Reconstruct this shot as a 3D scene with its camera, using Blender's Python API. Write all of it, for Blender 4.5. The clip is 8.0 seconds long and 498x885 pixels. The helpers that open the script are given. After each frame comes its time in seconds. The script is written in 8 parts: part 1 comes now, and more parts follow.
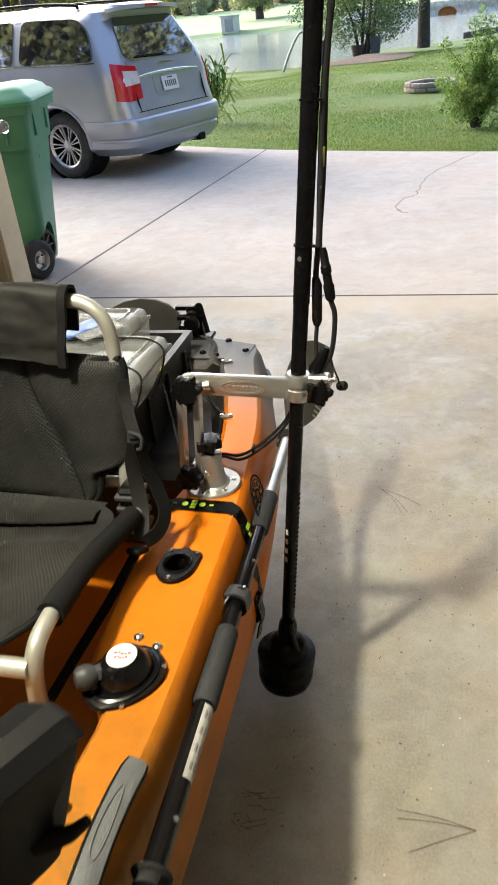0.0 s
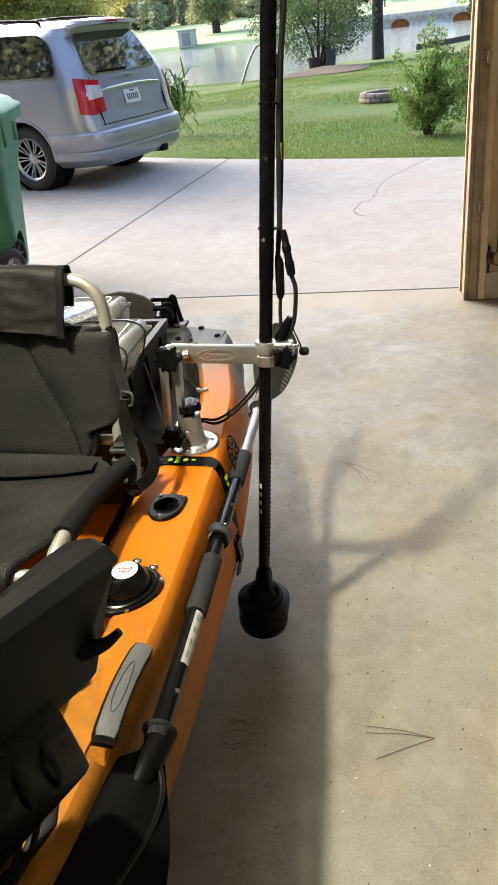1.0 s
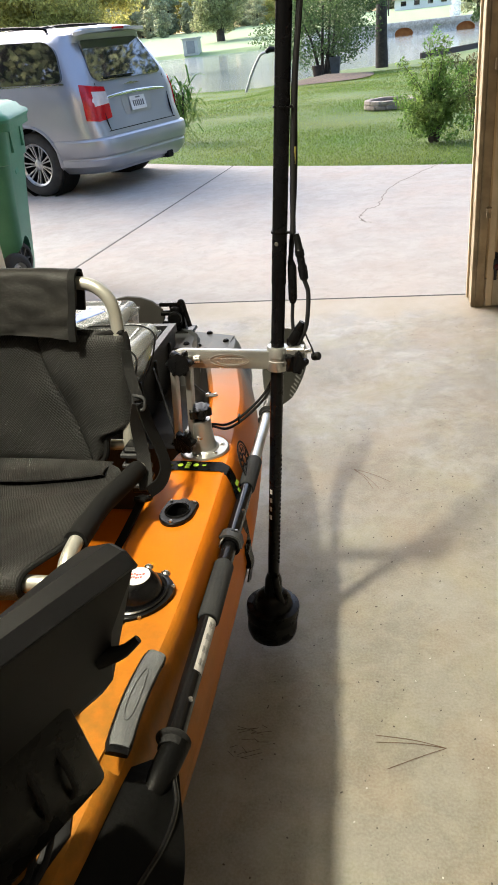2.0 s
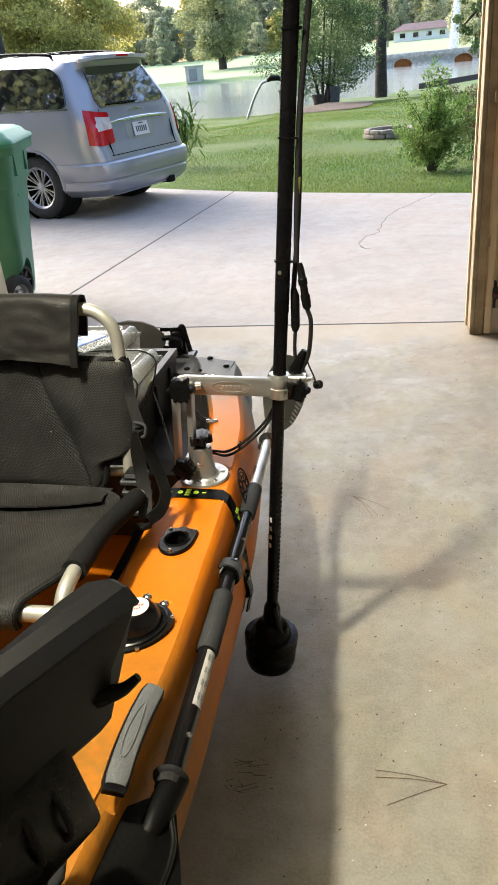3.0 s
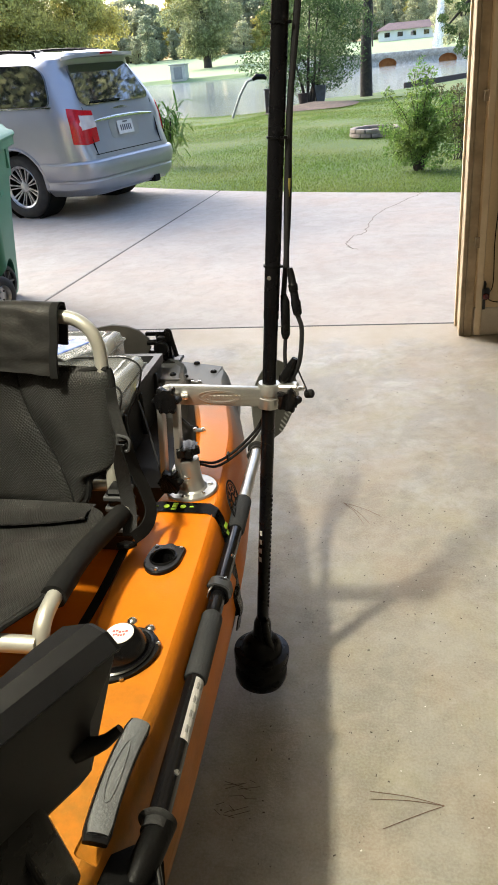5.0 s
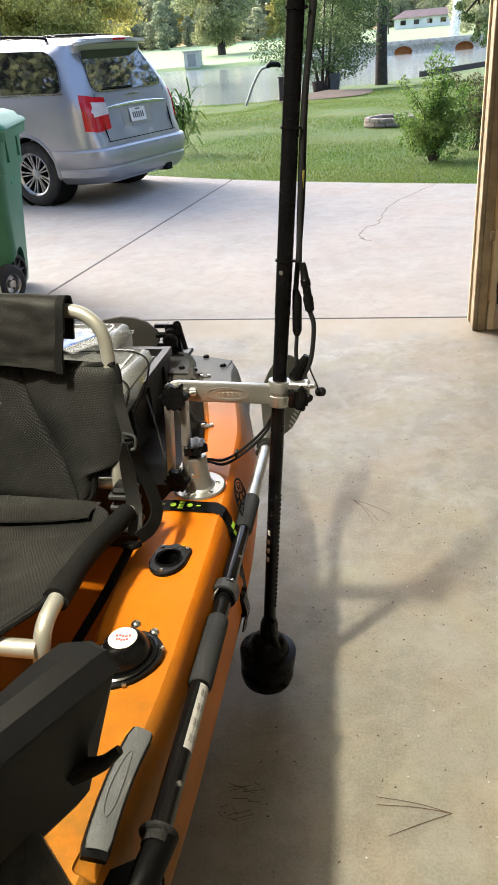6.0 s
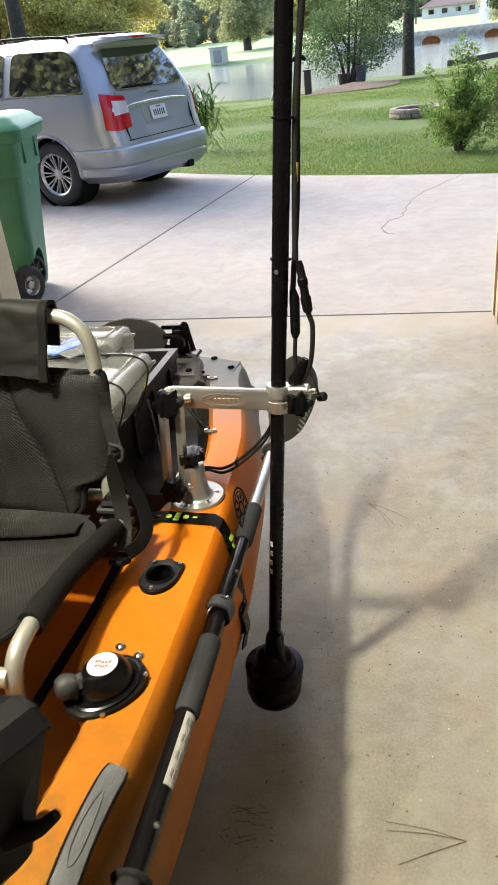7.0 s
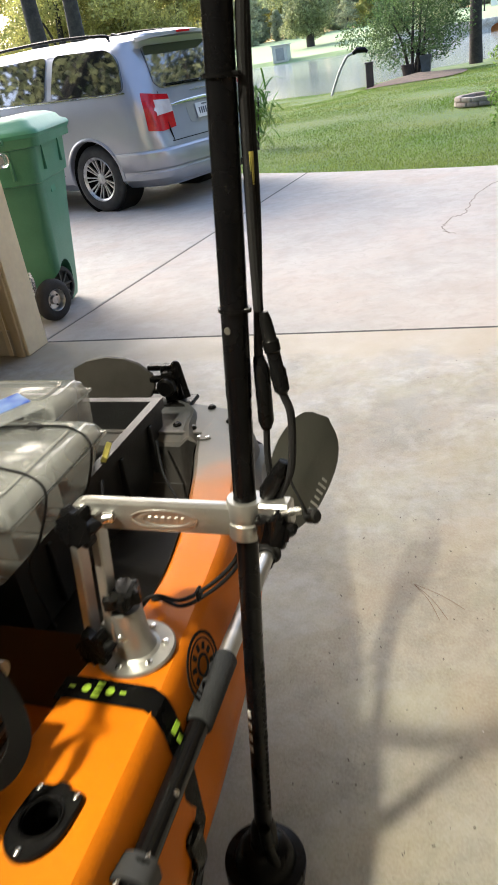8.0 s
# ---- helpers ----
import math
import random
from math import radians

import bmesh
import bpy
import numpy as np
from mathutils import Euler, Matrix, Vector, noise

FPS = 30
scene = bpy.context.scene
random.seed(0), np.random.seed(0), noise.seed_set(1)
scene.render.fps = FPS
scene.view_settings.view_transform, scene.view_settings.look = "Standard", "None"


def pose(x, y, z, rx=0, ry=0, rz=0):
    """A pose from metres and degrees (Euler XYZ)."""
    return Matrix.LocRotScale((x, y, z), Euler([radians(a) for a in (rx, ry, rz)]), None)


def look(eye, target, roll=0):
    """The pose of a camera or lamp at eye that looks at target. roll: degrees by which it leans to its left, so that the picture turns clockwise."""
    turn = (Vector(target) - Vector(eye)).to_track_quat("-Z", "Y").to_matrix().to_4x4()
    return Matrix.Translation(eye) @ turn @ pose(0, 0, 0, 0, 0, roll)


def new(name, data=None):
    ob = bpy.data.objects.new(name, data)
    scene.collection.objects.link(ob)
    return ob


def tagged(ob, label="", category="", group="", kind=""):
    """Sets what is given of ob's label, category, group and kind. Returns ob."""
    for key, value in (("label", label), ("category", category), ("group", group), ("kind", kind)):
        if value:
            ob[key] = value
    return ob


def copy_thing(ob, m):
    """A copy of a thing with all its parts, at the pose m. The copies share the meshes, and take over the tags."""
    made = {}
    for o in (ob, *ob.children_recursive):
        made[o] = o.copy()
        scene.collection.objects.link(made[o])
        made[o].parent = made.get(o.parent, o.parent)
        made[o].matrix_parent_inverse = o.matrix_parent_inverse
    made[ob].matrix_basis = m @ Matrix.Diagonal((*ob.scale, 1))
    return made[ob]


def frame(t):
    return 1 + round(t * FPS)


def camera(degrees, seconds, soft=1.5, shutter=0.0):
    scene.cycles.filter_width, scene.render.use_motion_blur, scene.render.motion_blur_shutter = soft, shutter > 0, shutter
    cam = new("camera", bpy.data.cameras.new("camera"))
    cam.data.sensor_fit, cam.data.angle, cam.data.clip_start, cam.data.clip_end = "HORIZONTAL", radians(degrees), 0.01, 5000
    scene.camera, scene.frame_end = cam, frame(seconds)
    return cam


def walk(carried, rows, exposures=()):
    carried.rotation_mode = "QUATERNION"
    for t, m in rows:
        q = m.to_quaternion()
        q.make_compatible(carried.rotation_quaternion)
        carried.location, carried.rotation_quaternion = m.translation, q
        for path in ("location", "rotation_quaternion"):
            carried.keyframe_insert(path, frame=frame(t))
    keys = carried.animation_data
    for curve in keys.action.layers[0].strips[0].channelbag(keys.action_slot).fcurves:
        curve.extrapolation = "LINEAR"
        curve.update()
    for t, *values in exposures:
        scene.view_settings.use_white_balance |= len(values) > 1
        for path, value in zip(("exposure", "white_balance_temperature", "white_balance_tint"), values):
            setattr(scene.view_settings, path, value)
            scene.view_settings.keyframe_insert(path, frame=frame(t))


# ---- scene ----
cam = camera(38.0, 8.0, soft=1.6, shutter=0.3)
PATH = [
    (0, (0.148, 0.057, 1.457), (-0.344, 1.713, 0.448), -6.1),
    (0.5, (0.16, -0.123, 1.461), (-0.284, 1.55, 0.457), -6.0),
    (1, (0.187, -0.168, 1.464), (-0.226, 1.519, 0.472), -6.6),
    (1.5, (0.177, -0.17, 1.46), (-0.225, 1.522, 0.472), -6.5),
    (2, (0.165, -0.162, 1.458), (-0.254, 1.532, 0.482), -6.4),
    (2.2, (0.167, -0.16, 1.46), (-0.266, 1.552, 0.52), -6.6),
    (3.5, (0.148, -0.144, 1.473), (-0.247, 1.595, 0.567), -4.7),
    (4, (0.148, -0.141, 1.486), (-0.234, 1.632, 0.644), -4.6),
    (4.5, (0.13, -0.112, 1.47), (-0.239, 1.647, 0.593), -4.8),
    (4.7, (0.139, -0.101, 1.461), (-0.232, 1.645, 0.558), -5.1),
    (6, (0.131, -0.047, 1.46), (-0.269, 1.666, 0.509), -4.9),
    (6.5, (0.135, -0.057, 1.461), (-0.29, 1.651, 0.512), -5.4),
    (7, (0.177, 0.039, 1.441), (-0.303, 1.73, 0.488), -6.7),
    (7.5, (0.225, 0.256, 1.412), (-0.361, 1.912, 0.455), -7.7),
    (8, (0.193, 0.582, 1.348), (-0.457, 2.226, 0.414), -9.5),
]
walk(cam, [(t, look(eye, target, roll)) for t, eye, target, roll in PATH])

# ---- light ----
SKY, SUN, LAMP, EXPOSURE = 0.25, 0.45, 170.0, 1.55
scene.view_settings.exposure = EXPOSURE
scene.view_settings.use_white_balance = True
scene.view_settings.white_balance_temperature = 6080
world = bpy.data.worlds.new("sky")
scene.world = world
world.use_nodes = True
wt = world.node_tree
sky_node = wt.nodes.new("ShaderNodeTexSky")
sky_node.sky_type, sky_node.sun_disc = "NISHITA", False
sky_node.sun_elevation, sky_node.sun_rotation = radians(29), radians(-50)
sky_node.air_density, sky_node.dust_density, sky_node.ozone_density = 1.0, 4.5, 1.0
wt.links.new(sky_node.outputs["Color"], wt.nodes["Background"].inputs["Color"])
wt.nodes["Background"].inputs["Strength"].default_value = SKY

sun_data = bpy.data.lights.new("sun", "SUN")
sun_data.energy, sun_data.angle, sun_data.color = SUN, radians(22), (1.0, 0.98, 0.95)
sun = new("sun", sun_data)
sun.matrix_basis = look((-18, 17, 12.5), (0, 2, 0))

# the ceiling lamp over the kayak
LAMP_AT = (-0.80, 0.36, 2.78)
lamp_data = bpy.data.lights.new("ceiling_bulb", "POINT")
lamp_data.shadow_soft_size = 0.07
lamp_data.energy, lamp_data.color = LAMP, (1.0, 0.905, 0.66)
lamp = new("ceiling_bulb", lamp_data)
lamp.matrix_basis = pose(*LAMP_AT)

# ---- materials ----
def node_mat(name, base, rough=0.5, metal=0.0, var=None, scale=6.0, detail=5.0, bump=0.0, bump_scale=60.0, fine=0.0, fine_scale=120.0,
             coat=0.0, spec=0.5, rough_var=0.0, space="Object", trans=0.0, rand=0.0):
    """base: colour; var: second colour mixed in by noise; fine: small brightness grain; rand: brightness per object."""
    m = bpy.data.materials.new(name)
    m.use_nodes = True
    nt = m.node_tree
    b = nt.nodes["Principled BSDF"]
    b.inputs["Roughness"].default_value, b.inputs["Metallic"].default_value = rough, metal
    b.inputs["Coat Weight"].default_value, b.inputs["Specular IOR Level"].default_value = coat, spec
    b.inputs["Transmission Weight"].default_value = trans
    co = nt.nodes.new("ShaderNodeTexCoord").outputs[space]

    def noise_fac(sc, de=4.0, lo=0.35, hi=0.65):
        n = nt.nodes.new("ShaderNodeTexNoise")
        n.inputs["Scale"].default_value, n.inputs["Detail"].default_value = sc, de
        nt.links.new(co, n.inputs["Vector"])
        r = nt.nodes.new("ShaderNodeMapRange")
        r.inputs["From Min"].default_value, r.inputs["From Max"].default_value = lo, hi
        nt.links.new(n.outputs["Fac"], r.inputs["Value"])
        return r.outputs["Result"]

    def mixed(fac, a, c, kind="MIX"):
        x = nt.nodes.new("ShaderNodeMix")
        x.data_type, x.blend_type = "RGBA", kind
        for sock, v in ((x.inputs["Factor"], fac), (x.inputs["A"], a), (x.inputs["B"], c)):
            if hasattr(v, "is_linked"):
                nt.links.new(v, sock)
            else:
                sock.default_value = v
        return x.outputs["Result"]

    col = (*base, 1)
    if var:
        col = mixed(noise_fac(scale, detail), col, (*var, 1))
    if fine:
        g = noise_fac(fine_scale, 3, 0.3, 0.7)
        col = mixed(g, col, mixed(fine, col, (0, 0, 0, 1)))
    if rand:
        oi = nt.nodes.new("ShaderNodeObjectInfo").outputs["Random"]
        mr = nt.nodes.new("ShaderNodeMath")
        mr.operation = "MULTIPLY"
        nt.links.new(oi, mr.inputs[0])
        mr.inputs[1].default_value = rand
        col = mixed(mr.outputs[0], col, (0, 0, 0, 1))
    if hasattr(col, "is_linked"):
        nt.links.new(col, b.inputs["Base Color"])
    else:
        b.inputs["Base Color"].default_value = col
    if rough_var:
        rr = nt.nodes.new("ShaderNodeMapRange")
        rr.inputs["To Min"].default_value, rr.inputs["To Max"].default_value = rough - rough_var, rough + rough_var
        nt.links.new(noise_fac(scale * 2.3, 4), rr.inputs["Value"])
        nt.links.new(rr.outputs["Result"], b.inputs["Roughness"])
    if bump:
        bn = nt.nodes.new("ShaderNodeBump")
        bn.inputs["Strength"].default_value, bn.inputs["Distance"].default_value = bump, 0.004
        nt.links.new(noise_fac(bump_scale, 4, 0.2, 0.8), bn.inputs["Height"])
        nt.links.new(bn.outputs["Normal"], b.inputs["Normal"])
    return m


def add(m, kind):
    return m.node_tree.nodes.new(kind)


# garage floor: mottled, worn concrete with stains, pale scuffs and painted-in grey beyond the lamp
def concrete(name, dark, mid, pale, stain, rough, pale_amt=0.5, gloss=0.1, worn=None, stains=0.55, tints=()):
    m = bpy.data.materials.new(name)
    m.use_nodes = True
    nt, b = m.node_tree, m.node_tree.nodes["Principled BSDF"]
    co = add(m, "ShaderNodeTexCoord").outputs["Object"]

    def nz(sc, de, lo, hi, rough_n=0.6, twist=0.0):
        n, r = add(m, "ShaderNodeTexNoise"), add(m, "ShaderNodeMapRange")
        n.inputs["Scale"].default_value, n.inputs["Detail"].default_value, n.inputs["Roughness"].default_value = sc, de, rough_n
        n.inputs["Distortion"].default_value = twist
        r.inputs["From Min"].default_value, r.inputs["From Max"].default_value = lo, hi
        nt.links.new(co, n.inputs["Vector"])
        nt.links.new(n.outputs["Fac"], r.inputs["Value"])
        return r.outputs["Result"]

    def mix(f, a, c, amount=1.0):
        x = add(m, "ShaderNodeMix")
        x.data_type = "RGBA"
        if amount != 1.0:
            k = add(m, "ShaderNodeMath")
            k.operation, k.inputs[1].default_value = "MULTIPLY", amount
            nt.links.new(f, k.inputs[0])
            f = k.outputs[0]
        nt.links.new(f, x.inputs["Factor"])
        for sock, v in ((x.inputs["A"], a), (x.inputs["B"], c)):
            if hasattr(v, "is_linked"):
                nt.links.new(v, sock)
            else:
                sock.default_value = (*v, 1)
        return x.outputs["Result"]

    c = mix(nz(1.3, 7, 0.40, 0.64, 0.68, 0.2), mid, dark)
    p_f = nz(2.6, 9, 0.47, 0.70, 0.74, 0.35)
    if worn:
        sy, ry, my = (add(m, "ShaderNode" + q) for q in ("SeparateXYZ", "MapRange", "Math"))
        nt.links.new(co, sy.inputs[0])
        nt.links.new(sy.outputs["Y"], ry.inputs["Value"])
        ry.inputs["From Min"].default_value, ry.inputs["From Max"].default_value, ry.inputs["To Min"].default_value = worn[0], worn[1], 0.3
        my.operation = "MULTIPLY"
        nt.links.new(p_f, my.inputs[0])
        nt.links.new(ry.outputs["Result"], my.inputs[1])
        p_f = my.outputs[0]
        # dimmer, cooler floor past the lamp's reach, painted in towards the door
        c = mix(ry.outputs["Result"], c, (0.190, 0.188, 0.178), 0.8)
    c = mix(p_f, c, pale, pale_amt)
    c = mix(nz(7.0, 7, 0.54, 0.68, 0.7, 0.5), c, dark, 0.5)
    c = mix(nz(0.8, 6, 0.5, 0.74, 0.65), c, stain, stains)
    c = mix(nz(26, 6, 0.62, 0.75), c, dark, 0.45)
    c = mix(nz(3.4, 8, 0.50, 0.66, 0.68, 0.3), c, stain, 0.35 * stains)
    c = mix(nz(11, 8, 0.58, 0.72, 0.7), c, stain, 0.4 * stains)
    for sc, twist, tint, amount in tints:
        c = mix(nz(sc, 7, 0.48, 0.68, 0.66, twist), c, tint, amount)
    c = mix(nz(160, 2, 0.35, 0.7), c, pale, 0.25)
    c = mix(nz(75, 3, 0.70, 0.74), c, tuple(0.35 * q for q in dark), 0.8)
    b.inputs["Specular IOR Level"].default_value = 0.3
    nt.links.new(c, b.inputs["Base Color"])
    rr = add(m, "ShaderNodeMapRange")
    rr.inputs["To Min"].default_value, rr.inputs["To Max"].default_value = rough - gloss, rough + gloss
    nt.links.new(nz(2.2, 6, 0.3, 0.7), rr.inputs["Value"])
    nt.links.new(rr.outputs["Result"], b.inputs["Roughness"])
    bn = add(m, "ShaderNodeBump")
    bn.inputs["Strength"].default_value, bn.inputs["Distance"].default_value = 0.35, 0.003
    nt.links.new(nz(70, 6, 0.2, 0.8, 0.7), bn.inputs["Height"])
    nt.links.new(bn.outputs["Normal"], b.inputs["Normal"])
    return m


M_FLOOR = concrete("garage_concrete", (0.150, 0.137, 0.103), (0.272, 0.252, 0.207), (0.40, 0.397, 0.383), (0.205, 0.152, 0.082), 0.58, 0.85, 0.16, (1.1, 2.5), 0.9,
                   ((2.7, 0.2, (0.255, 0.246, 0.150), 0.55), (3.3, 0.5, (0.310, 0.242, 0.180), 0.4), (5.2, 0.8, (0.150, 0.128, 0.088), 0.5), (14.0, 0.4, (0.34, 0.315, 0.25), 0.35)))
M_DRIVE = concrete("drive_concrete", (0.235, 0.224, 0.212), (0.302, 0.289, 0.274), (0.362, 0.353, 0.340), (0.265, 0.215, 0.178), 0.85, 0.55, 0.06, None, 0.75,
                   ((1.1, 0.4, (0.330, 0.272, 0.232), 0.6), (4.0, 0.6, (0.335, 0.32, 0.305), 0.5), (9.0, 0.8, (0.215, 0.19, 0.17), 0.45)))


# towards the door the floor wears to a beige strip with a ragged edge
def beige_strip(m):
    nt, b = m.node_tree, m.node_tree.nodes["Principled BSDF"]
    src = b.inputs["Base Color"].links[0].from_socket
    co = add(m, "ShaderNodeTexCoord").outputs["Object"]
    sep, n, k, s, r, mx = (add(m, "ShaderNode" + q) for q in ("SeparateXYZ", "TexNoise", "Math", "Math", "MapRange", "Mix"))
    n.inputs["Scale"].default_value, n.inputs["Detail"].default_value = 4.5, 8
    nt.links.new(co, sep.inputs[0])
    nt.links.new(co, n.inputs["Vector"])
    k.operation, k.inputs[1].default_value, k.inputs[2].default_value = "MULTIPLY_ADD", 0.5, -0.25
    nt.links.new(n.outputs["Fac"], k.inputs[0])
    s.operation = "ADD"
    nt.links.new(sep.outputs["Y"], s.inputs[0])
    nt.links.new(k.outputs[0], s.inputs[1])
    r.inputs["From Min"].default_value, r.inputs["From Max"].default_value, r.inputs["To Max"].default_value = 3.74, 3.90, 0.75
    nt.links.new(s.outputs[0], r.inputs["Value"])
    mx.data_type = "RGBA"
    nt.links.new(r.outputs["Result"], mx.inputs["Factor"])
    nt.links.new(src, mx.inputs["A"])
    mx.inputs["B"].default_value = (0.30, 0.262, 0.20, 1)
    nt.links.new(mx.outputs["Result"], b.inputs["Base Color"])


beige_strip(M_FLOOR)
M_CURB = concrete("stem_wall_concrete", (0.38, 0.33, 0.25), (0.48, 0.42, 0.33), (0.56, 0.5, 0.4), (0.33, 0.27, 0.2), 0.8)
M_JOINT = node_mat("joint_filler", (0.05, 0.047, 0.042), 0.95, fine=0.4)
M_WALL = node_mat("tan_wall_paint", (0.56, 0.44, 0.27), 0.75, var=(0.5, 0.38, 0.22), scale=2.0, bump=0.12, bump_scale=90, fine=0.06)
M_TRIM = node_mat("tan_trim_paint", (0.60, 0.49, 0.325), 0.55, var=(0.53, 0.42, 0.27), scale=5.0, bump=0.1, bump_scale=40, fine=0.08, fine_scale=30)
M_JAMB = node_mat("worn_jamb_wood", (0.36, 0.29, 0.19), 0.7, var=(0.25, 0.195, 0.12), scale=9.0, bump=0.3, bump_scale=30, fine=0.25, fine_scale=20)
# tan trim colour lightened to carry the sun on the west jamb
M_JAMBLIT = node_mat("sunlit_jamb_paint", (0.80, 0.68, 0.47), 0.5, var=(0.72, 0.60, 0.41), scale=5.0, bump=0.1, bump_scale=40, fine=0.08, fine_scale=30)
M_CEIL = node_mat("ceiling_board", (0.80, 0.795, 0.78), 0.9, var=(0.74, 0.735, 0.72), scale=2.0)
M_BACKWALL = node_mat("bare_garage_board", (0.30, 0.285, 0.26), 0.9, var=(0.24, 0.228, 0.21), scale=1.2, fine=0.2)
M_LAMP = node_mat("frosted_lamp", (0.85, 0.84, 0.8), 0.4)

M_BLACK = node_mat("black_plastic", (0.0035, 0.0035, 0.004), 0.30, spec=0.11, var=(0.0055, 0.0055, 0.0055), scale=14, bump=0.05, bump_scale=420, rough_var=0.08)
M_BLACK_SATIN = node_mat("black_satin", (0.0032, 0.0032, 0.0036), 0.20, spec=0.28, var=(0.0042, 0.0042, 0.0046), scale=12, rough_var=0.03)
M_DGREY = node_mat("dark_grey_plastic", (0.030, 0.031, 0.033), 0.5, spec=0.2, var=(0.036, 0.036, 0.038), scale=10, bump=0.04, bump_scale=900)
M_FINDER = node_mat("sounder_case", (0.0055, 0.0055, 0.006), 0.42, spec=0.10, var=(0.0070, 0.0070, 0.0075), scale=9, bump=0.03, bump_scale=900)
M_RUBBER = node_mat("black_rubber", (0.010, 0.010, 0.0105), 0.7, spec=0.15, var=(0.018, 0.018, 0.018), scale=30, bump=0.3, bump_scale=200)
M_FOAM = node_mat("grey_grip", (0.022, 0.023, 0.025), 0.75, spec=0.2, var=(0.018, 0.019, 0.021), scale=25, bump=0.3, bump_scale=500)
M_HANDLE = node_mat("grey_handle", (0.078, 0.082, 0.085), 0.5, spec=0.25, var=(0.066, 0.069, 0.072), scale=40, bump=0.15, bump_scale=300)
M_ALU = node_mat("anodised_aluminium", (0.41, 0.41, 0.40), 0.36, 0.8, var=(0.37, 0.37, 0.36), scale=16, rough_var=0.07, bump=0.05, bump_scale=300)
M_TUBE = node_mat("champagne_tube", (0.42, 0.42, 0.385), 0.4, 0.6, var=(0.40, 0.385, 0.335), scale=9, rough_var=0.06)
M_STEEL = node_mat("stainless", (0.68, 0.68, 0.68), 0.25, 1.0, var=(0.55, 0.55, 0.56), scale=60, rough_var=0.08)
M_WHITE = node_mat("white_label", (0.60, 0.58, 0.56), 0.5, var=(0.52, 0.50, 0.48), scale=40)
M_RED = node_mat("red_print", (0.5, 0.06, 0.06), 0.5)
M_LIME = node_mat("lime_print", (0.30, 0.46, 0.03), 0.6, var=(0.22, 0.36, 0.02), scale=200)
M_YELLOW = node_mat("yellow_tape", (0.5, 0.46, 0.10), 0.6)
M_PRINT = node_mat("grey_print", (0.2, 0.2, 0.195), 0.6)
M_BLADE = node_mat("paddle_blade", (0.05, 0.052, 0.046), 0.4, var=(0.062, 0.062, 0.055), scale=9, bump=0.1, bump_scale=200)
M_RUDDER = node_mat("rudder_grey", (0.085, 0.08, 0.072), 0.55, var=(0.07, 0.066, 0.06), scale=20)
M_CARBON = node_mat("pole_black", (0.0025, 0.0025, 0.0032), 0.28, spec=0.16, var=(0.0034, 0.0034, 0.0042), scale=12, rough_var=0.03)
M_VOID = node_mat("tube_black", (0.003, 0.003, 0.003), 0.8, spec=0.05, fine=0.3)
M_CORD = node_mat("bungee", (0.012, 0.012, 0.013), 0.8, spec=0.2, bump=0.4, bump_scale=700)
M_CRATE = node_mat("crate_grey", (0.014, 0.0145, 0.0155), 0.45, var=(0.019, 0.0195, 0.0205), scale=12, bump=0.2, bump_scale=300)
M_BLUE = node_mat("blue_packaging", (0.028, 0.085, 0.44), 0.3, var=(0.20, 0.30, 0.55), scale=26, detail=1)
M_LURE = node_mat("lures", (0.20, 0.19, 0.175), 0.45, var=(0.10, 0.09, 0.085), scale=14, detail=2)
M_WELL = node_mat("dark_well_sheet", (0.012, 0.0115, 0.011), 0.5, var=(0.02, 0.017, 0.015), scale=4)
M_NEARBLADE = node_mat("black_blade", (0.0022, 0.0022, 0.0022), 0.45, spec=0.06, var=(0.0032, 0.0032, 0.003), scale=9, bump=0.1, bump_scale=200)


def clear_plastic(name, tint, rough, amount):
    m = node_mat(name, tint, rough, spec=0.5)
    nt, b = m.node_tree, m.node_tree.nodes["Principled BSDF"]
    tr, mx = add(m, "ShaderNodeBsdfTransparent"), add(m, "ShaderNodeMixShader")
    tr.inputs["Color"].default_value = (0.92, 0.93, 0.92, 1)
    n, r = add(m, "ShaderNodeTexNoise"), add(m, "ShaderNodeMapRange")
    n.inputs["Scale"].default_value = 5
    nt.links.new(add(m, "ShaderNodeTexCoord").outputs["Object"], n.inputs["Vector"])
    r.inputs["To Min"].default_value, r.inputs["To Max"].default_value = amount - 0.12, amount + 0.12
    nt.links.new(n.outputs["Fac"], r.inputs["Value"])
    nt.links.new(r.outputs["Result"], mx.inputs["Fac"])
    nt.links.new(b.outputs["BSDF"], mx.inputs[1])
    nt.links.new(tr.outputs["BSDF"], mx.inputs[2])
    nt.links.new(mx.outputs["Shader"], nt.nodes["Material Output"].inputs["Surface"])
    return m


M_CLEAR = clear_plastic("cloudy_clear_plastic", (0.37, 0.38, 0.385), 0.10, 0.52)
M_BAG = clear_plastic("clear_bag", (0.42, 0.44, 0.47), 0.12, 0.66)

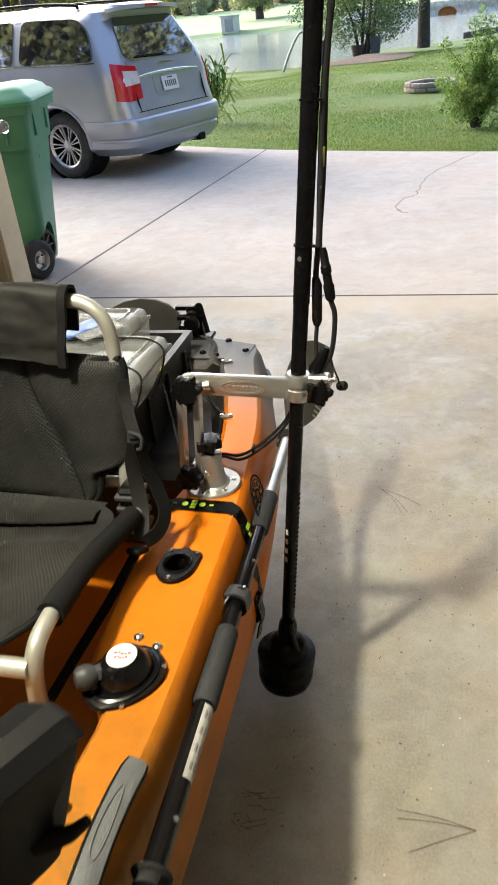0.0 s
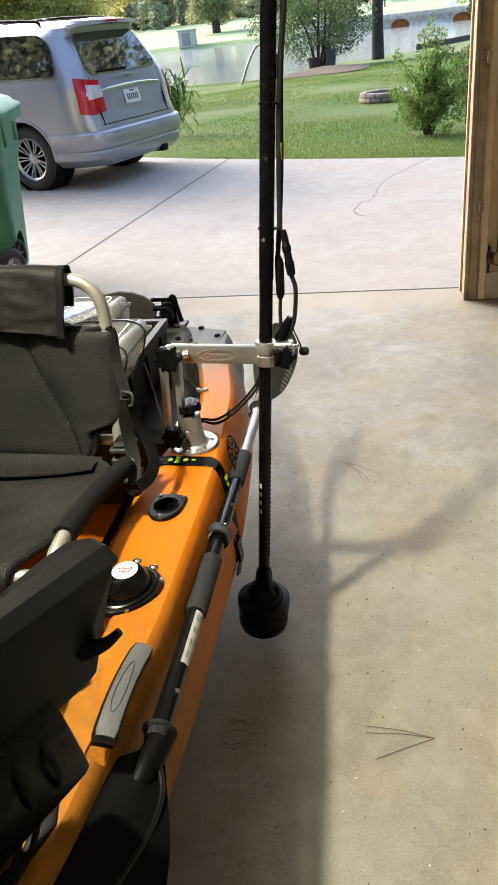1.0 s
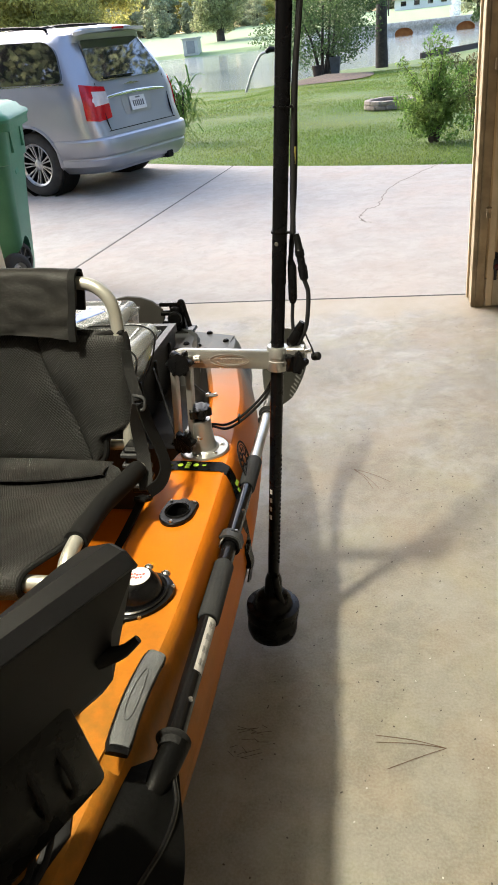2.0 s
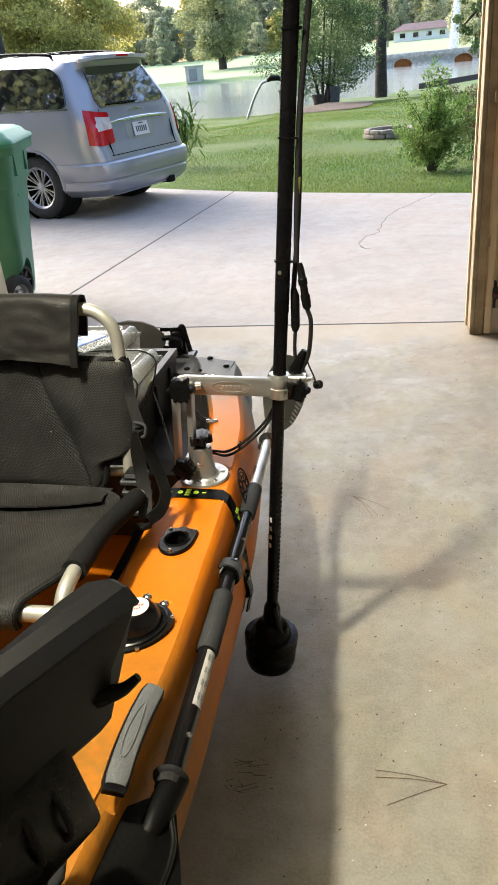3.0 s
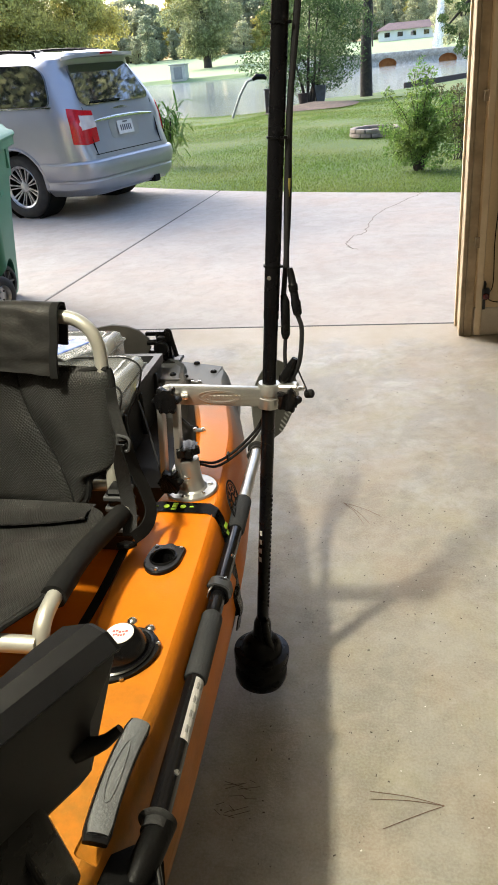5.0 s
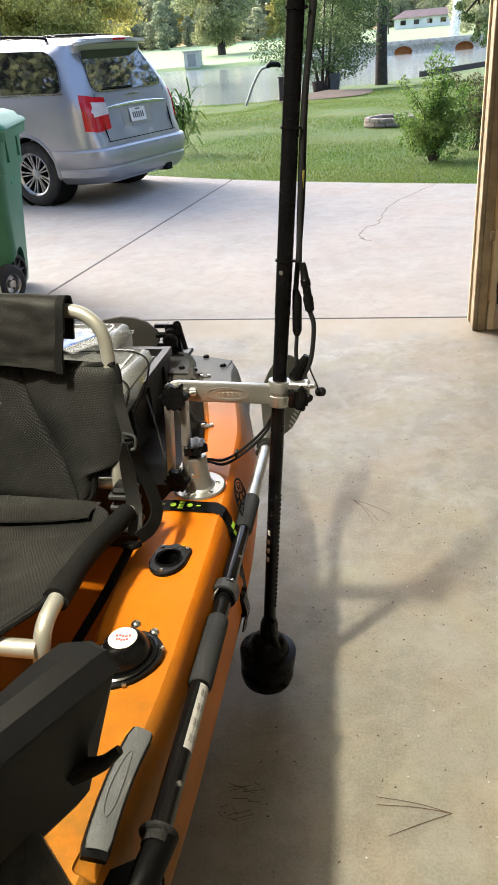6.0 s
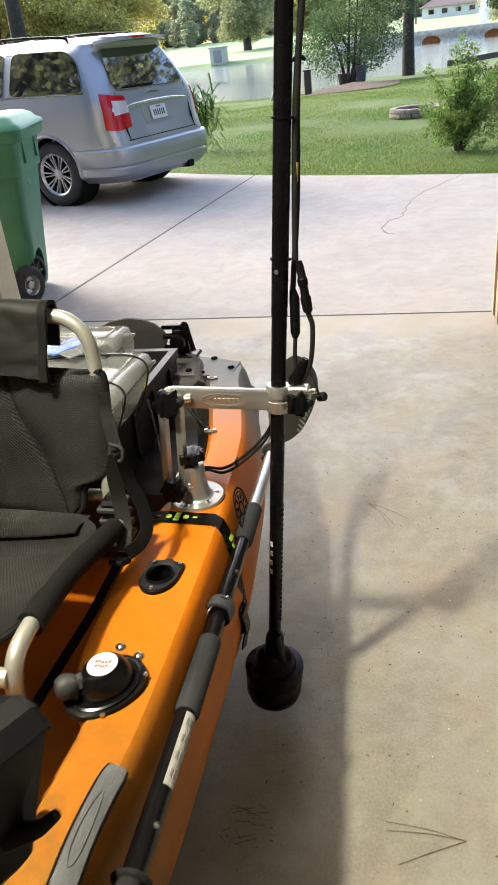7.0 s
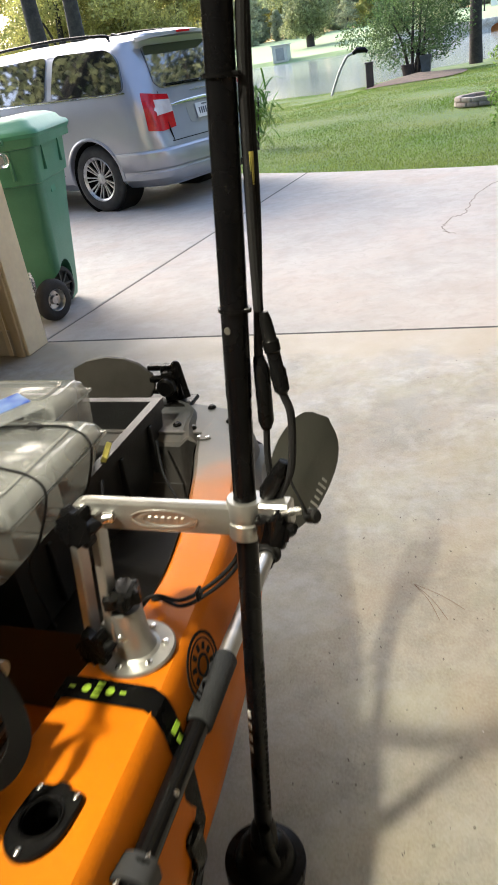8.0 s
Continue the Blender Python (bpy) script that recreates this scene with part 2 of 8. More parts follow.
# woven seat fabric: two crossed thread waves, darker in the holes between them
def fabric(name, a, c, pitch, bump, hole=0.6):
    m = node_mat(name, a, 0.52, var=c, scale=7.0, fine=0.2, fine_scale=300, spec=0.16)
    nt, b = m.node_tree, m.node_tree.nodes["Principled BSDF"]
    b.inputs["Sheen Weight"].default_value = 0.0
    co = add(m, "ShaderNodeTexCoord").outputs["Object"]
    waves = []
    for turn in (35.0, -35.0):
        mp, w = add(m, "ShaderNodeMapping"), add(m, "ShaderNodeTexWave")
        mp.inputs["Rotation"].default_value = (radians(30), radians(turn), radians(turn))
        w.bands_direction = "X"
        w.inputs["Scale"].default_value = 2 * math.pi / (20 * pitch)
        w.inputs["Distortion"].default_value = 0.3
        nt.links.new(co, mp.inputs["Vector"])
        nt.links.new(mp.outputs["Vector"], w.inputs["Vector"])
        waves.append(w.outputs["Fac"])
    mul = add(m, "ShaderNodeMath")
    mul.operation = "MULTIPLY"
    nt.links.new(waves[0], mul.inputs[0])
    nt.links.new(waves[1], mul.inputs[1])
    bn = add(m, "ShaderNodeBump")
    bn.invert = True
    bn.inputs["Strength"].default_value, bn.inputs["Distance"].default_value = bump, 0.0012
    nt.links.new(mul.outputs[0], bn.inputs["Height"])
    nt.links.new(bn.outputs["Normal"], b.inputs["Normal"])
    src = b.inputs["Base Color"].links[0].from_socket
    fac, mx = add(m, "ShaderNodeMath"), add(m, "ShaderNodeMix")
    fac.operation, fac.inputs[1].default_value = "MULTIPLY", hole
    nt.links.new(mul.outputs[0], fac.inputs[0])
    mx.data_type = "RGBA"
    nt.links.new(fac.outputs[0], mx.inputs["Factor"])
    nt.links.new(src, mx.inputs["A"])
    mx.inputs["B"].default_value = (0.003, 0.003, 0.003, 1)
    nt.links.new(mx.outputs["Result"], b.inputs["Base Color"])
    return m


M_MESH = fabric("seat_mesh_fabric", (0.026, 0.0255, 0.0245), (0.012, 0.0118, 0.0115), 0.0040, 1.0, 0.95)
M_CANVAS = fabric("seat_canvas", (0.017, 0.0166, 0.0155), (0.013, 0.0127, 0.0122), 0.0016, 0.3, 0.3)
M_SLING = fabric("seat_sling", (0.027, 0.0265, 0.0255), (0.012, 0.0117, 0.0115), 0.0034, 0.8, 0.7)
M_PIPING = node_mat("seat_binding", (0.0065, 0.0065, 0.0065), 0.8, spec=0.12, fine=0.3, fine_scale=500)
M_WEB = fabric("webbing", (0.014, 0.014, 0.014), (0.011, 0.011, 0.011), 0.0016, 0.4, 0.4)

# rotomoulded hull: orange fading through rust to grey at the stern
def hull_material():
    m = bpy.data.materials.new("orange_grey_hull")
    m.use_nodes = True
    nt, b = m.node_tree, m.node_tree.nodes["Principled BSDF"]
    co = add(m, "ShaderNodeTexCoord").outputs["Object"]
    sep = add(m, "ShaderNodeSeparateXYZ")
    nt.links.new(co, sep.inputs[0])
    n = add(m, "ShaderNodeTexNoise")
    n.inputs["Scale"].default_value, n.inputs["Detail"].default_value = 4.0, 4.0
    nt.links.new(co, n.inputs["Vector"])
    k = add(m, "ShaderNodeMath")
    k.operation, k.inputs[1].default_value, k.inputs[2].default_value = "MULTIPLY_ADD", 0.5, -0.25
    nt.links.new(n.outputs["Fac"], k.inputs[0])
    s = add(m, "ShaderNodeMath")
    s.operation = "ADD"
    nt.links.new(sep.outputs["Y"], s.inputs[0])
    nt.links.new(k.outputs[0], s.inputs[1])
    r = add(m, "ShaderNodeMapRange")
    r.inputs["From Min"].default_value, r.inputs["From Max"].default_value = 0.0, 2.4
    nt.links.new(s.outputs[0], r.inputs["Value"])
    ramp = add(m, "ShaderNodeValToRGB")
    # duller orange at the near end stands in for the shade there
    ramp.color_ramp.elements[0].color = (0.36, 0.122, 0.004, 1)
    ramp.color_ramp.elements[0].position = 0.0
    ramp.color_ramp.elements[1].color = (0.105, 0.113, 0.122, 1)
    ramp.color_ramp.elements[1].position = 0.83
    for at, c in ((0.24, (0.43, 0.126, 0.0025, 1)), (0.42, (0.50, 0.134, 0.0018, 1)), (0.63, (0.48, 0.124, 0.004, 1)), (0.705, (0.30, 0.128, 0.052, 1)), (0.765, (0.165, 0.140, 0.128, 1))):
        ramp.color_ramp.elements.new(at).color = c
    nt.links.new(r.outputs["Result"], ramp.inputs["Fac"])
    # dust and scuffs
    d, dr, mx = add(m, "ShaderNodeTexNoise"), add(m, "ShaderNodeMapRange"), add(m, "ShaderNodeMix")
    d.inputs["Scale"].default_value, d.inputs["Detail"].default_value = 90, 6
    nt.links.new(co, d.inputs["Vector"])
    dr.inputs["From Min"].default_value, dr.inputs["From Max"].default_value = 0.6, 0.85
    dr.inputs["To Max"].default_value = 0.35
    nt.links.new(d.outputs["Fac"], dr.inputs["Value"])
    mx.data_type = "RGBA"
    nt.links.new(dr.outputs["Result"], mx.inputs["Factor"])
    nt.links.new(ramp.outputs["Color"], mx.inputs["A"])
    mx.inputs["B"].default_value = (0.24, 0.12, 0.035, 1)
    # trodden brown grime round the footwell, thickened to carry the near deck's shade
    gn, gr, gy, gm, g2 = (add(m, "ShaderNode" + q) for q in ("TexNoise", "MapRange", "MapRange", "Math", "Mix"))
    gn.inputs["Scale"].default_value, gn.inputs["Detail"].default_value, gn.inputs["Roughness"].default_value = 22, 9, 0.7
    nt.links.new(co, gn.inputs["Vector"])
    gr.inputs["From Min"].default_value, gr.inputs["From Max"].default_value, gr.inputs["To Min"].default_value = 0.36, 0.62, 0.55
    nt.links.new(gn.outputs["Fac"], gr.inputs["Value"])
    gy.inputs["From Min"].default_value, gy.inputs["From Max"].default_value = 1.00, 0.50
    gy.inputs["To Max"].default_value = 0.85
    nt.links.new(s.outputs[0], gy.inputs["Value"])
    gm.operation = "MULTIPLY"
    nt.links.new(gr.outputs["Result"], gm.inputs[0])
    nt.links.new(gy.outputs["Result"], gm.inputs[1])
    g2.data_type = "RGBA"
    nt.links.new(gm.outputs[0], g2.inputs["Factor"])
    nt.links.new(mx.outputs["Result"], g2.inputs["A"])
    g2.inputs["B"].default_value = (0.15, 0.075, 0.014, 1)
    nt.links.new(g2.outputs["Result"], b.inputs["Base Color"])
    b.inputs["Roughness"].default_value, b.inputs["Specular IOR Level"].default_value = 0.42, 0.09
    bn = add(m, "ShaderNodeBump")
    bn.inputs["Strength"].default_value, bn.inputs["Distance"].default_value = 0.12, 0.002
    nb = add(m, "ShaderNodeTexNoise")
    nb.inputs["Scale"].default_value = 240
    nt.links.new(co, nb.inputs["Vector"])
    nt.links.new(nb.outputs["Fac"], bn.inputs["Height"])
    nt.links.new(bn.outputs["Normal"], b.inputs["Normal"])
    return m


M_HULL = hull_material()

# outdoors
M_VAN = node_mat("silver_blue_paint", (0.345, 0.355, 0.39), 0.34, 0.6, var=(0.325, 0.335, 0.37), scale=3.0, coat=0.4, fine=0.05, fine_scale=900)
M_GLASS = node_mat("tinted_glass", (0.008, 0.009, 0.0095), 0.03, spec=1.0, coat=1.0)
M_GLASS.node_tree.nodes["Principled BSDF"].inputs["Coat IOR"].default_value = 2.1
M_TAIL = node_mat("red_lens", (0.46, 0.006, 0.012), 0.15, var=(0.36, 0.005, 0.010), scale=40, spec=0.4)
M_LENSDARK = node_mat("dark_red_lens", (0.06, 0.008, 0.008), 0.2)
M_LENS = node_mat("clear_lens", (0.55, 0.52, 0.52), 0.1, var=(0.48, 0.44, 0.45), scale=12, coat=1.0)
M_CHROME = node_mat("chrome", (0.8, 0.8, 0.82), 0.1, 1.0)
M_RIM = node_mat("machined_alloy", (0.58, 0.58, 0.58), 0.3, 0.9, var=(0.33, 0.33, 0.33), scale=20)
M_TYRE = node_mat("tyre", (0.02, 0.02, 0.021), 0.8, var=(0.035, 0.034, 0.033), scale=14, bump=0.3, bump_scale=150)
M_UNDER = node_mat("underbody", (0.012, 0.012, 0.012), 0.9, spec=0.1, fine=0.3)
M_PLATE = node_mat("plate_white", (0.62, 0.63, 0.64), 0.45, var=(0.55, 0.56, 0.58), scale=30)
M_BAR = node_mat("plate_bars", (0.08, 0.08, 0.1), 0.5)
M_BIN = node_mat("green_bin", (0.045, 0.19, 0.115), 0.5, var=(0.06, 0.22, 0.14), scale=5, bump=0.15, bump_scale=150, fine=0.1)
M_BINLID = node_mat("green_lid", (0.05, 0.22, 0.14), 0.5, spec=0.3, var=(0.06, 0.24, 0.16), scale=4, bump=0.1, bump_scale=90)
M_GRASS = node_mat("lawn_soil", (0.075, 0.150, 0.027), 0.95, var=(0.125, 0.175, 0.035), scale=0.7, detail=8, bump=0.6, bump_scale=30, fine=0.5, fine_scale=40)
M_MULCH = node_mat("pine_mulch", (0.15, 0.098, 0.066), 0.95, var=(0.075, 0.052, 0.036), scale=6, bump=1.0, bump_scale=20, fine=0.5, fine_scale=18)
M_BARK = node_mat("bark", (0.075, 0.06, 0.05), 0.95, var=(0.04, 0.033, 0.03), scale=5, detail=8, bump=1.0, bump_scale=14, fine=0.4, fine_scale=16)
M_STONE = node_mat("edging_stone", (0.42, 0.36, 0.31), 0.9, var=(0.3, 0.25, 0.21), scale=8, bump=0.6, bump_scale=40, fine=0.3, rand=0.3)
M_WOODPOST = node_mat("dark_post", (0.05, 0.035, 0.03), 0.85, var=(0.07, 0.05, 0.04), scale=9, bump=0.4, bump_scale=20)
M_PLANTER = node_mat("grey_planter", (0.12, 0.13, 0.14), 0.7, var=(0.09, 0.1, 0.1), scale=6)
M_PIPE = node_mat("galvanised_pipe", (0.3, 0.31, 0.31), 0.5, 0.6, var=(0.22, 0.23, 0.23), scale=8)
M_BANKWALL = node_mat("bank_wall_stone", (0.66, 0.62, 0.54), 0.9, var=(0.46, 0.41, 0.34), scale=2.2, detail=8, fine=0.4, fine_scale=5)
M_RUST = node_mat("rusty_culvert", (0.5, 0.2, 0.05), 0.85, var=(0.36, 0.12, 0.03), scale=2)
M_HOUSEWALL = node_mat("house_white", (0.76, 0.73, 0.67), 0.8, var=(0.70, 0.67, 0.61), scale=0.4)
M_HOUSEROOF = node_mat("house_roof", (0.19, 0.125, 0.115), 0.85, var=(0.15, 0.10, 0.09), scale=0.8, fine=0.3, fine_scale=4)
M_SPRAY = node_mat("fountain_spray", (0.85, 0.87, 0.88), 0.6)
M_KIOSK = node_mat("pump_box", (0.4, 0.4, 0.33), 0.8, var=(0.33, 0.34, 0.28), scale=1.5)
M_KIOSKDOOR = node_mat("pump_box_panel", (0.2, 0.21, 0.19), 0.7, var=(0.16, 0.17, 0.15), scale=2)
M_NEEDLE = node_mat("pine_needle", (0.12, 0.062, 0.035), 0.7)
M_SPECK = node_mat("floor_specks", (0.05, 0.04, 0.03), 0.9)
M_CRACK = node_mat("drive_crack", (0.13, 0.105, 0.085), 0.95)
M_CRYSTAL = node_mat("clear_knob", (0.8, 0.78, 0.74), 0.08, trans=0.85)


# sun and haze on the far golf turf, put into a paler ground colour
def turf_haze(m):
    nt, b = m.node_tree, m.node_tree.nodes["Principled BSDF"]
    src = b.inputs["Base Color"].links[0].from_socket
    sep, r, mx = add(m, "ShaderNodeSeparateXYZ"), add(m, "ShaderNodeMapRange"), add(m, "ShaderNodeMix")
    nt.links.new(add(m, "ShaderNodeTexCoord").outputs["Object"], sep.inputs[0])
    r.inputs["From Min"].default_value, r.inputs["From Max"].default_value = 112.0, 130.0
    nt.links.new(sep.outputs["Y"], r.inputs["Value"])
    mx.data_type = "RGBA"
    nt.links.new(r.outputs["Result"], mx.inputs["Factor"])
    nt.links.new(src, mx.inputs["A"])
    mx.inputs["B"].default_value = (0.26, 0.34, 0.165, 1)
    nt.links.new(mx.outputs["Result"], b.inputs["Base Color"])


turf_haze(M_GRASS)


def leaf(name, a, c, scale=0.5):
    m = node_mat(name, a, 0.6, var=c, scale=scale, detail=5, spec=0.3)
    nt, b = m.node_tree, m.node_tree.nodes["Principled BSDF"]
    t, mx = add(m, "ShaderNodeBsdfTranslucent"), add(m, "ShaderNodeMixShader")
    geo = add(m, "ShaderNodeNewGeometry")
    hs = add(m, "ShaderNodeHueSaturation")
    rv = add(m, "ShaderNodeMapRange")
    rv.inputs["To Min"].default_value, rv.inputs["To Max"].default_value = 0.55, 1.35
    nt.links.new(geo.outputs["Random Per Island"], rv.inputs["Value"])
    nt.links.new(rv.outputs["Result"], hs.inputs["Value"])
    src = b.inputs["Base Color"].links[0].from_socket
    nt.links.new(src, hs.inputs["Color"])
    nt.links.new(hs.outputs["Color"], b.inputs["Base Color"])
    nt.links.new(hs.outputs["Color"], t.inputs["Color"])
    mx.inputs["Fac"].default_value = 0.5
    nt.links.new(b.outputs["BSDF"], mx.inputs[1])
    nt.links.new(t.outputs["BSDF"], mx.inputs[2])
    nt.links.new(mx.outputs["Shader"], nt.nodes["Material Output"].inputs["Surface"])
    return m


M_BLADES = leaf("grass_blades", (0.112, 0.200, 0.026), (0.170, 0.222, 0.038), 0.5)
# oak leaf colour lifted towards the haze over the far bank
L_DARK = leaf("oak_leaves", (0.29, 0.32, 0.165), (0.36, 0.37, 0.19), 0.15)
L_MID = leaf("tree_leaves", (0.11, 0.17, 0.05), (0.17, 0.20, 0.07), 0.15)
# early sun on the crowns, put into the gold of the leaves
L_GOLD = leaf("sunlit_leaves", (0.54, 0.47, 0.13), (0.40, 0.41, 0.13), 0.12)
# haze over the far woods is put into these two pale leaf colours
L_FAR = leaf("hazed_woods_leaves", (0.46, 0.48, 0.30), (0.53, 0.52, 0.32), 0.06)
L_HAZE = leaf("hazed_distant_leaves", (0.39, 0.43, 0.275), (0.46, 0.47, 0.30), 0.1)
L_SHRUB = leaf("shrub_leaves", (0.12, 0.25, 0.05), (0.22, 0.30, 0.07), 2.0)
L_MYRTLE = leaf("myrtle_leaves", (0.066, 0.118, 0.045), (0.11, 0.16, 0.058), 0.6)
L_SHADE = leaf("shade_tree_leaves", (0.022, 0.034, 0.016), (0.035, 0.045, 0.02), 0.3)
L_DRY = leaf("brush_leaves", (0.11, 0.12, 0.05), (0.15, 0.13, 0.07), 2.0)

# pond; the mist over it is put into the pale base colour
def water_material():
    m = node_mat("misted_pond_water", (0.30, 0.335, 0.32), 0.11, spec=0.4, var=(0.25, 0.285, 0.27), scale=0.05)
    nt, b = m.node_tree, m.node_tree.nodes["Principled BSDF"]
    n, bn = add(m, "ShaderNodeTexNoise"), add(m, "ShaderNodeBump")
    n.inputs["Scale"].default_value, n.inputs["Detail"].default_value = 1.2, 4
    nt.links.new(add(m, "ShaderNodeTexCoord").outputs["Object"], n.inputs["Vector"])
    bn.inputs["Strength"].default_value, bn.inputs["Distance"].default_value = 0.03, 0.1
    nt.links.new(n.outputs["Fac"], bn.inputs["Height"])
    nt.links.new(bn.outputs["Normal"], b.inputs["Normal"])
    return m


M_WATER = water_material()

# ---- building tools ----
WORLD_BUILT = set()


def thing(name, at, label, category, group="", kind="", turn=0.0, local=False):
    """An empty at the base of a thing. local: its parts are built round it; else in world places."""
    ob = new(name)
    ob.empty_display_size = 0.05
    ob.matrix_basis = pose(*at, 0, 0, turn)
    if not local:
        WORLD_BUILT.add(ob.name)
    return tagged(ob, label, category, group, kind)


def mesh_of(bm, name, angle=35.0):
    bmesh.ops.recalc_face_normals(bm, faces=bm.faces[:])
    me = bpy.data.meshes.new(name)
    bm.to_mesh(me)
    bm.free()
    me.shade_smooth()
    me.set_sharp_from_angle(angle=radians(angle))
    return me


def part(name, bm, material, parent=None, label="", angle=35.0):
    me = mesh_of(bm, name, angle) if isinstance(bm, bmesh.types.BMesh) else bm
    if not me.materials:
        me.materials.append(material)
    ob = new(name, me)
    if parent is not None:
        ob.parent = parent
        if parent.name in WORLD_BUILT:
            ob.matrix_parent_inverse = parent.matrix_basis.inverted()
    return tagged(ob, label)


def structure(name, bm, material, label, angle=35.0, kind="structure", category=""):
    return tagged(part(name, bm, material, None, "", angle), label, category, "", kind)


def B():
    return bmesh.new()


def rbox(bm, size, m=None, bev=0.003, seg=1):
    """A box with bevelled edges, centred, at the pose m."""
    r = bmesh.ops.create_cube(bm, size=1.0)
    vs = r["verts"]
    bmesh.ops.scale(bm, vec=size, verts=vs)
    if bev > 0:
        es = list({e for v in vs for e in v.link_edges})
        q = bmesh.ops.bevel(bm, geom=es, offset=min(bev, min(size) * 0.45), segments=seg, profile=0.5, affect="EDGES")
        vs = list({v for f in q["faces"] for v in f.verts} | {v for v in vs if v.is_valid})
    if m is not None:
        bmesh.ops.transform(bm, matrix=m, verts=vs)
    return bm


def box(bm, lo, hi, bev=0.003, seg=1):
    lo, hi = Vector(lo), Vector(hi)
    return rbox(bm, tuple(hi - lo), Matrix.Translation((lo + hi) / 2), bev, seg)


def curve_pts(pts, n=6):
    """Catmull-Rom through the points."""
    p = [Vector(q) for q in pts]
    p = [2 * p[0] - p[1]] + p + [2 * p[-1] - p[-2]]
    out = []
    for i in range(1, len(p) - 2):
        for k in range(n):
            t = k / n
            a, b, c, d = p[i - 1], p[i], p[i + 1], p[i + 2]
            out.append(0.5 * ((2 * b) + (c - a) * t + (2 * a - 5 * b + 4 * c - d) * t * t + (3 * b - a - 3 * c + d) * t ** 3))
    return out + [p[-2]]


def sweep(bm, pts, r, seg=10, flat=None, up=(0, 0, 1), caps=True):
    """A tube (or, with flat = (width, thickness), a strap) along the points. r: a number or one for each point."""
    pts = [Vector(p) for p in pts]
    rs = r if isinstance(r, (list, tuple)) else [r] * len(pts)
    rings, side = [], None
    for i, p in enumerate(pts):
        d = (pts[min(i + 1, len(pts) - 1)] - pts[max(i - 1, 0)]).normalized()
        if side is None:
            u = Vector(up)
            side = d.cross(u)
            if side.length < 1e-3:
                side = d.cross(Vector((1, 0, 0)))
        side = (side - d * side.dot(d)).normalized()
        top = side.cross(d)
        if flat:
            w, h = flat
            ring = [p + side * a * w / 2 + top * b * h / 2 for a, b in ((-1, -1), (1, -1), (1, 1), (-1, 1))]
        else:
            ring = [p + (side * math.cos(2 * math.pi * k / seg) + top * math.sin(2 * math.pi * k / seg)) * rs[i] for k in range(seg)]
        rings.append([bm.verts.new(v) for v in ring])
    join_rings(bm, rings, caps)
    return bm


def join_rings(bm, rings, caps=True, closed=True):
    n = len(rings[0])
    for a, b in zip(rings, rings[1:]):
        for k in range(n if closed else n - 1):
            bm.faces.new((a[k], a[(k + 1) % n], b[(k + 1) % n], b[k]))
    if caps:
        bm.faces.new(list(reversed(rings[0])))
        bm.faces.new(rings[-1])


def rod(bm, a, b, r, r2=None, seg=16):
    return sweep(bm, [a, b], [r, r if r2 is None else r2], seg)


def lathe(bm, prof, m=None, seg=24):
    """Turns (radius, height) pairs round z."""
    rings = []
    for r, z in prof:
        ring = [Vector((r * math.cos(2 * math.pi * k / seg), r * math.sin(2 * math.pi * k / seg), z)) for k in range(seg)]
        rings.append([bm.verts.new(m @ v if m is not None else v) for v in ring])
    join_rings(bm, rings, caps=prof[0] != prof[-1])
    return bm


def axis_pose(a, b, x=None):
    """A pose at a whose z points to b."""
    z = (Vector(b) - Vector(a)).normalized()
    ref = Vector(x) if x else (Vector((1, 0, 0)) if abs(z.x) < 0.9 else Vector((0, 1, 0)))
    y = z.cross(ref).normalized()
    xx = y.cross(z)
    return Matrix.Translation(a) @ Matrix((xx, y, z)).transposed().to_4x4()


def prism(bm, outline, h, m=None, bev=0.0, seg=2):
    """A flat shape from (x, y) pairs, h thick, upwards from z = 0."""
    lo = [bm.verts.new((x, y, 0)) for x, y in outline]
    hi = [bm.verts.new((x, y, h)) for x, y in outline]
    n = len(lo)
    fs = [bm.faces.new((lo[k], lo[(k + 1) % n], hi[(k + 1) % n], hi[k])) for k in range(n)]
    top = bm.faces.new(hi)
    bm.faces.new(list(reversed(lo)))
    vs = lo + hi
    if bev:
        q = bmesh.ops.bevel(bm, geom=list(top.edges), offset=bev, segments=seg, profile=0.5, affect="EDGES")
        vs = list({v for v in vs if v.is_valid} | {v for f in q["faces"] for v in f.verts})
    if m is not None:
        bmesh.ops.transform(bm, matrix=m, verts=vs)
    return bm


def oval(rx, ry, n=28, power=2.0):
    out = []
    for k in range(n):
        c, s = math.cos(2 * math.pi * k / n), math.sin(2 * math.pi * k / n)
        out.append((rx * math.copysign(abs(c) ** (2 / power), c), ry * math.copysign(abs(s) ** (2 / power), s)))
    return out


def rounded(poly, r=0.05, n=4, z=None, closed=False):
    """The polygon with its corners rounded; with z, as points at that height."""
    out = []
    m = len(poly)
    for k in range(m):
        a, b, c = Vector(poly[k - 1]), Vector(poly[k]), Vector(poly[(k + 1) % m])
        u, v = (a - b), (c - b)
        rr = min(r, u.length * 0.45, v.length * 0.45)
        p, q = b + u.normalized() * rr, b + v.normalized() * rr
        for i in range(n + 1):
            t = i / n
            out.append(tuple((1 - t) ** 2 * p + 2 * t * (1 - t) * b + t * t * q))
    if closed:
        out.append(out[0])
    return out if z is None else [Vector((x, y, z)) for x, y in out]


def star(r, lobes, depth, n=48):
    return [((r + depth * math.cos(lobes * 2 * math.pi * k / n)) * math.cos(2 * math.pi * k / n),
             (r + depth * math.cos(lobes * 2 * math.pi * k / n)) * math.sin(2 * math.pi * k / n)) for k in range(n)]


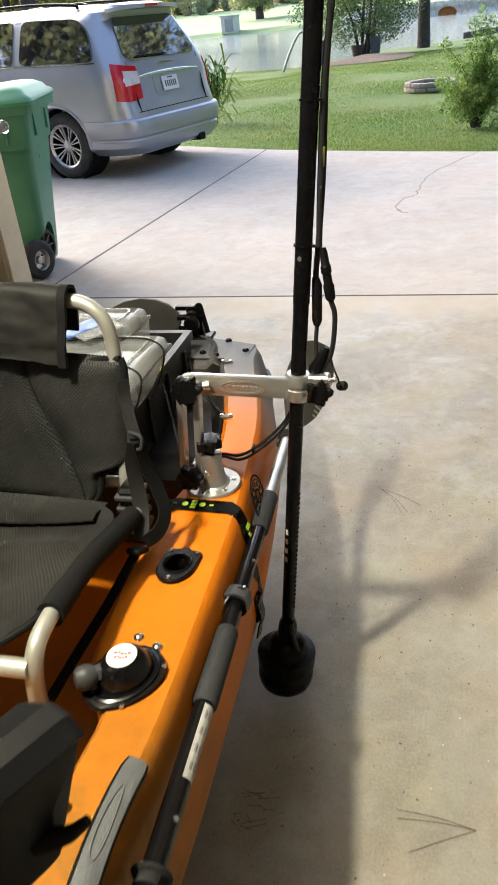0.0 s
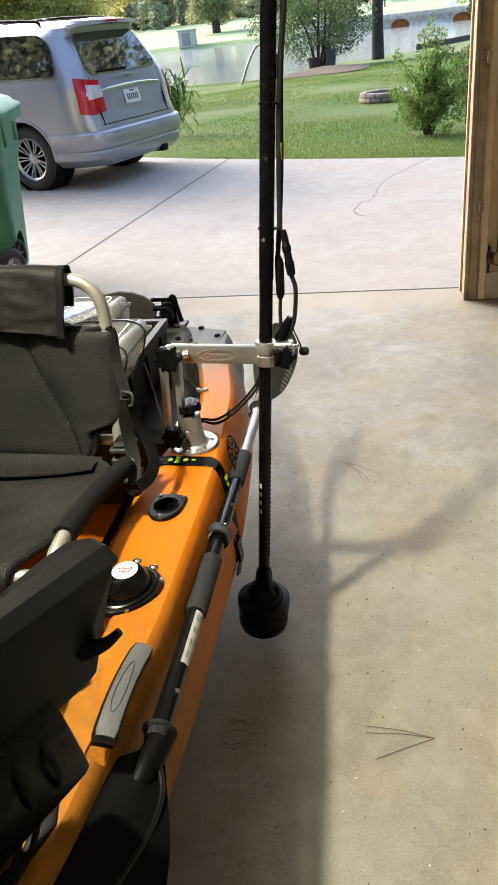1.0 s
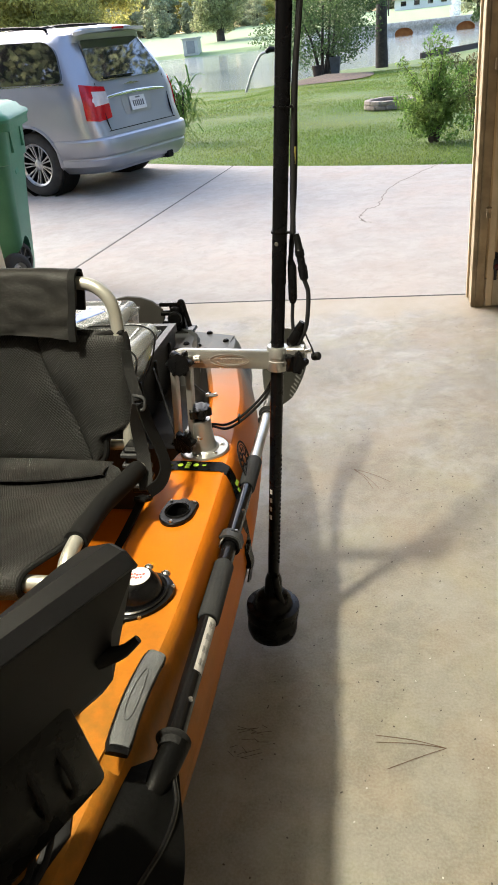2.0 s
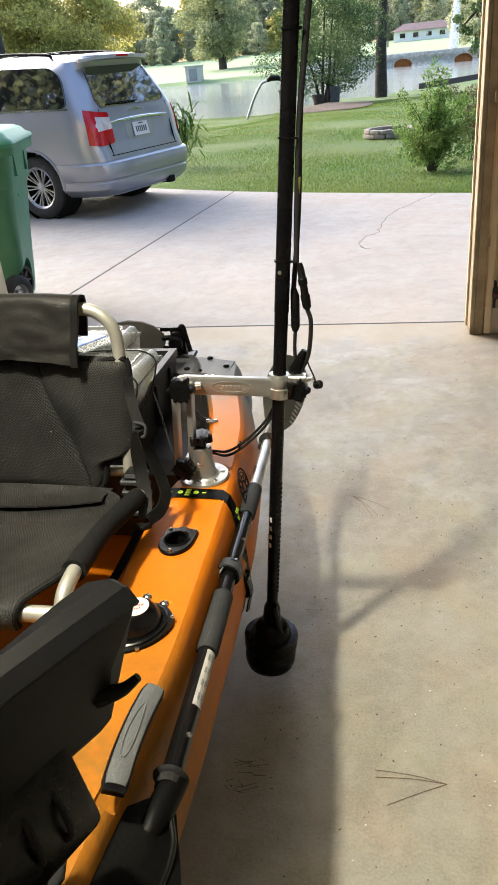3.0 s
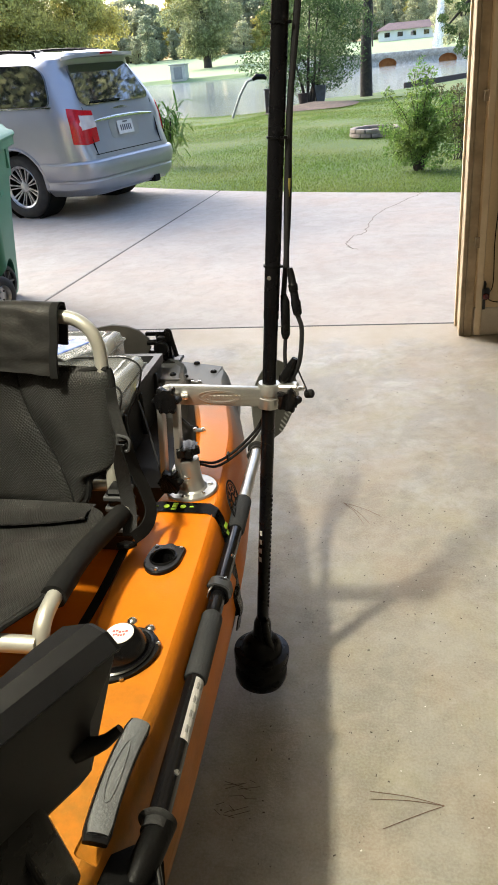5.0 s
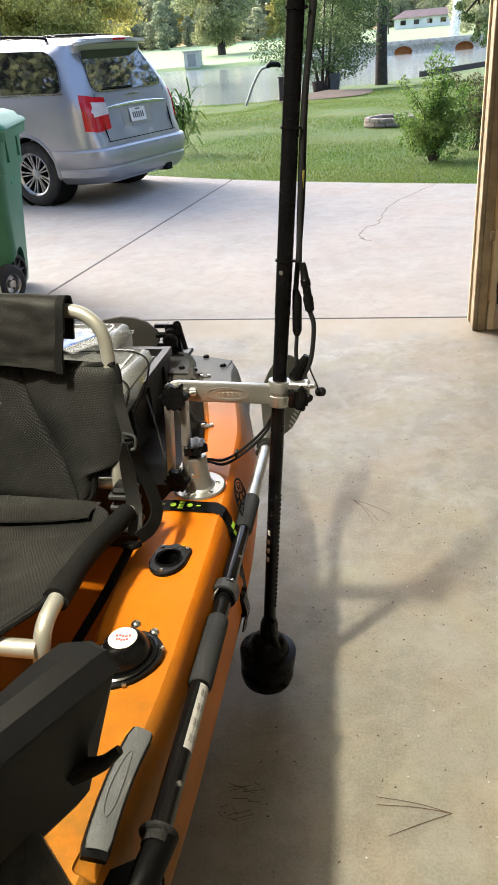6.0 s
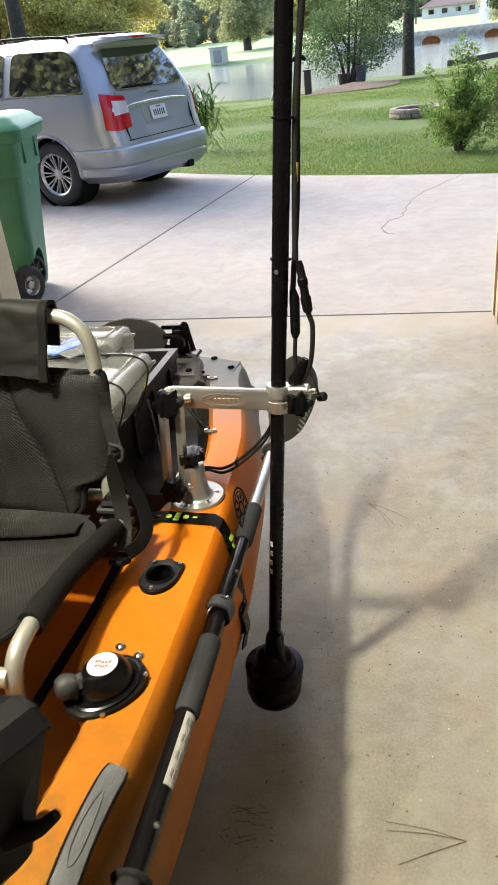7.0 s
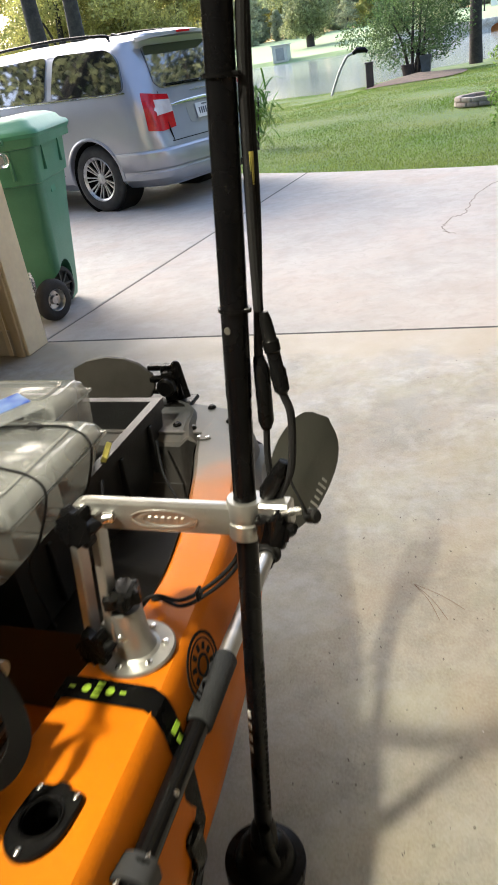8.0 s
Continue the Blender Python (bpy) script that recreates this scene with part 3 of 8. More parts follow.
def table(rows, y):
    """Smooth interpolation in rows of (y, value, value, ...)."""
    ys = [r[0] for r in rows]
    i = max(0, min(len(rows) - 2, next((k for k in range(len(ys) - 1) if y <= ys[k + 1]), len(ys) - 2)))
    t = (y - ys[i]) / (ys[i + 1] - ys[i])
    t = max(0.0, min(1.0, t))
    out = []
    for c in range(1, len(rows[0])):
        b, d = rows[i][c], rows[i + 1][c]
        a = rows[i - 1][c] if i > 0 else b
        e = rows[i + 2][c] if i + 2 < len(rows) else d
        h = ys[i + 1] - ys[i]
        m0 = (d - a) / (ys[i + 1] - (ys[i - 1] if i > 0 else ys[i])) * h
        m1 = (e - b) / ((ys[i + 2] if i + 2 < len(rows) else ys[i + 1]) - ys[i]) * h
        t2, t3 = t * t, t ** 3
        out.append((2 * t3 - 3 * t2 + 1) * b + (t3 - 2 * t2 + t) * m0 + (-2 * t3 + 3 * t2) * d + (t3 - t2) * m1)
    return out


def raw_mesh(name, verts, faces, smooth=False):
    me = bpy.data.meshes.new(name)
    me.from_pydata([tuple(map(float, v)) for v in verts], [], [tuple(map(int, f)) for f in faces])
    if smooth:
        me.shade_smooth()
    return me


def cut(me, cutters):
    """The mesh with the cutter meshes taken out of it."""
    ob = new("cut", me)
    helpers = []
    for c in cutters:
        h = new("cutter", c)
        helpers.append(h)
        md = ob.modifiers.new("cut", "BOOLEAN")
        md.operation, md.object, md.solver = "DIFFERENCE", h, "EXACT"
    dg = bpy.context.evaluated_depsgraph_get()
    dg.update()
    out = bpy.data.meshes.new_from_object(ob.evaluated_get(dg))
    for h in helpers:
        bpy.data.objects.remove(h)
    bpy.data.objects.remove(ob)
    return out

# ---- the garage ----
DOOR_L, DOOR_R, WALL_IN, WALL_OUT, HEAD, CEIL = -2.40, 0.548, 3.945, 4.13, 2.44, 2.95
ROOM_L, ROOM_R, ROOM_B = -3.7, 3.1, -4.2

bm = box(B(), (ROOM_L - 0.15, ROOM_B - 0.15, -0.12), (ROOM_R + 0.15, 4.148, 0.0), 0.004)
structure("floor", bm, M_FLOOR, "worn mottled grey-beige concrete garage floor slab")
bm = box(B(), (ROOM_L - 0.14, WALL_IN, 0.16), (DOOR_L - 0.02, WALL_OUT, CEIL), 0)
structure("wall_north_west", bm, M_WALL, "tan painted front wall of the garage")
bm = box(B(), (DOOR_R + 0.048, WALL_IN, 0.16), (ROOM_R + 0.14, WALL_OUT, CEIL), 0)
structure("wall_north_east", bm, M_WALL, "tan painted front wall beside the garage door")
bm = box(B(), (DOOR_L - 0.02, WALL_IN + 0.004, HEAD), (DOOR_R + 0.047, WALL_OUT - 0.004, CEIL), 0)
structure("wall_over_door", bm, M_WALL, "tan wall over the garage door opening")
bm = box(B(), (DOOR_R + 0.048, WALL_IN - 0.012, 0.001), (ROOM_R, WALL_OUT + 0.01, 0.16), 0.006)
structure("stem_wall_east", bm, M_CURB, "low tan concrete stem wall under the front wall")
bm = box(B(), (ROOM_L, WALL_IN - 0.012, 0.001), (DOOR_L - 0.03, WALL_OUT + 0.01, 0.16), 0.006)
structure("stem_wall_west", bm, M_CURB, "low tan concrete stem wall under the front wall")
bm = box(B(), (ROOM_L - 0.14, ROOM_B, 0.001), (ROOM_L, WALL_IN - 0.002, CEIL), 0)
structure("wall_west", bm, M_BACKWALL, "dull brown garage side wall")
bm = box(B(), (ROOM_R, ROOM_B, 0.001), (ROOM_R + 0.14, WALL_IN - 0.002, CEIL), 0)
structure("wall_east", bm, M_BACKWALL, "dull brown garage side wall")
bm = box(B(), (ROOM_L - 0.14, ROOM_B - 0.14, 0.001), (ROOM_R + 0.14, ROOM_B - 0.002, CEIL), 0)
structure("wall_south", bm, M_BACKWALL, "dull brown garage back wall")
bm = box(B(), (ROOM_L - 0.14, ROOM_B - 0.14, CEIL + 0.002), (ROOM_R + 0.14, WALL_OUT, CEIL + 0.12), 0)
structure("ceiling", bm, M_CEIL, "pale painted garage ceiling")

# door surround: boards on the reveal, stop strips and the door's vertical tracks
jamb_e = thing("door_jamb", (DOOR_R, 4.03, 0), "worn tan wooden garage door jamb with stop strip", "door jamb")
part("jamb_board", box(B(), (DOOR_R - 0.022, WALL_IN - 0.02, 0.002), (DOOR_R, WALL_OUT + 0.02, HEAD), 0.003), M_JAMB, jamb_e)
part("casing", box(B(), (DOOR_R + 0.001, WALL_IN - 0.025, 0.002), (DOOR_R + 0.047, WALL_OUT, HEAD), 0.003), M_JAMB, jamb_e)
part("stop_strip", box(B(), (DOOR_R - 0.034, WALL_OUT - 0.045, 0.004), (DOOR_R - 0.0225, WALL_OUT - 0.004, HEAD), 0.002), M_TRIM, jamb_e)
jamb_w = thing("door_jamb", (DOOR_L, 4.03, 0), "pale tan painted garage door jamb board", "door jamb")
part("jamb_board", box(B(), (DOOR_L - 0.02, WALL_IN - 0.012, 0.002), (DOOR_L, WALL_OUT + 0.01, HEAD), 0.003), M_JAMBLIT, jamb_w)
part("casing", box(B(), (DOOR_L - 0.075, WALL_IN - 0.03, 0.002), (DOOR_L - 0.0205, WALL_IN - 0.0005, HEAD), 0.003), M_TRIM, jamb_w)


def door_track(x, side, label):
    t = thing("door_track", (x, 3.87, 0), label, "door track")
    prof = [(0, 0), (0.028, 0), (0.034, 0.008), (0.034, 0.018), (0.028, 0.026), (0.026, 0.026), (0.030, 0.017), (0.030, 0.009), (0.026, 0.003), (0, 0.003)]
    bm = prism(B(), [(side * a, b) for a, b in prof], 2.45, Matrix.Translation((x, 3.86, 0.03)))
    part("rail", bm, M_TRIM, t, "tan painted steel rail")
    for z in (0.5, 1.2, 1.9):
        bm = box(B(), (x - 0.02, 3.886, z), (x + 0.02, WALL_IN - 0.026, z + 0.05), 0.002)
        part("bracket", bm, M_JAMB, t)
    return t


door_track(DOOR_R + 0.052, 1, "tan painted vertical steel garage door track")
door_track(DOOR_L - 0.052, -1, "tan painted vertical steel garage door track by the bin")

# photo eye with its wire, low beside the opening
eye_t = thing("door_sensor", (0.645, 3.88, 0.17), "small black garage door photo sensor on a bracket", "sensor")
part("bracket", box(B(), (0.628, 3.885, 0.165), (0.652, 3.93, 0.31), 0.002), M_DGREY, eye_t, "grey steel angle bracket")
body = part("housing", box(B(), (0.628, 3.85, 0.23), (0.668, 3.884, 0.29), 0.008, 2), M_DGREY, eye_t)
part("lens", lathe(B(), [(0.0, 0), (0.017, 0), (0.017, 0.012), (0.011, 0.017), (0.0, 0.017)], axis_pose((0.648, 3.851, 0.25), (0.648, 3.7, 0.25)), 18), M_LENSDARK, body, "dark red round lens")
wire = thing("sensor_wire", (0.70, 3.93, 0.2), "thin black sensor wire stapled up the wall", "wire")
part("wire", sweep(B(), curve_pts([(0.66, 3.884, 0.25), (0.69, 3.925, 0.3), (0.685, 3.938, 0.55), (0.70, 3.938, 0.9), (0.688, 3.938, 1.4), (0.70, 3.938, 2.3)]), 0.003, 6), M_BLACK, wire)
part("wire", sweep(B(), curve_pts([(0.668, 3.884, 0.22), (0.72, 3.936, 0.19), (0.9, 3.94, 0.178), (1.6, 3.94, 0.172)]), 0.003, 6), M_BLACK, wire)

# clear knob on a short bracket on the far jamb
knob = thing("jamb_knob", (-2.33, 4.07, 1.05), "clear round knob on a pinkish bracket on the door jamb", "knob")
part("bracket", sweep(B(), curve_pts([(DOOR_L + 0.001, 4.06, 0.98), (-2.372, 4.06, 1.0), (-2.35, 4.06, 1.045), (-2.31, 4.06, 1.052)]), 0.017, 10), M_CURB, knob)
part("dome", lathe(B(), [(0.0, 0), (0.02, 0), (0.036, 0.01), (0.04, 0.026), (0.034, 0.042), (0.018, 0.052), (0.0, 0.053)], axis_pose((-2.318, 4.06, 1.052), (-2.2, 4.02, 1.052)), 24), M_CRYSTAL, knob, "clear plastic dome")

# the sectional door, rolled up overhead on its rails
gdoor = thing("garage_door", ((DOOR_L + DOOR_R) / 2, 1.8, 2.46), "tan sectional garage door rolled up under the ceiling", "garage door")
for k in range(4):
    part("door_panel", box(B(), (DOOR_L, 0.60 + 0.61 * k, 2.46), (DOOR_R, 0.60 + 0.61 * k + 0.605, 2.50), 0.004), M_TRIM, gdoor)
for x in (DOOR_L - 0.05, DOOR_R + 0.03):
    part("door_rail", box(B(), (x - 0.012, 0.5, 2.465), (x + 0.012, 3.9, 2.52), 0.002), M_STEEL, gdoor)
    for y in (1.4, 3.2):
        part("hanger", box(B(), (x - 0.016, y - 0.016, 2.52), (x + 0.016, y + 0.016, CEIL), 0.002), M_STEEL, gdoor)
# ceiling lamp holder
lampholder = thing("ceiling_lamp", (LAMP_AT[0], LAMP_AT[1], LAMP_AT[2]), "white batten ceiling lamp over the kayak", "ceiling lamp")
part("base", box(B(), (LAMP_AT[0] - 0.06, LAMP_AT[1] - 0.2, LAMP_AT[2] + 0.03), (LAMP_AT[0] + 0.06, LAMP_AT[1] + 0.2, CEIL - 0.001), 0.015, 2), M_LAMP, lampholder)

# ---- drive, ground, pond ----
def drive_edge(x):
    return table([(-16.0, 17.2), (-8.0, 12.95), (-3.34, 10.34), (-2.1, 9.68), (-0.7, 9.09), (0.96, 8.54), (3.0, 8.0), (9.0, 6.6)], x)[0]


def joint_x(y):
    return -2.46 + (y - 4.16) * 0.4 / 5.49


def slab(name, poly, label):
    bm = prism(B(), poly, 0.12, Matrix.Translation((0, 0, -0.126)), 0.005, 1)
    structure(name, bm, M_DRIVE, label)


xs = [joint_x(9.64) - 0.006 - k * 0.6 for k in range(20)]
slab("drive_west", [(-14.0, 4.174), (-2.467, 4.174), (joint_x(9.66) - 0.006, drive_edge(-2.07))] + [(x, drive_edge(x)) for x in xs[1:]], "pale grey concrete driveway slab under the van")
xs = [joint_x(9.64) + 0.008 + k * 0.6 for k in range(17)]
slab("drive_east", [(8.0, 4.174), *[(x, drive_edge(x)) for x in reversed(xs)], (-2.453, 4.174)], "pale grey concrete driveway slab before the garage")
bm = box(B(), (-13.5, 4.1485, -0.05), (7.5, 4.1735, -0.0025), 0)
structure("joint", bm, M_JOINT, "dark filler in the joint between garage floor and drive")
bm = sweep(B(), [(joint_x(4.2) + 0.001, 4.2, -0.019), (joint_x(9.66) + 0.001, 9.66, -0.0155)], 0.01, flat=(0.0135, 0.02))
structure("joint_drive", bm, M_JOINT, "dark filler in the drive joint")

SHORE = [(-90.0, 46.0), (-30.0, 38.0), (-10.0, 36.0), (-7.0, 35.1), (-5.3, 36.0), (-3.9, 42.0), (-1.1, 44.0), (0.1, 45.3), (2.8, 49.5), (5.6, 55.0), (12.0, 66.0), (25.0, 80.0), (60.0, 96.0)]
FARSHORE = [(-90.0, 130.0), (-30.0, 122.0), (-10.0, 118.0), (60.0, 112.0)]


def smooth01(t):
    t = max(0.0, min(1.0, t))
    return t * t * (3 - 2 * t)


def ground_z(x, y):
    near, far = table(SHORE, max(-90, min(60, x)))[0], table(FARSHORE, max(-90, min(60, x)))[0]
    if y < near:
        z = -0.02 - 0.53 * smooth01((y - 13) / (near - 13)) - 0.35 * smooth01((y - near + 1.2) / 1.2)
    elif y < far:
        z = -1.3
    else:
        z = -0.75 + 0.7 * smooth01((y - far + 1) / 3) + 4.2 * smooth01((y - far - 4) / 130)
    return z - (0.9 - 0.4) * (smooth01((y - near) / 2) if near <= y < far else 0)


def ground_grid():
    xs = sorted({round(v, 3) for v in [*np.linspace(-14, 10, 60), *np.linspace(-60, 40, 50), *np.linspace(-1500, 1500, 31)]})
    ys = sorted({round(v, 3) for v in [*np.linspace(3, 60, 96), *np.linspace(60, 160, 60), *np.linspace(160, 420, 40), -1500.0, -800.0, -300.0, -100.0, -30.0, -8.0, 600.0, 1000.0, 1800.0]})
    verts = [(x, y, ground_z(x, y) + (0.0 if y < 12 else 0.02 * noise.noise((x * 0.4, y * 0.4, 0.0))) - (0.14 if y < 6 and -15 < x < 9 else 0.0)) for y in ys for x in xs]
    n = len(xs)
    faces = [(j * n + i, j * n + i + 1, (j + 1) * n + i + 1, (j + 1) * n + i) for j in range(len(ys) - 1) for i in range(n - 1)]
    return raw_mesh("ground", verts, faces, True)


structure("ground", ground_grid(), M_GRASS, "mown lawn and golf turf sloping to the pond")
bm = B()
bm.faces.new([bm.verts.new(v) for v in ((-140, 28, -0.6), (90, 28, -0.6), (90, 135, -0.6), (-140, 135, -0.6))])
structure("water", bm, M_WATER, "still misty pond behind the lawn")

# ---- the kayak ----
CX = -0.63
HULL = [  # y, crease half width, well half width, greatest half width, deck height, well floor, keel
    (-1.80, 0.04, 0.010, 0.05, 0.760, 0.750, 0.55),
    (-1.50, 0.17, 0.030, 0.19, 0.735, 0.728, 0.38),
    (-1.00, 0.31, 0.080, 0.34, 0.705, 0.690, 0.27),
    (-0.55, 0.385, 0.20, 0.415, 0.685, 0.48, 0.24),
    (-0.10, 0.415, 0.29, 0.447, 0.684, 0.41, 0.23),
    (0.30, 0.430, 0.335, 0.462, 0.676, 0.40, 0.23),
    (0.58, 0.437, 0.350, 0.468, 0.661, 0.40, 0.23),
    (0.66, 0.437, 0.345, 0.468, 0.656, 0.40, 0.23),
    (0.72, 0.435, 0.300, 0.467, 0.653, 0.40, 0.23),
    (0.82, 0.430, 0.278, 0.464, 0.648, 0.40, 0.23),
    (1.02, 0.420, 0.264, 0.458, 0.639, 0.40, 0.23),
    (1.20, 0.407, 0.270, 0.449, 0.631, 0.41, 0.23),
    (1.37, 0.387, 0.300, 0.431, 0.620, 0.44, 0.235),
    (1.55, 0.363, 0.275, 0.405, 0.610, 0.46, 0.24),
    (1.77, 0.309, 0.215, 0.354, 0.597, 0.47, 0.26),
    (1.90, 0.272, 0.170, 0.318, 0.590, 0.48, 0.28),
    (1.955, 0.258, 0.155, 0.302, 0.588, 0.575, 0.29),
    (2.08, 0.225, 0.120, 0.265, 0.584, 0.578, 0.32),
    (2.13, 0.100, 0.050, 0.140, 0.580, 0.576, 0.36),
]


def deck_z(y):
    return table(HULL, y)[3]


def hull_mesh():
    bm = B()
    rings = []
    ys = [-1.8 + 3.93 * k / 130 for k in range(131)]
    for y in ys:
        wc, wi, ws, zd, zf, zb = table(HULL, y)
        zm = zb + (zd - zb) * 0.5
        half = [(0, zb), (ws * 0.55, zb + 0.004), (ws * 0.84, zb + (zm - zb) * 0.28), (ws * 0.97, zm - 0.05), (ws, zm + 0.01), (ws - 0.003, zm + 0.05),
                (wc + (ws - wc) * 0.62, zd - 0.085), (wc + 0.010, zd - 0.020), (wc + 0.003, zd - 0.006), (wc - 0.004, zd - 0.001), (wc - 0.03, zd),
                (wi + 0.03, zd + 0.002), (wi + 0.010, zd), (wi + 0.002, zd - 0.008), (wi - 0.004, zd - 0.02), (max(wi - 0.022, 0.002), zf + 0.02), (max(wi - 0.045, 0.001), zf)]
        ring = [(x, z) for x, z in half] + [(-x, z) for x, z in reversed(half[1:])]
        rings.append([bm.verts.new((CX + x, y, z)) for x, z in ring])
    join_rings(bm, rings)
    return bm


kayak = thing("fishing_kayak", (CX, 0.3, 0.23), "orange fishing kayak with grey stern strapped on a cart", "kayak")
ROD = Matrix.Translation((-0.276, 0.967, deck_z(0.967))) @ Matrix.Rotation(radians(-4), 4, "X") @ Matrix.Rotation(radians(-3), 4, "Z") @ Matrix.Diagonal((0.92, 1, 1, 1))
BORE = ROD @ Matrix.Rotation(radians(18), 4, "X")


def bore():
    return mesh_of(lathe(B(), [(0.0, -0.16), (0.0245, -0.16), (0.0245, 0.06), (0.0, 0.06)], BORE, 30), "bore")


pocket = B()
rbox(pocket, (0.046, 0.215, 0.05), pose(-0.179, 0.480, 0.680, 0, 28, -4), 0.010, 3)
hull_me = cut(mesh_of(hull_mesh(), "hull", 28), [bore(), mesh_of(pocket, "pocket")])
hull_me.materials.clear()
hull_me.shade_smooth()
hull_me.set_sharp_from_angle(angle=radians(28))
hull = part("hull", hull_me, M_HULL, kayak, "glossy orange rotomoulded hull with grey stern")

# side carry handle: a grey pad bowed over the recess, with a black rubber rim
HANDLE_A, HANDLE_B = Vector((-0.194, 0.568, 0.668)), Vector((-0.187, 0.388, 0.688))


def handle_row(t):
    p = HANDLE_A.lerp(HANDLE_B, t) + Vector((-0.004, 0, 0.004)) * (4 * t * (1 - t))
    d = (HANDLE_B - HANDLE_A + Vector((-0.004, 0, 0.004)) * (4 - 8 * t)).normalized()
    return p, d


def handle_strip(wide, thick, lift, t0, t1, side=0.0, n=14):
    bm = B()
    rings = []
    for k in range(n + 1):
        t = t0 + (t1 - t0) * k / n
        p, d = handle_row(t)
        up = Vector((0.30, 0.06, 0.95))
        s_ = d.cross(up).normalized()
        up = s_.cross(d)
        w = wide * (1.0 if 0 < k < n else 0.86)
        rings.append([bm.verts.new(p + s_ * (w * a + side) + up * (lift + thick * b)) for a, b in ((-1, 0.1), (-0.92, 0.75), (-0.6, 1), (0, 1.12), (0.6, 1), (0.92, 0.75), (1, 0.1), (0.9, -0.6), (-0.9, -0.6))])
    join_rings(bm, rings)
    return bm


handle = part("side_handle", handle_strip(0.0175, 0.005, 0.000, -0.015, 1.03), M_BLACK, kayak, "black rubber frame of the carry handle", 50)
part("grip", handle_strip(0.0150, 0.006, 0.0035, 0.0, 0.985, -0.0012), M_HANDLE, handle, "worn grey grip pad", 50)
bm = B()
loop_pts = []
for k in range(41):
    a = 2 * math.pi * k / 40
    p, d = handle_row(0.50 + 0.27 * math.cos(a))
    up = Vector((0.30, 0.06, 0.95))
    s_ = d.cross(up).normalized()
    up = s_.cross(d)
    loop_pts.append(p + s_ * (0.0085 * math.sin(a) * (0.8 + 0.2 * math.cos(a))) + up * 0.0102)
sweep(bm, loop_pts, 0.0011, 6)
part("grip_inlay", bm, M_HANDLE, handle, "embossed leaf-shaped ridge on the grip")
# flush rod holder: plate with a tilted hole
rm = ROD
outline = [(-0.027, 0.043), (-0.010, 0.044), (-0.008, 0.050), (0.008, 0.050), (0.010, 0.044), (0.027, 0.043), (0.034, 0.040), (0.037, 0.033), (0.038, 0.0)]
outline += [(0.038 * math.cos(radians(a)), -0.002 - 0.048 * math.sin(radians(a))) for a in range(12, 169, 12)] + [(-0.038, 0.0), (-0.037, 0.033), (-0.034, 0.040)]


def holed_plate(poly, r, h, m, n=64):
    """A plate of the given outline with a round hole through it."""
    bm = B()
    rims = []
    for k in range(n):
        d = Vector((math.cos(2 * math.pi * k / n), math.sin(2 * math.pi * k / n)))
        far = 0.0
        for p, q in zip(poly, poly[1:] + poly[:1]):
            p, q = Vector(p), Vector(q)
            e = q - p
            det = d.x * -e.y + d.y * e.x
            if abs(det) < 1e-9:
                continue
            t, u = (p.x * -e.y + p.y * e.x) / det, (d.x * p.y - d.y * p.x) / det
            if t > 0 and -1e-6 <= u <= 1 + 1e-6:
                far = max(far, t)
        rims.append([bm.verts.new(m @ Vector((d.x * x, d.y * x, z))) for x, z in ((r, -0.02), (r, h), (far - 0.0025, h), (far, h - 0.0025), (far, -0.006))])
    for p, q in zip(rims, rims[1:] + rims[:1]):
        for j in range(4):
            bm.faces.new((p[j], p[j + 1], q[j + 1], q[j]))
    bmesh.ops.recalc_face_normals(bm, faces=bm.faces[:])
    return bm


rodh = part("rod_holder", holed_plate(outline, 0.0245, 0.008, rm), M_BLACK, kayak, "black flush-mount rod holder", 40)
part("rim", lathe(B(), [(0.0245, 0.006), (0.028, 0.006), (0.0288, 0.0085), (0.0275, 0.0105), (0.026, 0.0108), (0.0245, 0.009), (0.0245, 0.006)], rm, 30), M_BLACK_SATIN, rodh)
part("tube", lathe(B(), [(0.0243, 0.006), (0.0243, -0.155), (0.0, -0.155), (0.0, -0.153), (0.0232, -0.153), (0.0232, 0.006), (0.0243, 0.006)], BORE, 30), M_VOID, rodh, "dark open tube")
for x, y in ((0.027, 0.034), (-0.027, 0.034), (0.0, -0.042)):
    part("screw", lathe(B(), [(0.0, 0.008), (0.0042, 0.008), (0.004, 0.0105), (0.002, 0.0115), (0.0, 0.0115)], rm @ Matrix.Translation((x, y, 0)), 12), M_STEEL, rodh)

# black oval mount: tall housing with a round sticker on top and a ball knob at its side
zk = deck_z(0.71)
km = Matrix.Translation((-0.268, 0.705, zk - 0.001)) @ Matrix.Rotation(radians(-34), 4, "Z")
dome = part("track_mount", prism(B(), oval(0.051, 0.063, 40, 2.2), 0.010, km, 0.004), M_BLACK, kayak, "black oval deck mount with a knob")
part("flange_ridge", lathe(B(), [(0.040, 0.009), (0.045, 0.010), (0.046, 0.013), (0.043, 0.0145), (0.039, 0.012)], km @ Matrix.Diagonal((1, 1.22, 1, 1)), 36), M_BLACK_SATIN, dome)
part("dome", lathe(B(), [(0.0425, 0.008), (0.0410, 0.018), (0.0375, 0.030), (0.0325, 0.040), (0.0285, 0.0455), (0.0255, 0.0475), (0.0, 0.0475)], km @ pose(0.002, 0.003, 0.0, 3, -3, 0) @ Matrix.Diagonal((0.84, 1.02, 1, 1)), 36), M_BLACK_SATIN, dome)
stm = km @ pose(0.002, 0.003, 0.0478, 3, -3, 34)
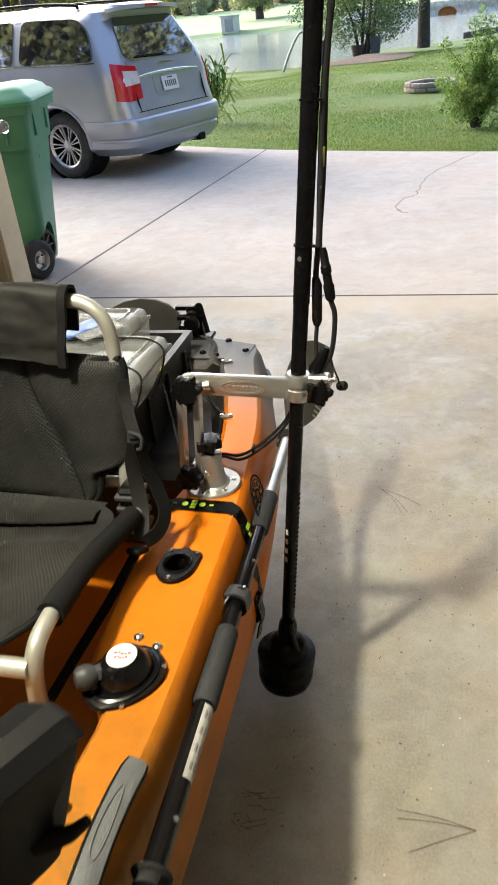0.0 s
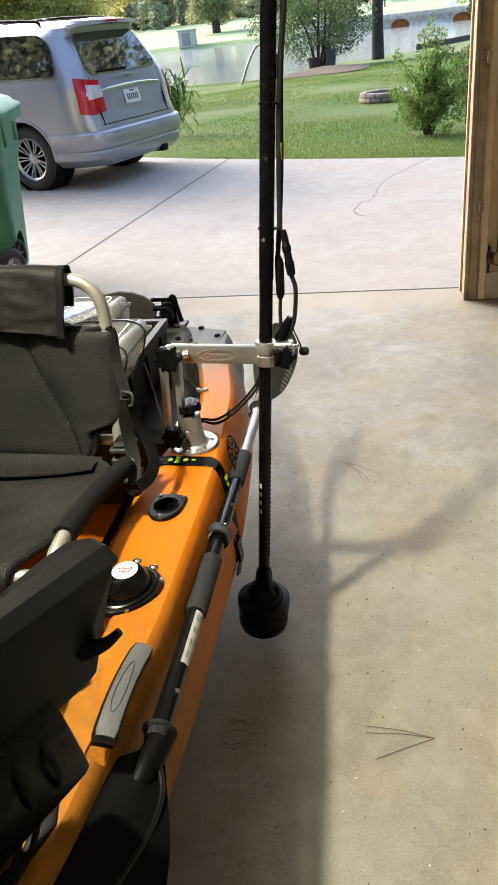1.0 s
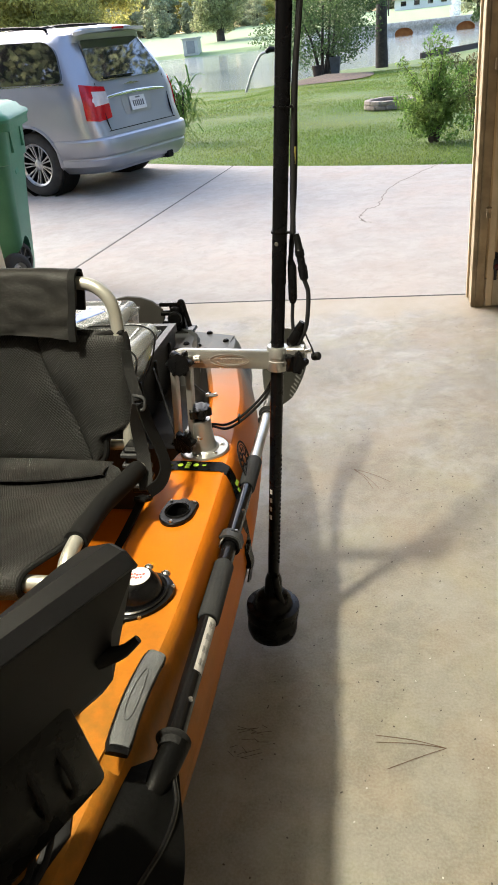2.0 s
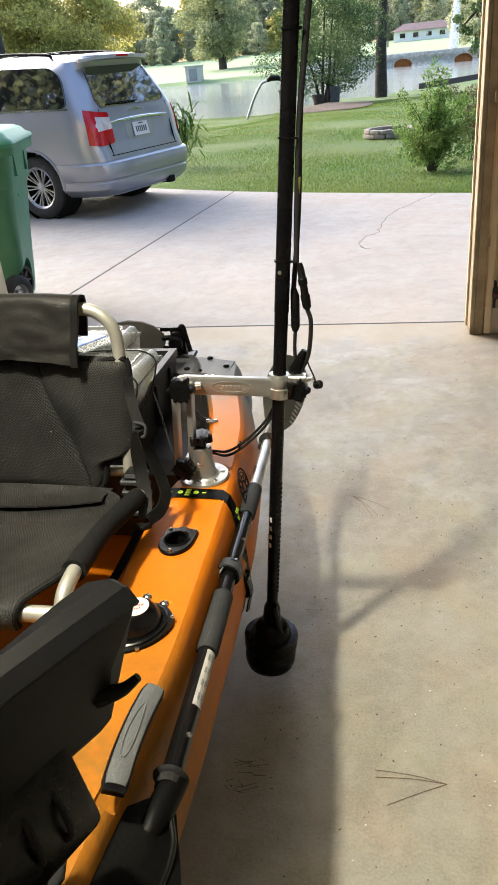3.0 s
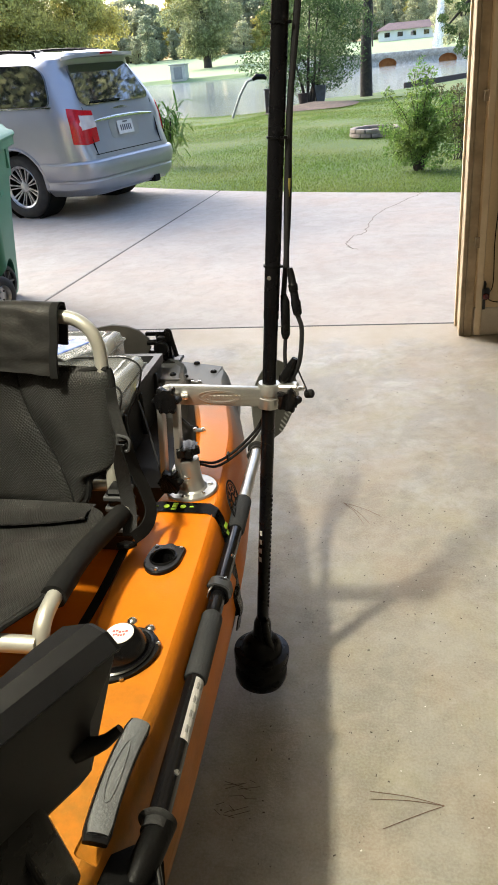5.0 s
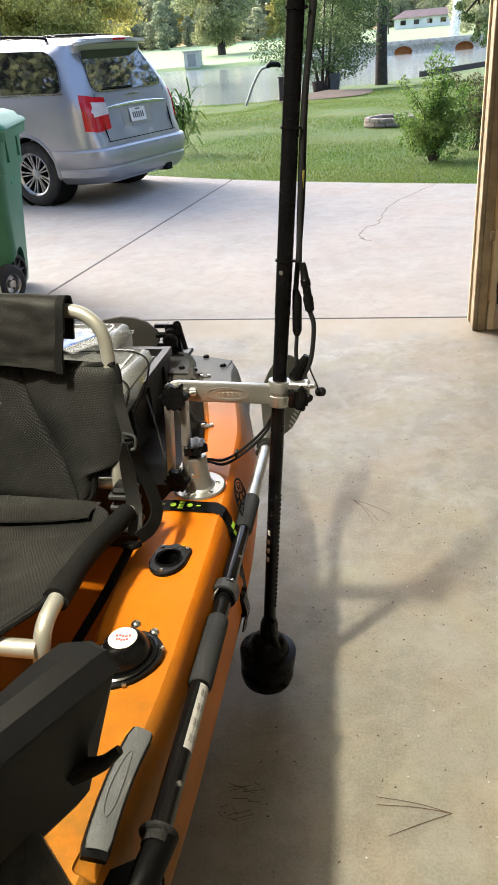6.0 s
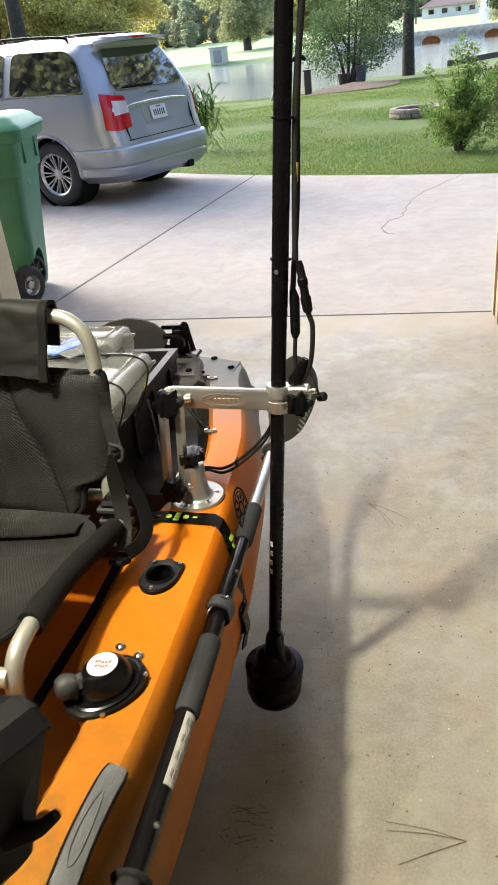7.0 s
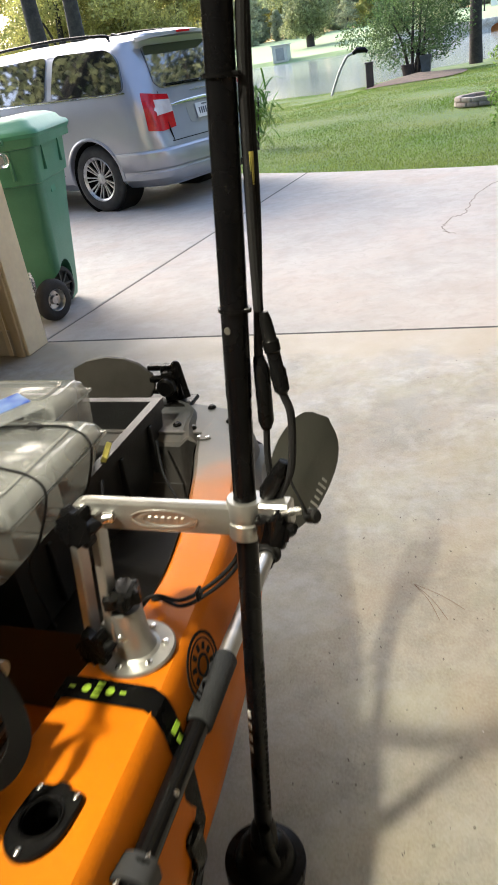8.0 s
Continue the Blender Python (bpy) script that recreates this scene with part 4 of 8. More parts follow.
part("sticker", prism(B(), oval(0.0225, 0.0215, 32), 0.0012, stm), M_WHITE, dome, "white round sticker with red print bars")
for i, (w, y) in enumerate(((0.026, 0.0035), (0.020, -0.004))):
    bm = B()
    for k in range(5):
        rbox(bm, (w / 6.4, 0.0042 - 0.001 * (k % 2), 0.0006), stm @ pose((k - 2) * w / 5, y + 0.0012 * math.sin(2 * k), 0.0014, 0, 0, 8), 0)
    part("print", bm, M_RED, dome)
k0 = km @ Vector((0.0, 0.0, 0.0285))
k1 = k0 + Vector((-0.036, -0.030, 0.006))
part("hex_neck", rod(B(), k0, k0 + (k1 - k0) * 0.8, 0.0150, 0.0125, 6), M_DGREY, dome, "dark grey hexagonal neck")
part("ball_knob", lathe(B(), [(0.0, 0), (0.009, 0.001), (0.0155, 0.008), (0.0185, 0.017), (0.0175, 0.026), (0.0125, 0.033), (0.0, 0.036)], axis_pose(k0 + (k1 - k0) * 0.70, k1), 24), M_DGREY, dome, "dark grey ball knob")
for x, y in ((0.030, 0.050), (-0.044, -0.030), (0.044, -0.034)):
    part("screw", lathe(B(), [(0.0, 0.009), (0.004, 0.009), (0.0036, 0.012), (0.0, 0.0128)], km @ Matrix.Translation((x, y, 0)), 10), M_STEEL, dome)

# loose deck screws, eyelets and stern plate bolts
for x, y in ((-0.243, 0.772), (-0.279, 0.788)):
    part("deck_screw", lathe(B(), [(0.0, 0), (0.009, 0), (0.008, 0.003), (0.004, 0.006), (0.0, 0.0065)], Matrix.Translation((x, y, deck_z(y) + 0.0015)), 16), M_STEEL, kayak)
for x, y in ((-0.415, 2.022), (-0.488, 2.095), (-0.50, 1.985), (-0.545, 2.0)):
    part("stern_bolt", lathe(B(), [(0.0, 0), (0.011, 0), (0.0105, 0.005), (0.006, 0.009), (0.0, 0.0095)], Matrix.Translation((x, y, 0.586)), 14), M_BLACK, kayak)
part("stern_plate", prism(B(), [(-0.40, 1.965), (-0.395, 2.07), (-0.53, 2.112), (-0.73, 2.112), (-0.865, 2.07), (-0.86, 1.965)], 0.004, Matrix.Translation((0, 0, 0.5835)), 0.0015, 1), M_HULL, kayak, "grey bolted stern deck plate")
for x, y in ((-0.352, 1.565), (-0.45, 1.93)):
    e = part("pad_eye", prism(B(), oval(0.018, 0.008, 20), 0.004, Matrix.Translation((x, y, deck_z(y) + 0.001)), 0.001, 1), M_RUDDER, kayak)
    for d in (-0.011, 0.011):
        part("screw", lathe(B(), [(0.0, 0.004), (0.005, 0.004), (0.0045, 0.007), (0.0, 0.008)], Matrix.Translation((x + d, y, deck_z(y) + 0.001)), 12), M_STEEL, e)
# hull badge: dark ring print on the flank
hb = axis_pose((-0.203, 1.262, 0.592), (0.4, 1.36, 0.79), (0, 1, 0))
bm = B()
for r0, r1 in ((0.036, 0.040), (0.030, 0.032), (0.010, 0.014)):
    lathe(bm, [(r0, 0.0), (r1, 0.0), (r1, 0.0012), (r0, 0.0012), (r0, 0.0)], hb @ Matrix.Diagonal((1.5, 1.05, 1, 1)), 32)
for k in range(10):
    a = 2 * math.pi * k / 10
    rbox(bm, (0.009, 0.006, 0.001), hb @ Matrix.Diagonal((1.5, 1.05, 1, 1)) @ pose(0.022 * math.cos(a), 0.022 * math.sin(a), 0.0006, 0, 0, math.degrees(a)), 0)
part("hull_badge", bm, M_UNDER, kayak, "dark round badge printed on the flank")
# footwell rail bracket with bolt
bm = prism(B(), [(-0.03, -0.075), (0.02, -0.075), (0.034, -0.03), (0.03, 0.03), (0.012, 0.055), (-0.02, 0.05), (-0.034, 0.0)], 0.016, pose(-0.245, 0.262, 0.664, 0, 0, -18), 0.005)
br = part("track_bracket", bm, M_FINDER, kayak, "dark bolted accessory bracket")
part("slot", prism(B(), oval(0.009, 0.026, 20), 0.002, pose(-0.245, 0.235, 0.6795, 0, 0, -20)), M_HULL, br)
part("bolt", lathe(B(), [(0.0, 0), (0.010, 0), (0.009, 0.006), (0.005, 0.008), (0.0, 0.0085)], Matrix.Translation((-0.236, 0.286, 0.6795)), 16), M_STEEL, br)
# rudder stowed across the stern
UP = Matrix(((1, 0, 0, 0), (0, 0, -1, 2.145), (0, 1, 0, 0), (0, 0, 0, 1)))
part("rudder_blade", prism(B(), [(-0.885, 0.60), (-0.84, 0.572), (-0.78, 0.565), (-0.72, 0.58), (-0.672, 0.60), (-0.655, 0.63), (-0.658, 0.662), (-0.69, 0.692), (-0.73, 0.708), (-0.78, 0.714), (-0.84, 0.704), (-0.885, 0.684), (-0.892, 0.65)], 0.011, UP, 0.004, 2), M_RUDDER, kayak, "dark grey rudder blade stowed flat across the stern")
bm = B()
box(bm, (-0.632, 2.13, 0.575), (-0.615, 2.165, 0.685), 0.006)
box(bm, (-0.606, 2.13, 0.56), (-0.584, 2.17, 0.690), 0.010)
box(bm, (-0.668, 2.135, 0.672), (-0.60, 2.155, 0.686), 0.003)
box(bm, (-0.668, 2.135, 0.606), (-0.585, 2.17, 0.620), 0.003)
sweep(bm, curve_pts([(-0.60, 2.15, 0.682), (-0.588, 2.15, 0.684), (-0.580, 2.145, 0.65), (-0.565, 2.13, 0.60)]), 0.008, 10)
box(bm, (-0.70, 2.10, 0.579), (-0.55, 2.17, 0.592), 0.004)
part("rudder_bracket", bm, M_BLACK, kayak, "black rudder pivot bracket")
part("rudder_hinge", lathe(box(B(), (-0.625, 2.115, 0.595), (-0.590, 2.165, 0.675), 0.008, 2), [(0.0, 0), (0.022, 0), (0.024, 0.006), (0.024, 0.022), (0.018, 0.028), (0.0, 0.028)], axis_pose((-0.607, 2.118, 0.640), (-0.60, 1.0, 0.70)), 20), M_BLACK, kayak, "black rudder hinge with a round boss")
part("rudder_pin", rod(B(), (-0.665, 2.14, 0.648), (-0.61, 2.145, 0.648), 0.010), M_BLACK, kayak)

# near-black sheet laid over the orange inside of the tank well
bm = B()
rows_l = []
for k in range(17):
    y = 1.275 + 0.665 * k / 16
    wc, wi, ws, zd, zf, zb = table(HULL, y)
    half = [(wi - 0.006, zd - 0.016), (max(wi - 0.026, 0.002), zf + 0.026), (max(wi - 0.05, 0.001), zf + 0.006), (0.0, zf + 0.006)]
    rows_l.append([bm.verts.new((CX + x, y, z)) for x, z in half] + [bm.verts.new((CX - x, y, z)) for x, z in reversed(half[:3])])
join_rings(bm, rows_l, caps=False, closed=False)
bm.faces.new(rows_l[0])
part("well_liner", bm, M_WELL, kayak, "dark sheet over the tank well behind the seat", 40)

# ---- kayak cart under the hull with its printed strap ----
cart = thing("kayak_cart", (CX, 1.02, 0.0), "black kayak cart with rubber wheels and a lime-printed strap", "kayak cart")
for s in (-1, 1):
    x = CX + s * 0.285
    wm = axis_pose((x - 0.03, 1.0, 0.135), (x + 1, 1.0, 0.135))
    wheel = part("wheel", lathe(B(), [(0.0, 0.012), (0.07, 0.012), (0.088, 0.0), (0.12, -0.004), (0.134, 0.008), (0.134, 0.052), (0.12, 0.064), (0.088, 0.06), (0.07, 0.048), (0.0, 0.048)], wm, 32), M_BLACK, cart)
    part("tyre", lathe(B(), [(0.118, -0.007), (0.130, -0.004), (0.1352, 0.01), (0.1352, 0.05), (0.130, 0.064), (0.118, 0.067), (0.118, -0.007)], wm, 32), M_RUBBER, wheel)
    bm = box(B(), (x - 0.11 * s - 0.05, 0.86, 0.205), (x - 0.11 * s + 0.05, 1.16, 0.236), 0.012, 2)
    part("pad", bm, M_RUBBER, cart)
part("axle", rod(B(), (CX - 0.285, 1.0, 0.135), (CX + 0.285, 1.0, 0.135), 0.015), M_ALU, cart)
for s in (-1, 1):
    bm = box(B(), (CX + s * 0.19 - 0.02, 0.97, 0.12), (CX + s * 0.19 + 0.02, 1.03, 0.21), 0.006)
    part("beam", bm, M_BLACK, cart)


def strap_path():
    y = 1.155
    wc, wi, ws, zd, zf, zb = table(HULL, y)
    zm = zb + (zd - zb) * 0.5
    pts = [(ws * 0.84 + 0.004, 1.045, zb + (zm - zb) * 0.28 - 0.006), (ws * 0.97 + 0.004, 1.075, zm - 0.05), (ws + 0.004, 1.105, zm + 0.02), (wc + (ws - wc) * 0.62 + 0.004, 1.135, zd - 0.085), (wc + 0.016, 1.145, zd - 0.024), (wc + 0.005, 1.150, zd - 0.004), (wc - 0.012, y, zd + 0.004), (wc - 0.06, y, zd + 0.005), (wi + 0.02, y, zd + 0.006), (wi - 0.002, y, zd + 0.001), (wi - 0.014, y, zd - 0.05)]
    return [Vector((CX + x, yy, z)) for x, yy, z in pts]


bm = B()
sp = strap_path()
rows_s = []
for i, p in enumerate(sp):
    rows_s.append([bm.verts.new(p + Vector((0, d, 0))) for d in (-0.019, 0.019)])
for a, b in zip(rows_s, rows_s[1:]):
    bm.faces.new((a[0], a[1], b[1], b[0]))
bmesh.ops.solidify(bm, geom=bm.faces[:], thickness=0.0025)
strap = part("strap", bm, M_BLACK, cart, "black webbing strap over the deck with lime print")
zs = deck_z(1.155) + 0.0062
for k, (x, w, kind_) in enumerate(((-0.268, 0.010, 0), (-0.287, 0.0085, 1), (-0.305, 0.014, 2), (-0.323, 0.0085, 1), (-0.345, 0.010, 0))):
    bm = B()
    if kind_ == 1:
        lathe(bm, [(0.0, 0), (w * 0.75, 0), (w * 0.75, 0.001), (0.0, 0.001)], Matrix.Translation((x, 1.155, zs)), 16)
    else:
        for j in range(3 if kind_ == 2 else 1):
            rbox(bm, (w * (0.8 if kind_ == 2 else 0.9), 0.007 if kind_ == 2 else 0.004, 0.0008), pose(x, 1.155 + (j - (1 if kind_ == 2 else 0)) * 0.0095, zs + 0.0005), 0)
    part("print", bm, M_LIME, strap)
for k, t in enumerate((0.15, 0.42, 0.72)):
    p = sp[4] + (sp[3] - sp[4]) * t + Vector((0.006, 0, 0.003))
    part("print", rbox(B(), (0.008, 0.018 if k != 1 else 0.01, 0.001), axis_pose(p, p + Vector((0.85, 0, 0.5)), (0, 0, 1)), 0), M_LIME, strap)
part("buckle", box(B(), (CX + 0.448, 1.065, 0.42), (CX + 0.462, 1.105, 0.48), 0.006), M_BLACK, cart)
part("strap_tail", sweep(B(), curve_pts([(CX + 0.455, 1.085, 0.48), (CX + 0.466, 1.075, 0.44), (CX + 0.462, 1.065, 0.42), (CX + 0.459, 1.055, 0.40)]), 0.01, flat=(0.03, 0.003), up=(1, 0, 0)), M_BLACK, cart)

# ---- paddle lying along the gunwale ----
paddle = thing("paddle", (-0.16, 0.9, 0.6), "black kayak paddle with grey grips lying in clips on the gunwale", "paddle")
PA, PB = Vector((-0.146, 0.44, 0.614)), Vector((-0.2035, 1.52, 0.541))
pdir = (PB - PA).normalized()


def on_shaft(y):
    return PA + (PB - PA) * ((y - PA.y) / (PB.y - PA.y))


part("shaft", rod(B(), on_shaft(0.40), on_shaft(1.25), 0.0152, seg=20), M_BLACK_SATIN, paddle, "glossy black shaft")
part("shaft_sleeve", rod(B(), on_shaft(1.25), on_shaft(1.63), 0.0145, seg=20), M_ALU, paddle, "silver shaft section")
for a, b in ((0.722, 0.884), (1.180, 1.315)):
    part("grip", sweep(B(), [on_shaft(a), on_shaft(a + 0.004), on_shaft(b - 0.004), on_shaft(b)], [0.017, 0.0195, 0.0195, 0.017], 22), M_FOAM, paddle, "grey foam grip")
for y in (0.465, 1.595):
    m = axis_pose(on_shaft(y), on_shaft(y + 0.1))
    part("drip_ring", lathe(B(), [(0.0155, -0.014), (0.0185, -0.014), (0.0185, -0.001), (0.0235, 0.001), (0.0255, 0.0035), (0.0235, 0.006), (0.0185, 0.0075), (0.0155, 0.009), (0.0155, -0.014)], m, 26), M_RUBBER, paddle)
m = axis_pose(on_shaft(0.654), on_shaft(0.8), (1, 0.0, 0.8))
bm = B()
rings = []
for z in (-0.062, 0.062):
    rings.append([bm.verts.new(m @ Vector((0.0158 * math.cos(a), 0.0158 * math.sin(a), z))) for a in [radians(d) for d in range(-34, 40, 8)]])
join_rings(bm, rings, caps=False, closed=False)
bmesh.ops.solidify(bm, geom=bm.faces[:], thickness=-0.0006)
lab = part("sticker", bm, M_WHITE, paddle, "white paper label with grey print bars")
bm = B()
for k in range(4):
    for a in (-14, 4):
        rbox(bm, (0.0008, 0.0022, 0.013), m @ Matrix.Rotation(radians(a), 4, "Z") @ Matrix.Translation((0.0168, 0, -0.043 + k * 0.029)), 0)
part("print", bm, M_PRINT, lab)
for y in (0.537, 1.068):
    part("button", lathe(B(), [(0.0, 0.0145), (0.0042, 0.0145), (0.0038, 0.0175), (0.0, 0.0185)], axis_pose(on_shaft(y), on_shaft(y) + Vector((0.75, 0, 0.66))), 14), M_STEEL, paddle)
m = axis_pose(on_shaft(0.945), on_shaft(1.1))
part("clip", lathe(B(), [(0.0165, 0), (0.0225, 0), (0.0225, 0.03), (0.0165, 0.03), (0.0165, 0)], m, 22), M_BLACK, paddle, "black paddle clip")
bm = sweep(B(), curve_pts([on_shaft(0.955) + Vector((-0.036, 0, -0.012)), on_shaft(0.96) + Vector((-0.030, 0, 0.010)), on_shaft(0.965) + Vector((-0.006, 0, 0.0225)), on_shaft(0.965) + Vector((0.018, 0, 0.014)), on_shaft(0.96) + Vector((0.023, 0, -0.006))]), 0.01, flat=(0.004, 0.036), up=(0, 1, 0))
part("clip_band", bm, M_DGREY, paddle, "dark rubber clip band")
part("clip_cord", sweep(B(), curve_pts([on_shaft(0.925) + Vector((-0.02, 0, 0.004)), on_shaft(0.94) + Vector((-0.012, 0, 0.02)), on_shaft(0.965) + Vector((0.0, 0, 0.0195)), on_shaft(0.985) + Vector((0.012, 0, 0.016))]), 0.0018, 6), M_STEEL, paddle)


def blade(base, tip, wide, normal, label, mat=M_BLADE, neck=1.0):
    """A spooned blade from base to tip, asymmetric, with a central rib."""
    base, tip, nrm = Vector(base), Vector(tip), Vector(normal).normalized()
    d = tip - base
    L = d.length
    d.normalize()
    s = d.cross(nrm).normalized()
    nrm = s.cross(d)
    prof = [(0.0, 0.018, 0.018), (0.08, 0.026, 0.024), (0.2, 0.055, 0.042), (0.38, 0.085, 0.07), (0.6, 0.095, 0.086), (0.8, 0.086, 0.083), (0.93, 0.058, 0.062), (0.985, 0.026, 0.03), (1.0, 0.008, 0.01)]
    bm = B()
    grid = []
    for j in range(25):
        t = (j / 24) ** 0.9
        a, b = table(prof, t ** neck)
        row = []
        for k in range(9):
            u = -1 + 2 * k / 8
            w = (a if u > 0 else b) * u * wide / 0.18
            bow = -0.02 * math.sin(math.pi * t) + 0.010 * (1 - abs(u)) ** 2 * (1 - t) + 0.004 * (1 - u * u)
            row.append(bm.verts.new(base + d * (t * L) + s * w + nrm * bow))
        grid.append(row)
    for r0, r1 in zip(grid, grid[1:]):
        for k in range(8):
            bm.faces.new((r0[k], r0[k + 1], r1[k + 1], r1[k]))
    bmesh.ops.recalc_face_normals(bm, faces=bm.faces[:])
    bmesh.ops.solidify(bm, geom=bm.faces[:], thickness=0.005)
    b = part("blade", bm, mat, paddle, label, 50)
    part("blade_neck", sweep(B(), [base - d * 0.05, base + d * 0.012, base + d * 0.035 - nrm * 0.006, base + d * 0.06 - nrm * 0.016, base + d * 0.09 - nrm * 0.026], [0.0195, 0.0195, 0.018, 0.014, 0.008], 16), mat, b)
    return b, base, d, s, nrm, L


fb = blade(on_shaft(1.635), (-0.157, 1.945, 0.637), 0.150, (0.72, -0.52, 0.46), "dark olive-grey paddle blade with pale print")
bfar, bbase, bd, bs, bn_, bl = fb
bm = B()
for k in range(7):
    rbox(bm, (0.006, 0.013 + 0.004 * (k % 3), 0.0008), Matrix.Translation(bbase + bd * (bl * 0.30 + 0.016 * k) + bs * 0.052 + bn_ * 0.001) @ Matrix((bd, bs, bn_)).transposed().to_4x4(), 0)
part("print", bm, M_PRINT, bfar)
nb = blade(on_shaft(0.425), (-0.172, -0.03, 0.705), 0.205, (0.40, -0.12, 0.91), "matt black paddle blade", M_NEARBLADE, 0.72)
nbl, nbase, nd, ns, nn, nlen = nb
part("lip", sweep(B(), curve_pts([nbase + nd * (nlen * t) - ns * o + nn * h for t, o, h in ((0.03, 0.016, 0.004), (0.10, 0.034, 0.000), (0.20, 0.040, -0.008), (0.32, 0.034, -0.012), (0.50, 0.024, -0.014), (0.75, 0.014, -0.010))]), 0.0042, 10), M_BLACK_SATIN, nbl, "raised glossy lip along the blade")

# ---- pole mount on the gunwale ----
mount = thing("pole_mount", (-0.289, 1.240, 0.63), "bare aluminium pole mount with flange, links and black star knobs", "pole mount")
zf = deck_z(1.240) + 0.001
part("flange", lathe(B(), [(0.0, 0), (0.056, 0), (0.057, 0.004), (0.055, 0.008), (0.0, 0.008)], Matrix.Translation((-0.289, 1.240, zf)), 36), M_ALU, mount)
for k in range(6):
    a = radians(60 * k + 20)
    part("flange_screw", lathe(B(), [(0.0, 0.0075), (0.006, 0.0075), (0.0055, 0.010), (0.003, 0.011), (0.0, 0.011)], Matrix.Translation((-0.289 + 0.042 * math.cos(a), 1.240 + 0.042 * math.sin(a), zf)), 12), M_STEEL, mount)
part("post", lathe(B(), [(0.0, 0.006), (0.036, 0.0075), (0.031, 0.0115), (0.0275, 0.020), (0.0255, 0.034), (0.0242, 0.048), (0.0238, 0.078), (0.0222, 0.082), (0.0, 0.082)], Matrix.Translation((-0.289, 1.240, zf)), 30), M_ALU, mount, "turned aluminium post", 25)
top = zf + 0.083
knob_m = Matrix.Translation((-0.289, 1.240, top))
part("star_knob", prism(lathe(B(), [(0.0, -0.004), (0.012, -0.004), (0.013, 0.012), (0.0, 0.012)], knob_m, 18), star(0.0255, 6, 0.0040), 0.019, knob_m @ Matrix.Translation((0, 0, 0.010)), 0.005, 2), M_BLACK, mount, "black six-lobed knob")
# side block carrying the two upright link bars
part("side_block", box(B(), (-0.326, 1.222, zf + 0.022), (-0.308, 1.258, zf + 0.060), 0.003), M_ALU, mount)
LK0, LK1 = Vector((-0.326, 1.220, 0.672)), Vector((-0.317, 1.248, 0.853))
ax = (LK1 - LK0).normalized()
for dx in (-0.017, 0.017):
    m = axis_pose(LK0 + Vector((dx, 0.004, -0.02)), LK1 + Vector((dx, 0.004, 0.0)), (1, 0, 0))
    part("link_bar", rbox(B(), (0.0135, 0.025, 0.215), m @ Matrix.Translation((0, 0, 0.104)), 0.002), M_ALU, mount)
for c, r in ((LK0, 0.0265), (LK1, 0.0295)):
    m = axis_pose(c + Vector((0.004, -0.012, 0)), c + Vector((0.0, -1.0, 0.12)))
    part("star_knob", prism(B(), star(r - 0.004, 6, 0.0056), 0.022, m, 0.006, 2), M_BLACK, mount, "black six-lobed knob")
    part("bolt", rod(B(), c + Vector((0.03, 0.0, 0.0)), c + Vector((0.042, 0.004, 0.0)), 0.008, seg=12), M_STEEL, mount)
# boom from the upper knob to the pole clamp
BA, BB_ = Vector((-0.314, 1.262, 0.853)), Vector((-0.128, 1.288, 0.835))
m = axis_pose((BA + BB_) / 2, BB_, (0, 0, 1))
boom = part("boom", rbox(B(), (0.042, 0.020, (BB_ - BA).length + 0.01), m, 0.004, 2), M_ALU, mount, "flat aluminium boom with an embossed oval")
part("boom_head", lathe(B(), [(0.0, -0.012), (0.019, -0.012), (0.021, -0.009), (0.021, 0.009), (0.019, 0.012), (0.0, 0.012)], axis_pose(BA + Vector((-0.006, 0, -0.002)), BA + Vector((-0.006, -1, 0))), 24), M_ALU, boom)
flip = 1 if (m.to_3x3() @ Vector((0, 1, 0))).y > 0 else -1
em = m @ Matrix.Translation((0, -0.0102 * flip, 0.012)) @ Matrix.Rotation(radians(90 * flip), 4, "X")
bm = B()
lathe(bm, [(0.0105, -0.0004), (0.0125, -0.0004), (0.0125, 0.0012), (0.0105, 0.0012), (0.0105, -0.0004)], em @ Matrix.Diagonal((1, 3.0, 1, 1)), 36)
lathe(bm, [(0.0140, -0.0004), (0.0150, -0.0004), (0.0150, 0.0012), (0.0140, 0.0012), (0.0140, -0.0004)], em @ Matrix.Translation((0, 0.004, 0)) @ Matrix.Diagonal((1, 3.0, 1, 1)), 36)
for k in range(6):
    rbox(bm, (0.009, 0.0052, 0.0010), em @ Matrix.Translation((0, -0.022 + k * 0.0088, 0.0004)), 0.0005)
part("emblem", bm, M_ALU, boom, "embossed oval with bars")

# ---- the pole with its round transducer head ----
def pole_at(z):
    return Vector((-0.161 + 0.088 * (z - 0.25), 1.262 + 0.055 * (z - 0.25), z))


